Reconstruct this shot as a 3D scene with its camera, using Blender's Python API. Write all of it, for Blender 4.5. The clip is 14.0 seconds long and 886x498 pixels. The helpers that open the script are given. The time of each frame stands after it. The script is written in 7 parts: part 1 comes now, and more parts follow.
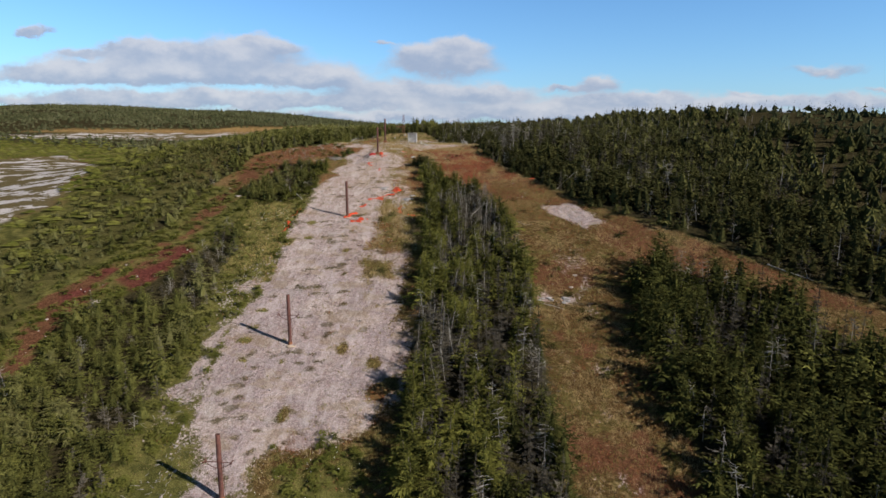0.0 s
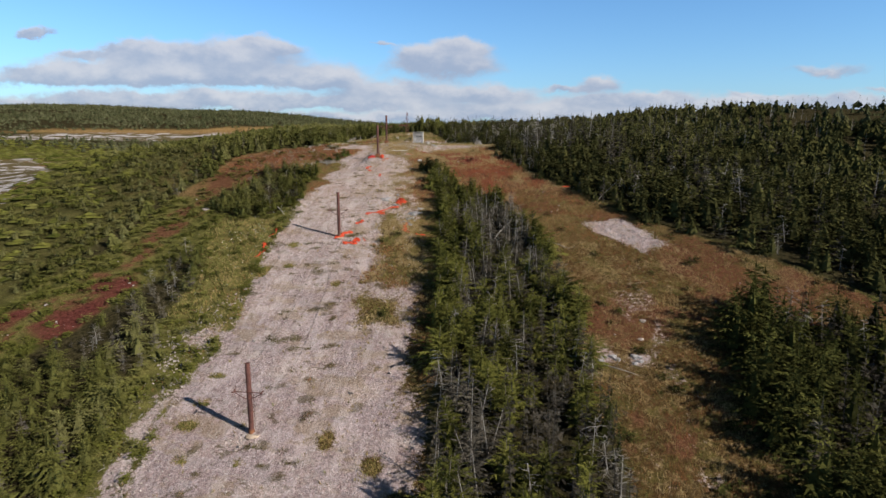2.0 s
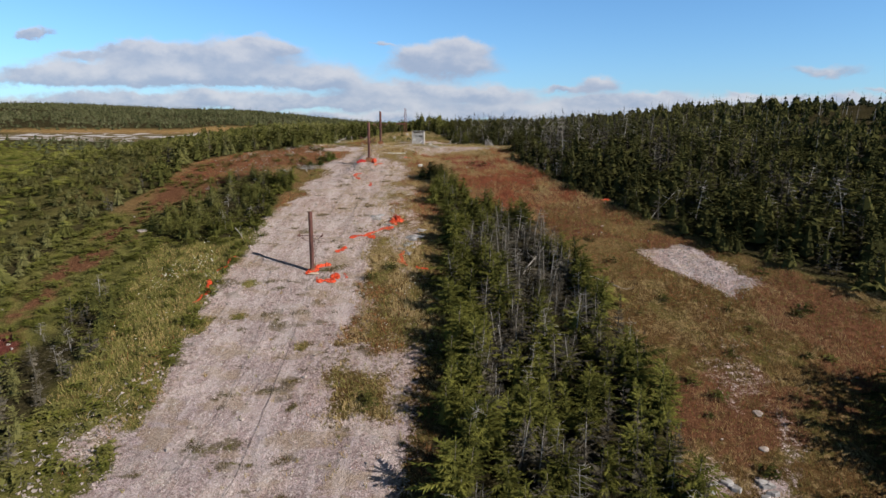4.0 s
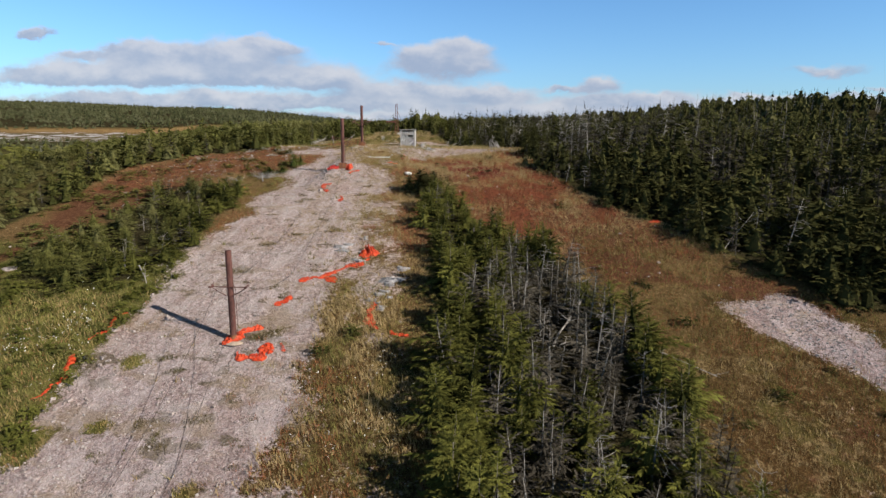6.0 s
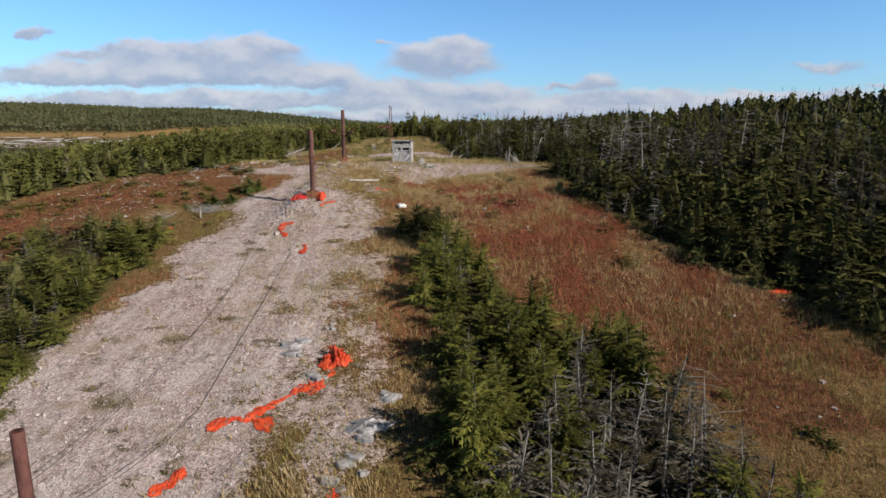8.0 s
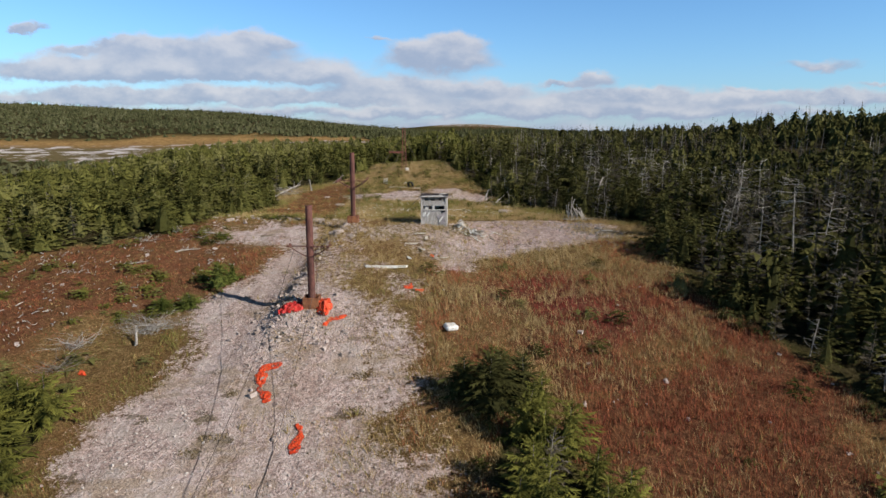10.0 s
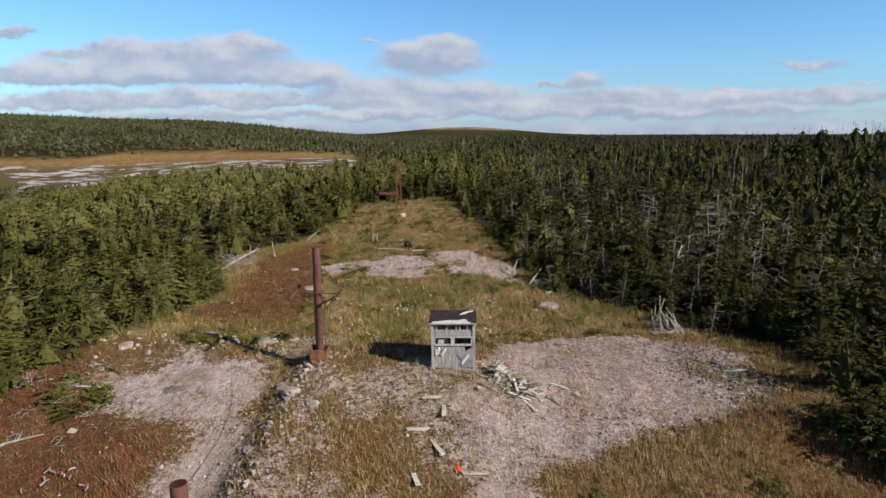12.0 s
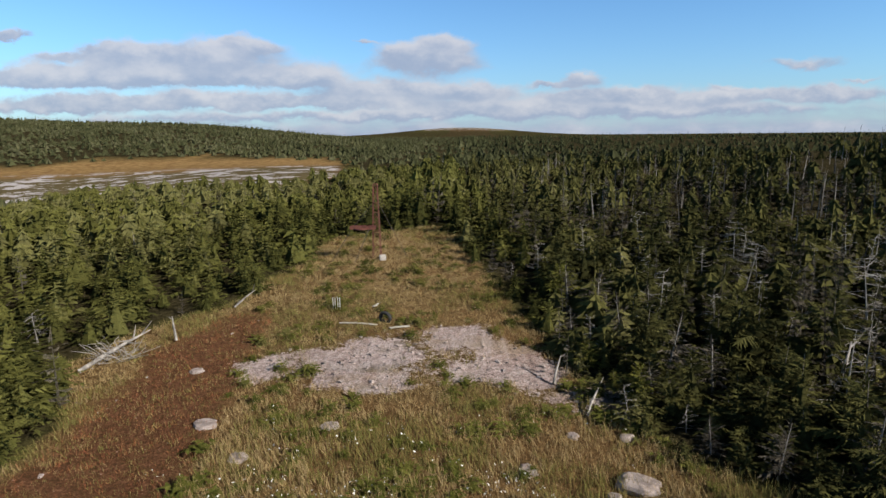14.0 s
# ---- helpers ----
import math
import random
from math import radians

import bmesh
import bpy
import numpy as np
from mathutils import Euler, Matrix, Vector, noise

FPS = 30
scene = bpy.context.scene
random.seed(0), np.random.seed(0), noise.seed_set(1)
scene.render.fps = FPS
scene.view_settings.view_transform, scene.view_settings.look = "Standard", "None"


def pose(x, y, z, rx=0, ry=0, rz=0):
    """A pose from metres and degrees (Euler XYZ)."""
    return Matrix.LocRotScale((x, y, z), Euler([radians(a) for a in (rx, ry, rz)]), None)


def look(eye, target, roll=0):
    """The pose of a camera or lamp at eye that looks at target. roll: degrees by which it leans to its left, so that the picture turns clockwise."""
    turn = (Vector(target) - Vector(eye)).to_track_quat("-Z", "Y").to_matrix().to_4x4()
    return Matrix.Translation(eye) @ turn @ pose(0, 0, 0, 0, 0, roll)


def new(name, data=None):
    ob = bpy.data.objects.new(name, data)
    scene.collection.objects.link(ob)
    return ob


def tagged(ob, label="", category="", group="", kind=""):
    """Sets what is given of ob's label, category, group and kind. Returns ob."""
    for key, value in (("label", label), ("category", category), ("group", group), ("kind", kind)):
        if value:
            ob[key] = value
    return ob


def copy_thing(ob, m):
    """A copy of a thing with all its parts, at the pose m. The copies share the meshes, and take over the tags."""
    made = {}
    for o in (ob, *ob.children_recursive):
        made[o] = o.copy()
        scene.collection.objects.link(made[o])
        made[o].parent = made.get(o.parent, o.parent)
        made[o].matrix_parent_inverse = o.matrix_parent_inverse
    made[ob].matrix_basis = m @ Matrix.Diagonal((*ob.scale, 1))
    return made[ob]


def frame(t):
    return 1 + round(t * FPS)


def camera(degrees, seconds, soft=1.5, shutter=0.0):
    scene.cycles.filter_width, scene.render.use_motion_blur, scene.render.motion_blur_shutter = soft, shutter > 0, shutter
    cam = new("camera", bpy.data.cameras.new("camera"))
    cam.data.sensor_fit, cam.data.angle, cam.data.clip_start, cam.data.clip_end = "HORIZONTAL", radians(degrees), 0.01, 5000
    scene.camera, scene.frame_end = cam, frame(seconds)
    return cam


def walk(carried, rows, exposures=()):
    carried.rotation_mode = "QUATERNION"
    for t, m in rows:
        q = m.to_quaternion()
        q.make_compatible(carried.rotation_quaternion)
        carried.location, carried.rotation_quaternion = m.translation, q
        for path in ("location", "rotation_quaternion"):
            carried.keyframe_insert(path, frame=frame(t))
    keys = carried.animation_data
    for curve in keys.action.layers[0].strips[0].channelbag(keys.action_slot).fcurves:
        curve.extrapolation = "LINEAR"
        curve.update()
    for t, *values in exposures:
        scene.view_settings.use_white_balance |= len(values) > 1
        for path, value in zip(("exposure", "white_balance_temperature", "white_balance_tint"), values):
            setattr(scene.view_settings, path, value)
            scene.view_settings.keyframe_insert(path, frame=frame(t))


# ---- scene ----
cam = camera(73.0, 14.0)
PATH = [
    (0, (2.737, -1.728, 36.883), (2.609, 0.233, 36.512), 0.5),
    (0.5, (2.106, 2.852, 36.691), (1.977, 4.813, 36.322), 0.7),
    (1, (1.288, 7.411, 36.757), (1.158, 9.372, 36.388), 0.5),
    (1.5, (0.38, 12.009, 36.669), (0.25, 13.97, 36.301), 0.5),
    (2, (-0.406, 16.769, 36.622), (-0.537, 18.731, 36.253), 0.4),
    (2.5, (-1.105, 21.464, 36.546), (-1.236, 23.425, 36.178), 0.4),
    (3, (-1.795, 26.127, 36.536), (-1.923, 28.089, 36.169), 0.4),
    (5.5, (-2.787, 48.062, 36.563), (-2.918, 50.023, 36.194), 0.4),
    (6, (-2.945, 52.68, 36.545), (-3.077, 54.642, 36.177), 0.4),
    (6.5, (-3.137, 57.266, 36.503), (-3.27, 59.227, 36.135), 0.3),
    (7, (-3.396, 61.664, 36.729), (-3.531, 63.625, 36.359), 0.2),
    (7.5, (-3.992, 66.247, 37.285), (-4.125, 68.207, 36.913), 0.1),
    (8, (-4.794, 70.481, 38.02), (-4.923, 72.442, 37.646), 0.1),
    (10.3, (-10.143, 90.265, 42.473), (-10.258, 92.224, 42.089), 0.3),
    (10.5, (-10.419, 92.159, 42.747), (-10.535, 94.119, 42.366), -0.1),
    (11, (-11.046, 96.69, 43.729), (-11.159, 98.65, 43.347), -0.4),
    (11.5, (-11.592, 101.126, 44.697), (-11.697, 103.086, 44.317), -0.2),
    (12, (-12.098, 105.783, 45.433), (-12.192, 107.744, 45.055), -0.1),
    (12.5, (-12.473, 110.331, 45.936), (-12.558, 112.294, 45.56), -0.1),
    (13, (-12.594, 114.866, 46.109), (-12.68, 116.828, 45.732), -0.3),
    (13.5, (-12.723, 119.372, 46.133), (-12.808, 121.334, 45.757), -0.4),
    (14, (-12.8, 124.003, 46.133), (-12.886, 125.966, 45.756), -0.5),
]
walk(cam, [(t, look(eye, target, roll)) for t, eye, target, roll in PATH])

# ---- world, sun, exposure ----
SUN_EL, SUN_TO = radians(31), Vector((0.90, -0.436, 0.0)).normalized()
sun = new("sun", bpy.data.lights.new("sun", "SUN"))
sun.data.energy, sun.data.angle, sun.data.color = 5.0, radians(0.5), (1.0, 0.925, 0.82)
sun.matrix_world = look(SUN_TO * 200 * math.cos(SUN_EL) + Vector((0, 0, 200 * math.sin(SUN_EL))), (0, 0, 0))
scene.view_settings.exposure = 0.32


class Nodes:
    """Short hand for node trees."""

    def __init__(self, tree):
        self.t = tree
        tree.nodes.clear()

    def add(self, kind, **props):
        n = self.t.nodes.new(kind)
        for k, v in props.items():
            if k == "operation":
                n.operation = v
            elif k == "data_type":
                n.data_type = v
            elif k == "blend_type":
                n.blend_type = v
            elif k == "sky_type":
                n.sky_type = v
        return n

    def put(self, sock, v):
        if isinstance(v, bpy.types.NodeSocket):
            self.t.links.new(v, sock)
        elif isinstance(v, (tuple, list)) and len(v) == 3 and sock.type == "RGBA":
            sock.default_value = (*v, 1)
        else:
            sock.default_value = v

    def math(self, op, a, b=0.0, c=0.0, clamp=False):
        n = self.add("ShaderNodeMath", operation=op)
        n.use_clamp = clamp
        for i, v in enumerate((a, b, c)):
            self.put(n.inputs[i], v)
        return n.outputs[0]

    def mix(self, f, a, b, blend="MIX"):
        n = self.add("ShaderNodeMix", data_type="RGBA", blend_type=blend)
        self.put(n.inputs[0], f), self.put(n.inputs[6], a), self.put(n.inputs[7], b)
        return n.outputs[2]

    def noise(self, vec, scale, detail=4.0, rough=0.55, dist=0.0):
        n = self.add("ShaderNodeTexNoise")
        self.put(n.inputs["Vector"], vec)
        n.inputs["Scale"].default_value, n.inputs["Detail"].default_value = scale, detail
        n.inputs["Roughness"].default_value, n.inputs["Distortion"].default_value = rough, dist
        return n.outputs[0]

    def step(self, v, lo, hi):
        n = self.add("ShaderNodeMapRange")
        n.interpolation_type = "SMOOTHSTEP"
        self.put(n.inputs[0], v)
        n.inputs[1].default_value, n.inputs[2].default_value = lo, hi
        return n.outputs[0]

    def attr(self, name):
        n = self.add("ShaderNodeAttribute")
        n.attribute_name = name
        return n.outputs["Fac"]


def build_world():
    w = bpy.data.worlds.new("world")
    scene.world = w
    w.use_nodes = True
    k = Nodes(w.node_tree)
    sky = k.add("ShaderNodeTexSky", sky_type="NISHITA")
    sky.sun_disc, sky.sun_elevation, sky.sun_rotation = False, SUN_EL, math.atan2(SUN_TO.x, SUN_TO.y)
    sky.air_density, sky.dust_density, sky.ozone_density = 1.0, 0.3, 2.0
    co = k.add("ShaderNodeTexCoord").outputs["Generated"]
    sep = k.add("ShaderNodeSeparateXYZ")
    k.put(sep.inputs[0], co)
    x, y, z = sep.outputs
    fy = k.math("MAXIMUM", y, 0.08)
    u, v = k.math("DIVIDE", x, fy), k.math("DIVIDE", z, fy)
    # cloud deck: a flat layer seen from below, thinner towards the horizon
    zz = k.math("ADD", k.math("MAXIMUM", z, 0.0), 0.07)
    cv = k.add("ShaderNodeCombineXYZ")
    k.put(cv.inputs[0], k.math("DIVIDE", x, zz)), k.put(cv.inputs[1], k.math("DIVIDE", y, zz))
    deck = k.noise(cv.outputs[0], 0.55, 7.0, 0.58)
    pv = k.add("ShaderNodeCombineXYZ")
    k.put(pv.inputs[0], u), k.put(pv.inputs[1], k.math("MULTIPLY", v, 1.7))
    puff = k.noise(pv.outputs[0], 10.0, 7.0, 0.56, 0.2)
    up = k.add("ShaderNodeVectorMath", operation="ADD")
    k.put(up.inputs[0], pv.outputs[0])
    up.inputs[1].default_value = (0.012, 0.035, 0.0)
    above = k.noise(up.outputs[0], 10.0, 4.0, 0.5, 0.25)
    fine = k.noise(pv.outputs[0], 26.0, 5.0, 0.6)

    # billows: the outline of each cloud is pushed about at two sizes
    warp = k.noise(pv.outputs[0], 13.0, 6.0, 0.62)
    wv = k.add("ShaderNodeVectorMath", operation="ADD")
    k.put(wv.inputs[0], pv.outputs[0])
    wv.inputs[1].default_value = (3.7, 1.9, 0.0)
    warp2 = k.noise(wv.outputs[0], 15.0, 6.0, 0.62)
    wu = k.math("ADD", u, k.math("MULTIPLY", k.math("SUBTRACT", warp, 0.5), 0.08))
    wz = k.math("ADD", v, k.math("MULTIPLY", k.math("SUBTRACT", warp2, 0.5), 0.042))

    # each cloud has a domed top and a flat base; tops catch the light
    body, tops = None, None
    for u0, v0, a, b, h in CLOUDS:
        du = k.math("DIVIDE", k.math("SUBTRACT", wu, u0), a)
        dv = k.math("DIVIDE", k.math("SUBTRACT", wz, v0), b)
        up = k.math("MAXIMUM", dv, k.math("MULTIPLY", dv, -1.8))
        r = k.math("ADD", k.math("MULTIPLY", du, du), k.math("MULTIPLY", up, up))
        g = k.math("MULTIPLY", k.math("POWER", 2.718, k.math("MULTIPLY", r, -1.0)), h)
        t = k.math("MULTIPLY", g, dv)
        body = g if body is None else k.math("ADD", body, g)
        tops = t if tops is None else k.math("ADD", tops, t)

    low = k.math("MULTIPLY", k.math("POWER", 2.718, k.math("MULTIPLY", k.math("MAXIMUM", v, 0.0), -22.0)), 0.55)
    dens = k.math("ADD", k.math("ADD", body, low), k.math("MULTIPLY", k.math("SUBTRACT", puff, 0.5), 0.62))
    dens = k.math("ADD", dens, k.math("MULTIPLY", k.math("SUBTRACT", deck, 0.52), 0.35))
    dens = k.math("SUBTRACT", dens, k.math("MULTIPLY", k.math("MAXIMUM", z, 0.0), 0.5))
    dens = k.math("ADD", dens, k.math("MULTIPLY", k.math("SUBTRACT", fine, 0.5), 0.16))
    cover = k.math("MULTIPLY", k.step(dens, 0.17, 0.56), 0.92)
    rise = k.math("DIVIDE", tops, k.math("ADD", body, 0.12))
    lit = k.math("ADD", k.math("MULTIPLY", k.math("SUBTRACT", puff, above), 1.8), k.math("ADD", rise, k.math("MULTIPLY", k.math("SUBTRACT", warp2, 0.5), 1.2)))
    shade = k.step(lit, -0.45, 0.95)
    grey, white = (3.6, 4.3, 5.8), (6.5, 6.6, 7.2)
    cloud = k.mix(shade, grey, white)
    tint = k.mix(k.step(z, 0.20, 0.46), SKY_LOW, SKY_HIGH)
    blue = k.mix(1.0, sky.outputs[0], tint, "MULTIPLY")
    haze = k.math("MULTIPLY", k.math("POWER", 2.718, k.math("MULTIPLY", k.math("MAXIMUM", v, 0.0), -16.0)), 0.7)
    blue = k.mix(haze, blue, (4.0, 4.9, 6.6))
    out = k.mix(cover, blue, cloud)
    bg = k.add("ShaderNodeBackground")
    k.put(bg.inputs[0], out)
    bg.inputs[1].default_value = SKY_POWER
    k.put(k.add("ShaderNodeOutputWorld").inputs[0], bg.outputs[0])


SKY_POWER, SKY_LOW, SKY_HIGH = 0.08, (0.82, 1.26, 1.66), (0.14, 0.185, 0.225)
# clouds: direction across, direction up, half width, half height, weight
CLOUDS = [
    (-0.463, 0.118, 0.175, 0.0404, 0.80), (-0.385, 0.147, 0.040, 0.0207, 0.64), (-0.333, 0.136, 0.032, 0.0165, 0.53), (-0.570, 0.137, 0.059, 0.0179, 0.47), (-0.676, 0.132, 0.047, 0.0102, 0.37), (-0.609, 0.089, 0.217, 0.0179, 0.85),
    (-0.722, 0.106, 0.104, 0.0262, 0.53), (-0.261, 0.088, 0.059, 0.0214, 0.80), (-0.400, 0.088, 0.104, 0.0142, 0.53), (-0.751, 0.163, 0.036, 0.0123, 0.80), (-0.066, 0.113, 0.094, 0.0333, 0.90), (-0.037, 0.141, 0.045, 0.0186, 0.59),
    (-0.120, 0.129, 0.028, 0.0144, 0.32), (-0.167, 0.147, 0.025, 0.0051, 0.45), (-0.130, 0.071, 0.090, 0.0179, 0.74), (-0.002, 0.064, 0.076, 0.0166, 0.64), (0.179, 0.083, 0.026, 0.0155, 0.80), (0.123, 0.074, 0.040, 0.0072, 0.59),
    (0.229, 0.056, 0.113, 0.0155, 0.80), (0.364, 0.047, 0.047, 0.0102, 0.64), (0.430, 0.052, 0.057, 0.0142, 0.64), (0.412, 0.069, 0.032, 0.0062, 0.43), (0.527, 0.104, 0.071, 0.0131, 0.47), (0.565, 0.056, 0.113, 0.0155, 0.64),
    (0.619, 0.076, 0.038, 0.0051, 0.37), (-0.497, 0.059, 0.311, 0.0131, 0.59), (-0.252, 0.050, 0.189, 0.0108, 0.53), (-0.643, 0.048, 0.236, 0.0108, 0.53), (0.081, 0.042, 0.151, 0.0108, 0.53), (0.244, 0.033, 0.245, 0.0108, 0.47),
    (-0.122, 0.030, 0.472, 0.0096, 0.43),
]
build_world()


# ---- noise and plan helpers ----
def hash01(ix, iy, s):
    v = np.sin(ix * 127.1 + iy * 311.7 + s * 74.7) * 43758.5453
    return v - np.floor(v)


def vnoise(x, y, s=0):
    ix, iy = np.floor(x), np.floor(y)
    fx, fy = x - ix, y - iy
    fx, fy = fx * fx * (3 - 2 * fx), fy * fy * (3 - 2 * fy)
    a, b = hash01(ix, iy, s), hash01(ix + 1, iy, s)
    c, d = hash01(ix, iy + 1, s), hash01(ix + 1, iy + 1, s)
    return (a + (b - a) * fx) * (1 - fy) + (c + (d - c) * fx) * fy


def fbm(x, y, s=0, octaves=4):
    """Noise of about 0 to 1, mean 0.5."""
    total, amp, norm = 0, 1.0, 0
    for i in range(octaves):
        total, norm = total + amp * vnoise(x * 2 ** i, y * 2 ** i, s + 17 * i), norm + amp
        amp *= 0.55
    return total / norm


def sm(t):
    t = np.clip(t, 0, 1)
    return t * t * (3 - 2 * t)


def inside(poly, x, y):
    """Metres inside (plus) or outside (minus) of a polygon of the plan."""
    x, y = np.asarray(x, float), np.asarray(y, float)
    best, odd = np.full(x.shape, 1e9), np.zeros(x.shape, bool)
    for (ax, ay), (bx, by) in zip(poly, poly[1:] + poly[:1]):
        ex, ey = bx - ax, by - ay
        t = np.clip(((x - ax) * ex + (y - ay) * ey) / (ex * ex + ey * ey + 1e-9), 0, 1)
        best = np.minimum(best, np.hypot(x - ax - t * ex, y - ay - t * ey))
        cross = (ay > y) != (by > y)
        odd ^= cross & (x < ex * (y - ay) / (ey if ey else 1e-9) + ax)
    return np.where(odd, best, -best)


# ---- plan ----
PROFILE_Y = [-300, 0, 20, 37, 54, 70, 85, 95, 101, 106, 112, 118, 124, 130, 137, 145, 155, 165, 178, 220, 300, 500, 1000, 2000, 5000]
PROFILE_Z = [-60, -0.5, 5.5, 10.6, 16.0, 20.8, 25.3, 27.8, 29.2, 30.5, 31.7, 33.0, 33.9, 35.0, 34.9, 34.7, 35.4, 36.5, 37.3, 38.8, 40, 42, 44, 40, 20]
ROAD = [(-17, 15), (-18.5, 38), (-21.2, 43), (-23.1, 55), (-22.2, 64), (-22.6, 69), (-24.0, 79), (-24.4, 97), (-23.6, 111), (-24.6, 119.4), (-23.0, 121.1), (-22.8, 123), (-22.8, 126.6), (-24, 127), (-26, 127.0),
        (-28.8, 129.5), (-29.6, 131), (-25.3, 133), (-21.2, 132.8), (-20.6, 130), (-20.3, 126), (-19.3, 121), (-14, 117), (-11, 112), (-10.2, 106), (-8.8, 96), (-7.6, 85), (-6.6, 75), (-6, 60), (-5, 48), (-8, 43), (-14, 40), (-15, 15)]
STRIP = [(-1.9, 30), (-3.3, 48), (-4.6, 60), (-4.8, 75), (-5.4, 85), (-6.9, 96), (-9.2, 106), (-9.4, 109), (-7, 109.5), (-3.4, 103), (-1, 99),
         (2, 95.5), (4.4, 90.5), (5, 86), (7, 80), (8.4, 74), (8.6, 61), (9.5, 49), (10, 30)]
CLUMP = [(20.0, 30), (19.6, 45), (19.0, 57), (20.0, 66.6), (24, 71), (30, 68.5), (38, 61.5), (42, 54), (55, 40), (60, 15), (30, 15)]
FOREST_R = [(-14.6, 180), (-14.2, 174), (-12.3, 165), (-10.6, 157), (-8, 148.5), (-5.8, 144), (-2, 138.5), (2.0, 135.2), (3.2, 132.5), (1.8, 126.5),
            (1.9, 121), (3.5, 116.5), (5.7, 110), (9.0, 104.6), (11.5, 101.2), (15, 95.5), (19, 89.5), (22.5, 86.8), (30, 80.5), (37, 73), (46.5, 63), (60, 50),
            (75, 20), (400, 20), (400, 700), (-14.6, 700)]
FOREST_L = [(-14.6, 180), (-24.5, 174), (-26.4, 160), (-30.8, 155), (-32.4, 150.5), (-28.6, 145.5), (-28.6, 142), (-29.5, 138.5), (-31, 132), (-32.5, 128), (-35, 126.5), (-39.5, 124), (-43.4, 116),
            (-41.5, 108), (-42.5, 95), (-41, 81), (-44.5, 74), (-47.5, 63), (-44.5, 49), (-43, 15), (-500, 15), (-500, 700), (-14.6, 700)]
BAND_LOW = [(-41, 30), (-40.5, 50), (-40, 60), (-35, 72), (-33.5, 80), (-30.5, 80), (-29, 72), (-27.6, 61), (-26.0, 50), (-25.0, 40), (-24.6, 30)]
BAND_HIGH = [(-36, 91), (-34.5, 103), (-33.4, 111.3), (-30.5, 110.8), (-28, 110), (-26, 109), (-25.2, 104), (-24.9, 96), (-26.5, 90.5), (-31, 88)]
RED_STRIP = [(-46, 48), (-46.5, 62), (-44, 70.5), (-37.1, 75.2), (-34.5, 71), (-35.8, 64), (-39.4, 63.6), (-42, 66), (-42, 72), (-39.5, 80.5), (-41, 94), (-42.3, 115), (-38.6, 124), (-32, 131), (-29.3, 132), (-27, 128.4), (-23.4, 127), (-22.8, 121), (-25.5, 118.5), (-29.5, 116), (-34.8, 103),
             (-36.9, 93), (-36, 73), (-41.7, 60), (-40, 45)]
TRAIL = [(9.5, 15), (9.5, 49), (8.6, 61), (8.6, 74), (5, 86), (2, 96), (-3, 103), (-8.5, 110), (-10, 113), (-12, 119), (-10, 124), (2, 126), (6, 112), (13, 101), (17, 92),
         (31, 79), (46, 63), (60, 48), (70, 15)]
PATCH = [(11.8, 89.2), (16.2, 90.6), (20.4, 84.5), (17.2, 81.7)]
GRAVEL_R = [(-11.1, 134.8), (-5.9, 136.1), (-1.4, 135.6), (1.2, 133), (0.6, 129.7), (-1.2, 128), (-3.1, 127.2), (-6.1, 126.3), (-8.1, 125.7), (-9.9, 125.2), (-10.4, 122.6), (-11.6, 122.2), (-12.6, 125), (-13.2, 128), (-12, 131)]
GRAVEL_FAR = [(-24.5, 151.2), (-20.7, 153.4), (-14.7, 155.5), (-11, 156.2), (-8.6, 151.5), (-6.6, 147), (-8.6, 146.6), (-11.8, 149), (-16, 148.7), (-21, 150)]
SADDLE = [(-19.5, 112), (-12.5, 111), (-12, 119), (-11.5, 125), (-12.5, 131.5), (-15, 134), (-19.5, 135.6), (-25, 134.6), (-20, 131), (-20, 122)]
MARSH = [(-190, 262), (-128, 268), (-106, 280), (-86, 286), (-44, 271), (-33, 228), (-40, 211), (-60, 208), (-100, 228), (-180, 240)]
BARREN = [(-150, 150), (-124, 175), (-95, 150), (-76, 113), (-64, 89), (-69, 80), (-110, 95)]
BARREN_FAR = [(-210, 243), (-143, 259), (-133, 245), (-174, 229)]
HEATH = [(-62, 66), (-60, 84), (-66, 104), (-80, 140), (-98, 175), (-130, 205), (-190, 225), (-330, 270), (-420, 160), (-200, 30), (-90, 40)]
# mats of weeds and bare soil on the track: place, half length, half width
MATS = [(-21.1, 55.0, 1.0, 0.7), (-20.1, 52.0, 0.6, 0.4), (-16.3, 52.1, 0.5, 0.4), (-10.9, 54.3, 0.8, 1.1), (-7.4, 52.3, 0.9, 1.0), (-6.4, 48.4, 1.3, 1.6), (-14.0, 45.3, 0.6, 1.2),
        (-21.1, 60.1, 0.7, 0.5), (-23.2, 66.4, 1.3, 0.7), (-21.7, 82.2, 0.9, 0.8), (-23.4, 76.3, 1.0, 1.4), (-15.0, 74.2, 0.6, 0.8), (-20.8, 77.6, 0.8, 0.5), (-5.4, 49.5, 1.0, 1.2), (-21.0, 57.3, 0.8, 0.4)]
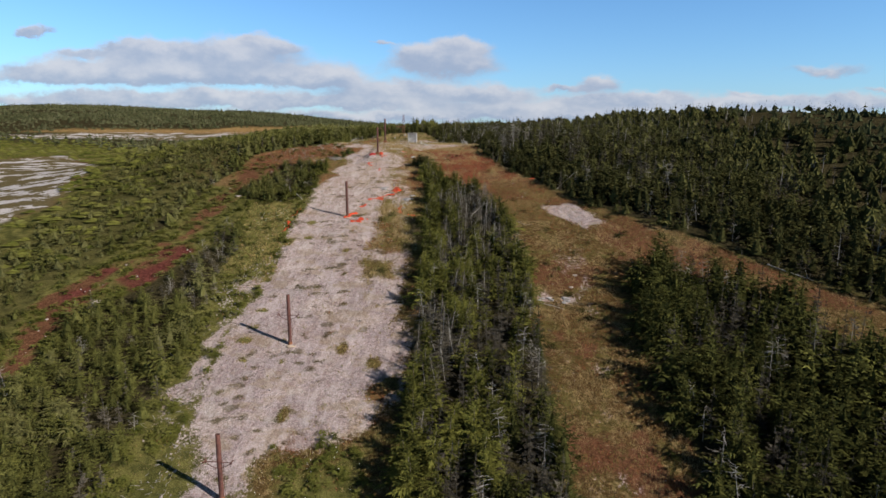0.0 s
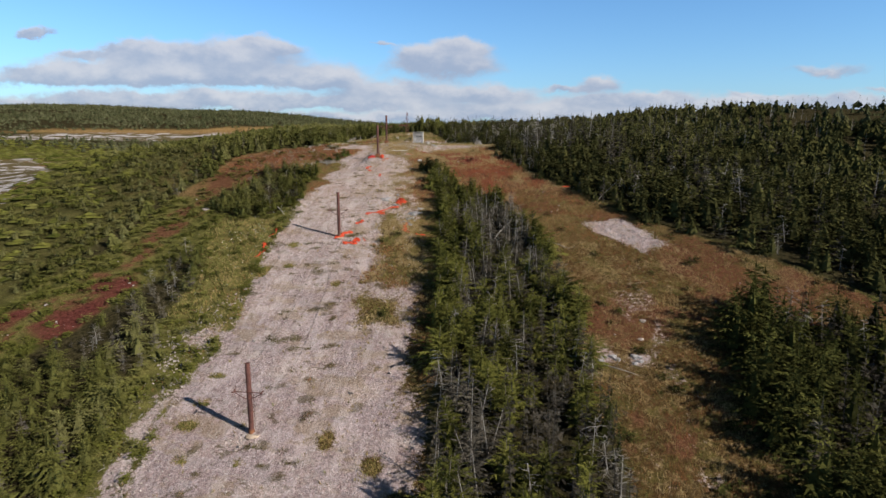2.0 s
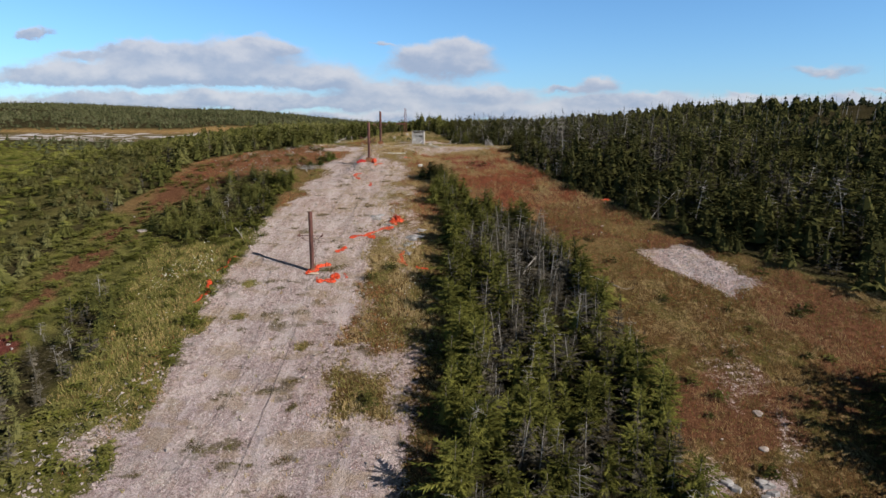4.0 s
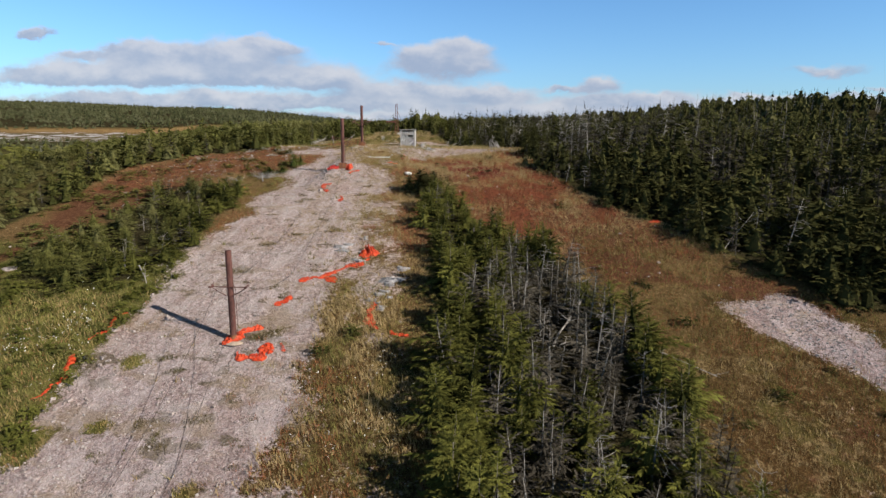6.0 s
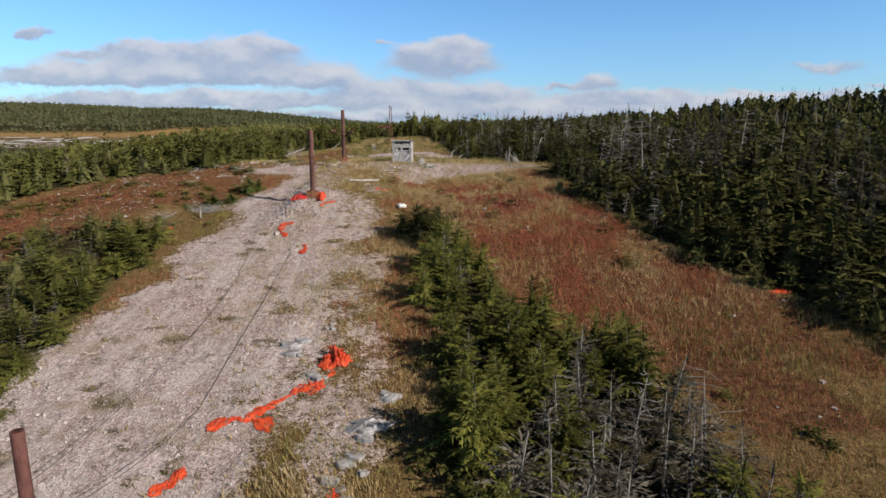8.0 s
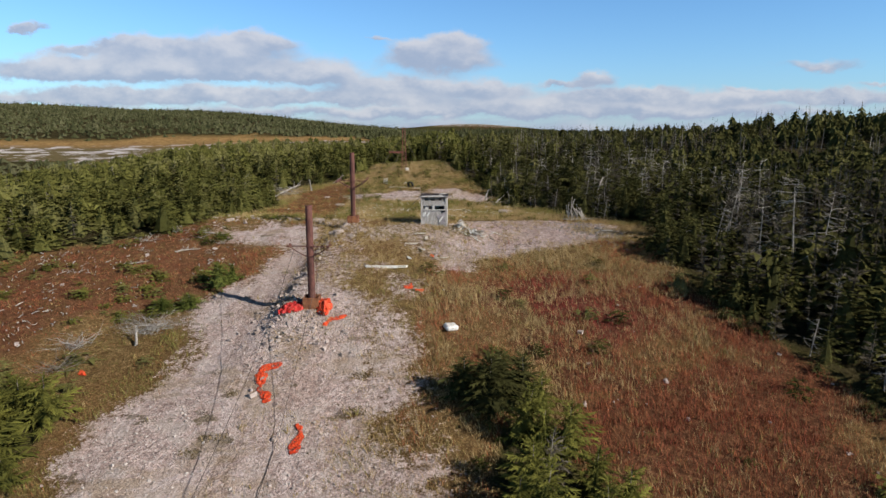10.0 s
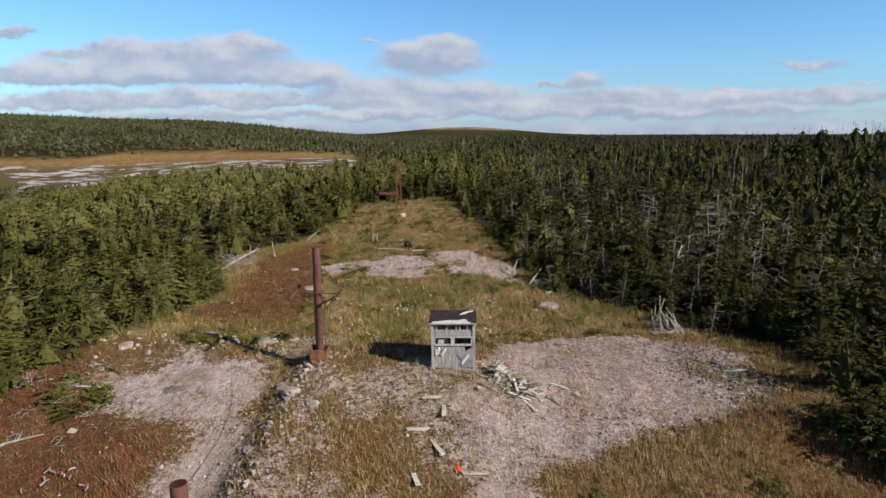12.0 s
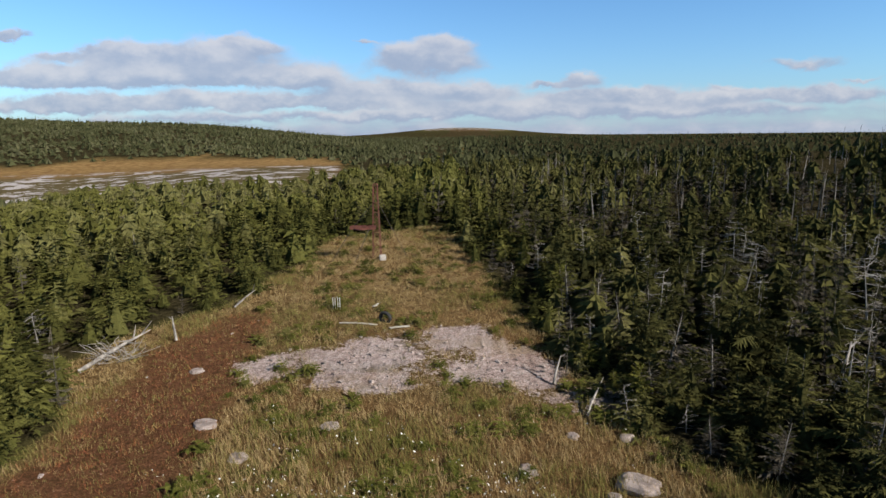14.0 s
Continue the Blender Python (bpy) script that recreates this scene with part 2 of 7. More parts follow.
SOIL = [(-24.0, 82, 1.0, 0.8), (-24.2, 78, 0.8, 0.9), (-23.2, 72, 0.7, 1.0), (-24.4, 86, 0.7, 0.9), (-22.4, 80.4, 0.6, 0.5), (-19.6, 48.4, 0.9, 0.7), (-18.6, 45.5, 0.9, 0.5), (-17.0, 80.7, 1.0, 0.35), (-17.1, 76.2, 0.6, 0.6), (-16.3, 78.2, 0.5, 0.35), (-18.0, 78.1, 0.35, 0.35), (-17.4, 74.7, 0.3, 0.4), (-15.9, 59.2, 0.6, 0.3),
        (-23.6, 63.6, 0.8, 0.6), (-18.5, 50.2, 0.5, 0.3), (-9.5, 57.5, 0.7, 0.5), (-12.4, 66.0, 0.5, 0.3), (-19.2, 66.5, 0.5, 0.3), (-14.6, 70.4, 0.6, 0.3), (-20.0, 92.5, 0.9, 0.4), (-15.2, 97.0, 0.7, 0.35), (-18.6, 101.2, 0.8, 0.4), (-13.0, 102.5, 0.7, 0.5)]
RED_LOW = [(-47.5, 60), (-45.8, 66.4), (-43, 70.2), (-39.5, 73.2), (-36.8, 75.2), (-34.9, 73.4), (-36, 69.6), (-36.2, 65.5), (-37.4, 63.2), (-39.8, 64.6), (-42, 66.2), (-43.2, 62.6), (-45, 59.5)]
VERGE = [(-32.5, 87.5), (-26.3, 89.2), (-25.8, 87.5), (-24.9, 79.5), (-24.2, 73), (-22.4, 67.8), (-27.8, 67.2), (-29.4, 70.2), (-29.7, 76.1)]
ROADSIDE = [(-12.6, 91.3), (-12.8, 85.8), (-11.9, 82.7), (-11.7, 78.1), (-12.3, 75), (-9.1, 74.6), (-3.9, 75), (-4, 79), (-6.3, 83), (-7.2, 90)]
WEEDS = [(-12.0, 71.2), (-8.4, 70.9), (-7.6, 67.9), (-10.4, 67.7)]
STUBBLE = [(-22.5, 67.2), (-27.6, 67), (-26, 61.7), (-23.2, 59.7), (-22, 63.9)]
RED_A = [(19.8, 84.3), (24.5, 83.6), (29.4, 80), (36, 77), (50, 60), (46, 58), (33.1, 73.2), (26.0, 74.1), (17.5, 78.0)]
RED_B = [(9.0, 73.0), (15.9, 73.0), (19.4, 69.8), (12.8, 66.0), (8.9, 65.7)]
RED_C = [(-8.5, 118.2), (-4, 122), (1.1, 121.5), (6, 111), (12.0, 102.0), (16.4, 90.6), (11.9, 89.6), (2.7, 93.4), (-0.9, 99.3), (-5.9, 108.6)]
GRASS_FAR = [(-15, 180), (-24, 173), (-26, 159), (-29, 152), (-28, 143), (-30, 134), (-21, 133), (-13, 136), (-3, 137), (-6, 144), (-9, 149), (-12, 164)]


def ground(x, y):
    """The height of the land."""
    x, y = np.asarray(x, float), np.asarray(y, float)
    z = sum(np.interp(y + d, PROFILE_Y, PROFILE_Z) for d in (-4, -2, 0, 2, 4)) / 5
    z = z - 7 * sm((-45 - x) / 65) * sm((y - 60) / 60) * (1 - sm((y - 185) / 120))
    z = z + 10.6 * sm((-x - 0.28 * y + 92) / 150) * sm((y - 240) / 180) * (1 - sm((y - 600) / 300))
    z = z + 6.0 * np.exp(-((x - 84) / 58) ** 2 - ((y - 208) / 55) ** 2) + 3.5 * np.exp(-((x - 118) / 50) ** 2 - ((y - 150) / 60) ** 2)
    z = z + 20 * np.exp(-((x + 30) / 170) ** 2 - ((y - 1550) / 220) ** 2) + 4 * np.exp(-((x + 290) / 70) ** 2 - ((y - 430) / 80) ** 2)
    # towers stand on a low bank above the track
    bank = sm((x + 20.4) / 1.2) * (1 - sm((x + 14) / 6)) * sm((y - 112) / 5) * (1 - sm((y - 131) / 6))
    z = z + 0.55 * bank - 0.25 * sm((x + 30) / 2) * (1 - sm((x + 21.5) / 1.5)) * sm((y - 108) / 6) * (1 - sm((y - 131) / 3))
    far = 1 / (1 + np.maximum(0, np.hypot(x + 8, y - 100) - 120) / 60)
    z = z + (0.5 * (fbm(x / 9, y / 9, 3, 3) - 0.5) + 0.16 * (fbm(x / 1.3, y / 1.3, 5, 3) - 0.5)) * far
    return z


def at(x, y, up=0.0):
    return Vector((x, y, float(ground(x, y)) + up))


def make_clumps():
    """Small flat clumps of brown weeds strewn over the track: place, half length, half width."""
    rng = np.random.default_rng(181)
    x, y = rng.uniform(-24, -8, 420), rng.uniform(36, 112, 420)
    keep = (inside(ROAD, x, y) > 0.6) & (fbm(x / 5, y / 7, 182, 3) > 0.42)
    x, y = x[keep][:130], y[keep][:130]
    return [(float(a), float(b), float(c), float(d)) for a, b, c, d in zip(x, y, rng.uniform(0.22, 0.75, len(x)), rng.uniform(0.15, 0.40, len(x)))]


CLUMPS = make_clumps()


def weed_mats(x, y):
    return sum(np.exp(-((x - px) / a) ** 2 - ((y - py) / b) ** 2) for px, py, a, b in CLUMPS)


def surface(x, y):
    """What covers the land at each place: gravel, red heath, grass, green shrub heath and forest floor, 0 to 1."""
    # land within the outlines below, with frayed edges
    wob = (fbm(x / 4.5, y / 4.5, 11, 4) - 0.5) * 5.0 + (fbm(x / 0.9, y / 0.9, 12, 3) - 0.5) * 1.6
    n1, n2 = fbm(x / 6, y / 6, 21, 4), fbm(x / 2.2, y / 3.4, 22, 4)

    def on(poly, soft=0.5, w=1.0, grow=0.0):
        return sm((inside(poly, x, y) + grow + wob * w * 0.5) / soft + 0.5)

    gravel = on(ROAD, 3.0, 1.6)
    # weeds creep in over the downhill verge of the road
    weedy = sm((x + 15.5 + 0.03 * (y - 80)) / 5) * sm((y - 62) / 8) + 0.35 * sm((y - 112) / 8) + 0.9 * sm((y - 117) / 4) * sm((x + 18.6) / 1.6) + 0.5 * sm((46 - y) / 8) + 0.45 * sm((y - 97) / 8) * sm((x + 16.5) / 3)
    gravel = gravel * (1 - np.clip(weedy * (0.30 + 0.42 * sm((n2 - 0.44) / 0.2)), 0, 0.72))
    mown = np.maximum(on(ROADSIDE, 2.2, 1.3), 0.8 * on(WEEDS, 1.5, 1.0)) * (0.62 + 0.38 * sm((n2 - 0.40) / 0.12)) * (1 - 0.55 * sm((y - 80) / 4) * sm((0.56 - n2) / 0.1))
    gravel = gravel * (1 - 0.97 * mown)
    for px, py, a, b in MATS:
        gravel = gravel * (1 - sm(1.5 * np.exp(-((x - px) / a) ** 2 - ((y - py) / b) ** 2) + 0.35 * (wob / 2.5) - 0.35))
    gravel = gravel * (1 - 0.55 * sm((weed_mats(x, y) - 0.35) / 0.3))
    broken = sm((fbm(x / 2.6, y / 2.0, 33, 4) - 0.40) / 0.14)
    gravel = np.maximum(gravel, on(PATCH, 1.4, 1.0) * (0.75 + 0.25 * broken))
    gravel = np.maximum(gravel, on(GRAVEL_R, 1.6, 1.0) * (0.6 + 0.4 * broken) * (1 - 0.4 * sm((x + 4) / 3)))
    gravel = np.maximum(gravel, on(GRAVEL_FAR, 1.6, 1.3) * (0.35 + 0.65 * broken))
    gravel = np.maximum(gravel, on(SADDLE, 2.5, 1.2) * (0.12 + 0.36 * sm((n2 - 0.45) / 0.14)))
    verge = np.maximum(np.exp(-((x + 24) / 2.4) ** 2) * sm((y - 40) / 10) * (1 - sm((y - 60) / 8)), 0.7 * on(STUBBLE, 2.5)) * sm((n2 - 0.45) / 0.12) * 0.75
    trail_stones = on(TRAIL, 2) * sm((fbm(x / 1.6, y / 2.6, 41, 4) - 0.56) / 0.08) * (1 - sm((y - 72) / 14)) * np.exp(-((x - 14.3) / 3.5) ** 2) * 0.35
    shelf = 0.8 * np.maximum(np.exp(-((x - 9.9) / 0.9) ** 2 - ((y - 64.3) / 1.3) ** 2), np.exp(-((x - 12.6) / 1.1) ** 2 - ((y - 63.8) / 0.9) ** 2))
    gravel = gravel * (1 - 0.9 * on(VERGE, 1.5, 1.0))
    gravel = np.clip(np.maximum.reduce([gravel, verge, trail_stones, shelf]), 0, 1)
    red = np.maximum(on(RED_STRIP, 2.5, 1.6) * (0.35 + 0.6 * np.maximum(sm((n2 - 0.40) / 0.15), 0.6 * sm((y - 96) / 12))), on(TRAIL, 2) * sm((n1 * 0.6 + n2 * 0.4 - 0.56 + 0.20 * np.maximum.reduce([on(q, 3, 1.5) for q in (RED_A, RED_B, RED_C)])) / 0.12))
    red = np.maximum(red, 0.75 * np.exp(-((x + 5.4) / 6.5) ** 2 - ((y - 118.6) / 4.4) ** 2))
    red = np.maximum(red, on(GRASS_FAR, 2) * sm((-20.6 - x - 0.15 * (y - 140)) / 2.5) * (1 - sm((y - 156) / 5)) * (0.2 + 0.45 * sm((y - 137) / 4) + 0.2 * n2))
    grass = np.maximum.reduce([on(TRAIL, 2), on(GRASS_FAR, 2), on(MARSH, 6), on(ROAD, 3, 1, 2) * sm((x + 18) / 6), on(SADDLE, 3, 1, 2), on(BARREN, 8) * 0.8, mown, sm((y - 94) / 5) * (np.abs(x + 12) < 40) * (0.8 + 0 * x), sm((x + 8) / 4) * (1 - sm((y - 140) / 6)) * (1 - sm((x - 60) / 25))])
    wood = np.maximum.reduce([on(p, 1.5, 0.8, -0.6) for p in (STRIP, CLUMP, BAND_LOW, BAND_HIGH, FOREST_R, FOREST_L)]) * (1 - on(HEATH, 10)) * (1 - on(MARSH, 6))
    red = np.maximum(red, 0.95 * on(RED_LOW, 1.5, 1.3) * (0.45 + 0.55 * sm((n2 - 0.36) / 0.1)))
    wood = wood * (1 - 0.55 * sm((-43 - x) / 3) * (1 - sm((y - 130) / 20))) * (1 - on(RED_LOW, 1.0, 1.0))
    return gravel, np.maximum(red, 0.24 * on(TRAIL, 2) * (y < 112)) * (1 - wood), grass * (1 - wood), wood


# ---- materials ----
def material(name, build):
    m = bpy.data.materials.new(name)
    m.use_nodes = True
    k = Nodes(m.node_tree)
    p = k.add("ShaderNodeBsdfPrincipled")
    k.put(k.add("ShaderNodeOutputMaterial").inputs[0], p.outputs[0])
    build(k, p)
    return m


def coords(k, kind="Object"):
    return k.add("ShaderNodeTexCoord").outputs[kind]


def relief(k, p, height, strength=0.4, distance=0.05):
    b = k.add("ShaderNodeBump")
    b.inputs["Strength"].default_value, b.inputs["Distance"].default_value = strength, distance
    k.put(b.inputs["Height"], height)
    k.put(p.inputs["Normal"], b.outputs[0])


def dull(p, rough=0.85, spec=0.2):
    p.inputs["Roughness"].default_value, p.inputs["Specular IOR Level"].default_value = rough, spec


def land(k, p):
    co = coords(k)
    big, mid = k.noise(co, 0.13, 4), k.noise(co, 0.7, 5, 0.6)
    fine, grit = k.noise(co, 3.2, 5, 0.65), k.noise(co, 11.0, 4, 0.7)
    gravel, red, grass, wood = (k.attr(a) for a in ("gravel", "red", "grass", "wood"))
    stone = k.mix(k.step(fine, 0.3, 0.7), (0.37, 0.273, 0.255), (0.655, 0.520, 0.488))
    for size, amount in ((4.0, 0.18), (9.0, 0.42), (19.0, 0.55)):
        cell = k.add("ShaderNodeTexVoronoi")
        k.put(cell.inputs["Vector"], co)
        cell.inputs["Scale"].default_value = size
        chip = k.add("ShaderNodeSeparateColor")
        k.put(chip.inputs[0], cell.outputs["Color"])
        stone = k.mix(k.math("MULTIPLY", k.step(chip.outputs[0], 0.55, 0.95), amount), stone, (0.15, 0.115, 0.10))
        stone = k.mix(k.math("MULTIPLY", k.step(chip.outputs[1], 0.7, 1.0), amount * 0.72), stone, (0.68, 0.64, 0.62))
    stone = k.mix(k.step(grit, 0.35, 0.58), k.mix(0.36, stone, (0.15, 0.115, 0.095)), stone)
    rut = k.add("ShaderNodeMapping")
    k.put(rut.inputs[0], co)
    rut.inputs["Scale"].default_value = (1.0, 0.10, 1.0)
    rut.inputs["Rotation"].default_value = (0, 0, -0.05)
    stone = k.mix(k.math("MULTIPLY", k.step(k.noise(rut.outputs[0], 2.2, 5, 0.62), 0.47, 0.60), 0.55), stone, k.mix(1.0, stone, (0.74, 0.69, 0.66), "MULTIPLY"))
    flat = k.add("ShaderNodeMapping")
    k.put(flat.inputs[0], co)
    flat.inputs["Scale"].default_value = (0.55, 1.0, 1.0)
    dirt = k.step(k.math("ADD", k.noise(flat.outputs[0], 0.8, 6, 0.72), k.math("MULTIPLY", k.attr("soil"), 0.2)), 0.60, 0.625)
    stone = k.mix(k.math("MULTIPLY", dirt, 0.72), stone, k.mix(k.step(grit, 0.4, 0.6), (0.06, 0.046, 0.025), (0.15, 0.12, 0.06)))
    stone = k.mix(k.step(mid, 0.48, 0.7), stone, k.mix(0.5, stone, (0.45, 0.40, 0.37)))
    stone = k.mix(k.math("MULTIPLY", k.step(big, 0.5, 0.7), 0.5), stone, k.mix(1.0, stone, (0.86, 0.72, 0.62), "MULTIPLY"))
    # the lower track, the gravel patch and the gravel by the shack are darker
    stone = k.mix(k.math("MULTIPLY", k.attr("dulled"), k.step(k.noise(flat.outputs[0], 0.35, 5, 0.6), 0.36, 0.52)), stone, k.mix(1.0, stone, (0.84, 0.83, 0.89), "MULTIPLY"))
    # thin dry weeds and paler worn lanes
    thin = k.noise(flat.outputs[0], 0.42, 7, 0.66)
    stone = k.mix(k.math("MULTIPLY", k.step(thin, 0.52, 0.60), 0.55), stone, k.mix(k.step(grit, 0.4, 0.6), (0.20, 0.145, 0.09), (0.33, 0.25, 0.165)))
    stone = k.mix(k.math("MULTIPLY", k.step(k.noise(rut.outputs[0], 0.9, 4, 0.55), 0.50, 0.62), 0.40), stone, k.mix(0.6, stone, (0.70, 0.60, 0.59)))
    moss = k.mix(k.step(mid, 0.35, 0.65), (0.095, 0.097, 0.027), (0.235, 0.215, 0.066))
    moss = k.mix(k.step(grit, 0.4, 0.7), k.mix(0.6, moss, (0.03, 0.026, 0.012)), moss)
    gold = k.mix(k.step(fine, 0.3, 0.7), (0.155, 0.094, 0.042), (0.31, 0.212, 0.098))
    gold = k.mix(k.step(big, 0.42, 0.62), gold, k.mix(0.55, gold, (0.235, 0.128, 0.058)))
    gold = k.mix(k.step(grit, 0.42, 0.66), k.mix(0.6, gold, (0.045, 0.03, 0.014)), gold)
    # the grass ground is darker on the lower slope too
    gold = k.mix(k.math("MULTIPLY", k.step(k.attr("dulled"), 0.0, 0.45), 0.9), gold, k.mix(1.0, gold, (0.54, 0.52, 0.47), "MULTIPLY"))
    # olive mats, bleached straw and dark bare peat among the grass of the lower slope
    low = k.step(k.attr("dulled"), 0.0, 0.45)
    mat = k.noise(co, 0.45, 7, 0.68)
    gold = k.mix(k.math("MULTIPLY", low, k.math("MULTIPLY", k.step(mat, 0.50, 0.58), 0.7)), gold, k.mix(0.35, moss, gold))
    gold = k.mix(k.math("MULTIPLY", low, k.math("MULTIPLY", k.step(k.noise(co, 1.5, 6, 0.72), 0.53, 0.60), 0.6)), gold, k.mix(k.step(grit, 0.4, 0.6), (0.16, 0.105, 0.05), (0.40, 0.29, 0.15)))
    gold = k.mix(k.math("MULTIPLY", low, k.math("MULTIPLY", k.step(k.noise(co, 2.3, 5, 0.7), 0.58, 0.64), 0.7)), gold, (0.035, 0.027, 0.014))
    rust = k.mix(k.step(fine, 0.3, 0.7), (0.115, 0.050, 0.029), (0.245, 0.120, 0.064))
    rust = k.mix(k.step(grit, 0.42, 0.66), k.mix(0.6, rust, (0.04, 0.02, 0.012)), rust)
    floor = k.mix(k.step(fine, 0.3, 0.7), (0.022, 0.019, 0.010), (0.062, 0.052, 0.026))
    c = k.mix(k.step(k.math("ADD", grass, k.math("MULTIPLY", k.math("SUBTRACT", fine, 0.5), 0.9)), 0.25, 0.75), moss, gold)
    c = k.mix(k.step(k.math("ADD", red, k.math("MULTIPLY", k.math("SUBTRACT", fine, 0.5), 1.0)), 0.2, 0.9), c, rust)
    c = k.mix(k.math("MULTIPLY", k.attr("wine"), 0.85), c, k.mix(k.step(fine, 0.3, 0.7), (0.070, 0.020, 0.018), (0.155, 0.045, 0.039)))
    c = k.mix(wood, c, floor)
    g = k.step(k.math("ADD", gravel, k.math("MULTIPLY", k.math("SUBTRACT", k.math("ADD", fine, k.math("MULTIPLY", k.math("SUBTRACT", grit, 0.5), 1.0)), 0.5), 1.35)), 0.3, 0.6)
    c = k.mix(g, c, stone)
    streak = k.add("ShaderNodeMapping")
    k.put(streak.inputs[0], co)
    streak.inputs["Scale"].default_value = (0.55, 1.0, 1.0)
    c = k.mix(k.step(k.attr("bare"), 0.5, 0.9), c, k.mix(k.step(fine, 0.3, 0.7), (0.085, 0.068, 0.032), (0.17, 0.135, 0.07)))
    c = k.mix(k.math("MULTIPLY", k.attr("tan"), 0.85), c, k.mix(k.step(mid, 0.35, 0.65), (0.24, 0.14, 0.06), (0.40, 0.26, 0.11)))
    slab = k.step(k.noise(streak.outputs[0], 0.24, 6, 0.68), 0.515, 0.55)
    c = k.mix(k.math("MULTIPLY", slab, k.step(k.attr("bare"), 0.3, 0.7)), c, k.mix(k.step(fine, 0.35, 0.65), (0.40, 0.36, 0.36), (0.60, 0.56, 0.56)))
    k.put(p.inputs["Base Color"], c)
    dull(p, 1.0, 0.0)
    relief(k, p, k.math("ADD", k.math("MULTIPLY", grit, 0.7), fine), 0.9, 0.14)


def needles(dark, light, own, tips=0.75, lace=0.44):
    """Foliage whose shade varies from tree to tree, with paler young tips that also paint in sunlit ends. own: each
    tree is an object.
    """
    def build(k, p):
        tint = k.math("MULTIPLY", k.add("ShaderNodeObjectInfo").outputs["Random"], 0.75) if own else k.attr("tint")
        isl = k.add("ShaderNodeNewGeometry").outputs["Random Per Island"]
        f = k.math("ADD", k.math("MULTIPLY", tint, 0.6), k.math("MULTIPLY", isl, 0.4))
        c = k.mix(f, dark, light)
        c = k.mix(k.math("MULTIPLY", k.step(tint, 0.75, 1.0), 0.5), c, k.mix(0.5, c, (0.13, 0.115, 0.075)))
        # the paler tips also stand for sunlit ends against a shaded inside
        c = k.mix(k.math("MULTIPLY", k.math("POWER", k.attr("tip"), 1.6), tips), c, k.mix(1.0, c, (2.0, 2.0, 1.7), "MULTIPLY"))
        k.put(p.inputs["Base Color"], c)
        dull(p, 1.0, 0.0)
        if lace:
            # gaps between the twigs
            mp = k.add("ShaderNodeMapping")
            k.put(mp.inputs[0], k.add("ShaderNodeNewGeometry").outputs["Position"])
            mp.inputs["Scale"].default_value = (1, 1, 2.1)
            k.put(p.inputs["Alpha"], k.step(k.noise(mp.outputs[0], 27.0, 3, 0.62), lace, lace + 0.04))
    return build


def plain(a, b, scale=6.0, rough=0.8, metal=0.0, bump=0.3, spec=0.3, stretch=(1, 1, 1)):
    def build(k, p):
        mp = k.add("ShaderNodeMapping")
        k.put(mp.inputs[0], coords(k))
        mp.inputs["Scale"].default_value = stretch
        n, f = k.noise(mp.outputs[0], scale, 5, 0.6), k.noise(mp.outputs[0], scale * 6, 4, 0.65)
        r = k.add("ShaderNodeObjectInfo").outputs["Random"]
        c = k.mix(k.step(k.math("ADD", n, k.math("MULTIPLY", k.math("SUBTRACT", f, 0.5), 0.5)), 0.35, 0.65), a, b)
        c = k.mix(k.math("MULTIPLY", r, 0.35), c, k.mix(0.5, c, a))
        k.put(p.inputs["Base Color"], c)
        dull(p, rough, spec)
        p.inputs["Metallic"].default_value = metal
        relief(k, p, f, bump, 0.02)
    return build


LAND = material("land", land)
G0, G1 = (0.0115, 0.0135, 0.0055), (0.120, 0.118, 0.034)
D0, D1 = (0.034, 0.030, 0.024), (0.150, 0.131, 0.107)
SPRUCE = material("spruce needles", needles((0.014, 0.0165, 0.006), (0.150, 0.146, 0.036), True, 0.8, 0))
# darker needles: the right wood's shaded side is put into the colour
SHADED_DARK_SPRUCE = material("shaded dark spruce needles", needles((0.017, 0.018, 0.008), (0.092, 0.089, 0.032), True, 0.55, 0))
SHADED_DARK_FAR = material("shaded dark spruce needles far", needles((0.020, 0.021, 0.009), (0.110, 0.105, 0.036), False, 0.55, 0.36))
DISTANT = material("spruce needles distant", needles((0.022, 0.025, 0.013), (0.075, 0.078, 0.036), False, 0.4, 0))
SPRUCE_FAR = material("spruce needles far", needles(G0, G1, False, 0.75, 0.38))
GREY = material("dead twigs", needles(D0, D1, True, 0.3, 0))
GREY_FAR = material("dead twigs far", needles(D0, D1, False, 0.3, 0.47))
BARK = material("bark", plain((0.09, 0.075, 0.06), (0.23, 0.20, 0.17), 4.0, 0.9))
SILVER = material("weathered snag wood", plain((0.19, 0.172, 0.155), (0.41, 0.375, 0.34), 3.0, 0.85, stretch=(1, 1, 0.2)))


# ---- mesh helpers ----
def mesh_from(name, verts, faces, mat, smooth=False, **attrs):
    me = bpy.data.meshes.new(name)
    verts, faces = np.asarray(verts, np.float32), np.asarray(faces, np.int32)
    n = faces.shape[1]
    me.vertices.add(len(verts)), me.loops.add(faces.size), me.polygons.add(len(faces))
    me.vertices.foreach_set("co", verts.ravel())
    me.loops.foreach_set("vertex_index", faces.ravel())
    me.polygons.foreach_set("loop_start", np.arange(0, faces.size, n, dtype=np.int32))
    me.polygons.foreach_set("use_smooth", np.full(len(faces), smooth))
    for key, v in attrs.items():
        me.attributes.new(key, "FLOAT", "POINT").data.foreach_set("value", np.asarray(v, np.float32))
    me.materials.append(mat)
    me.update(calc_edges=True)
    return me


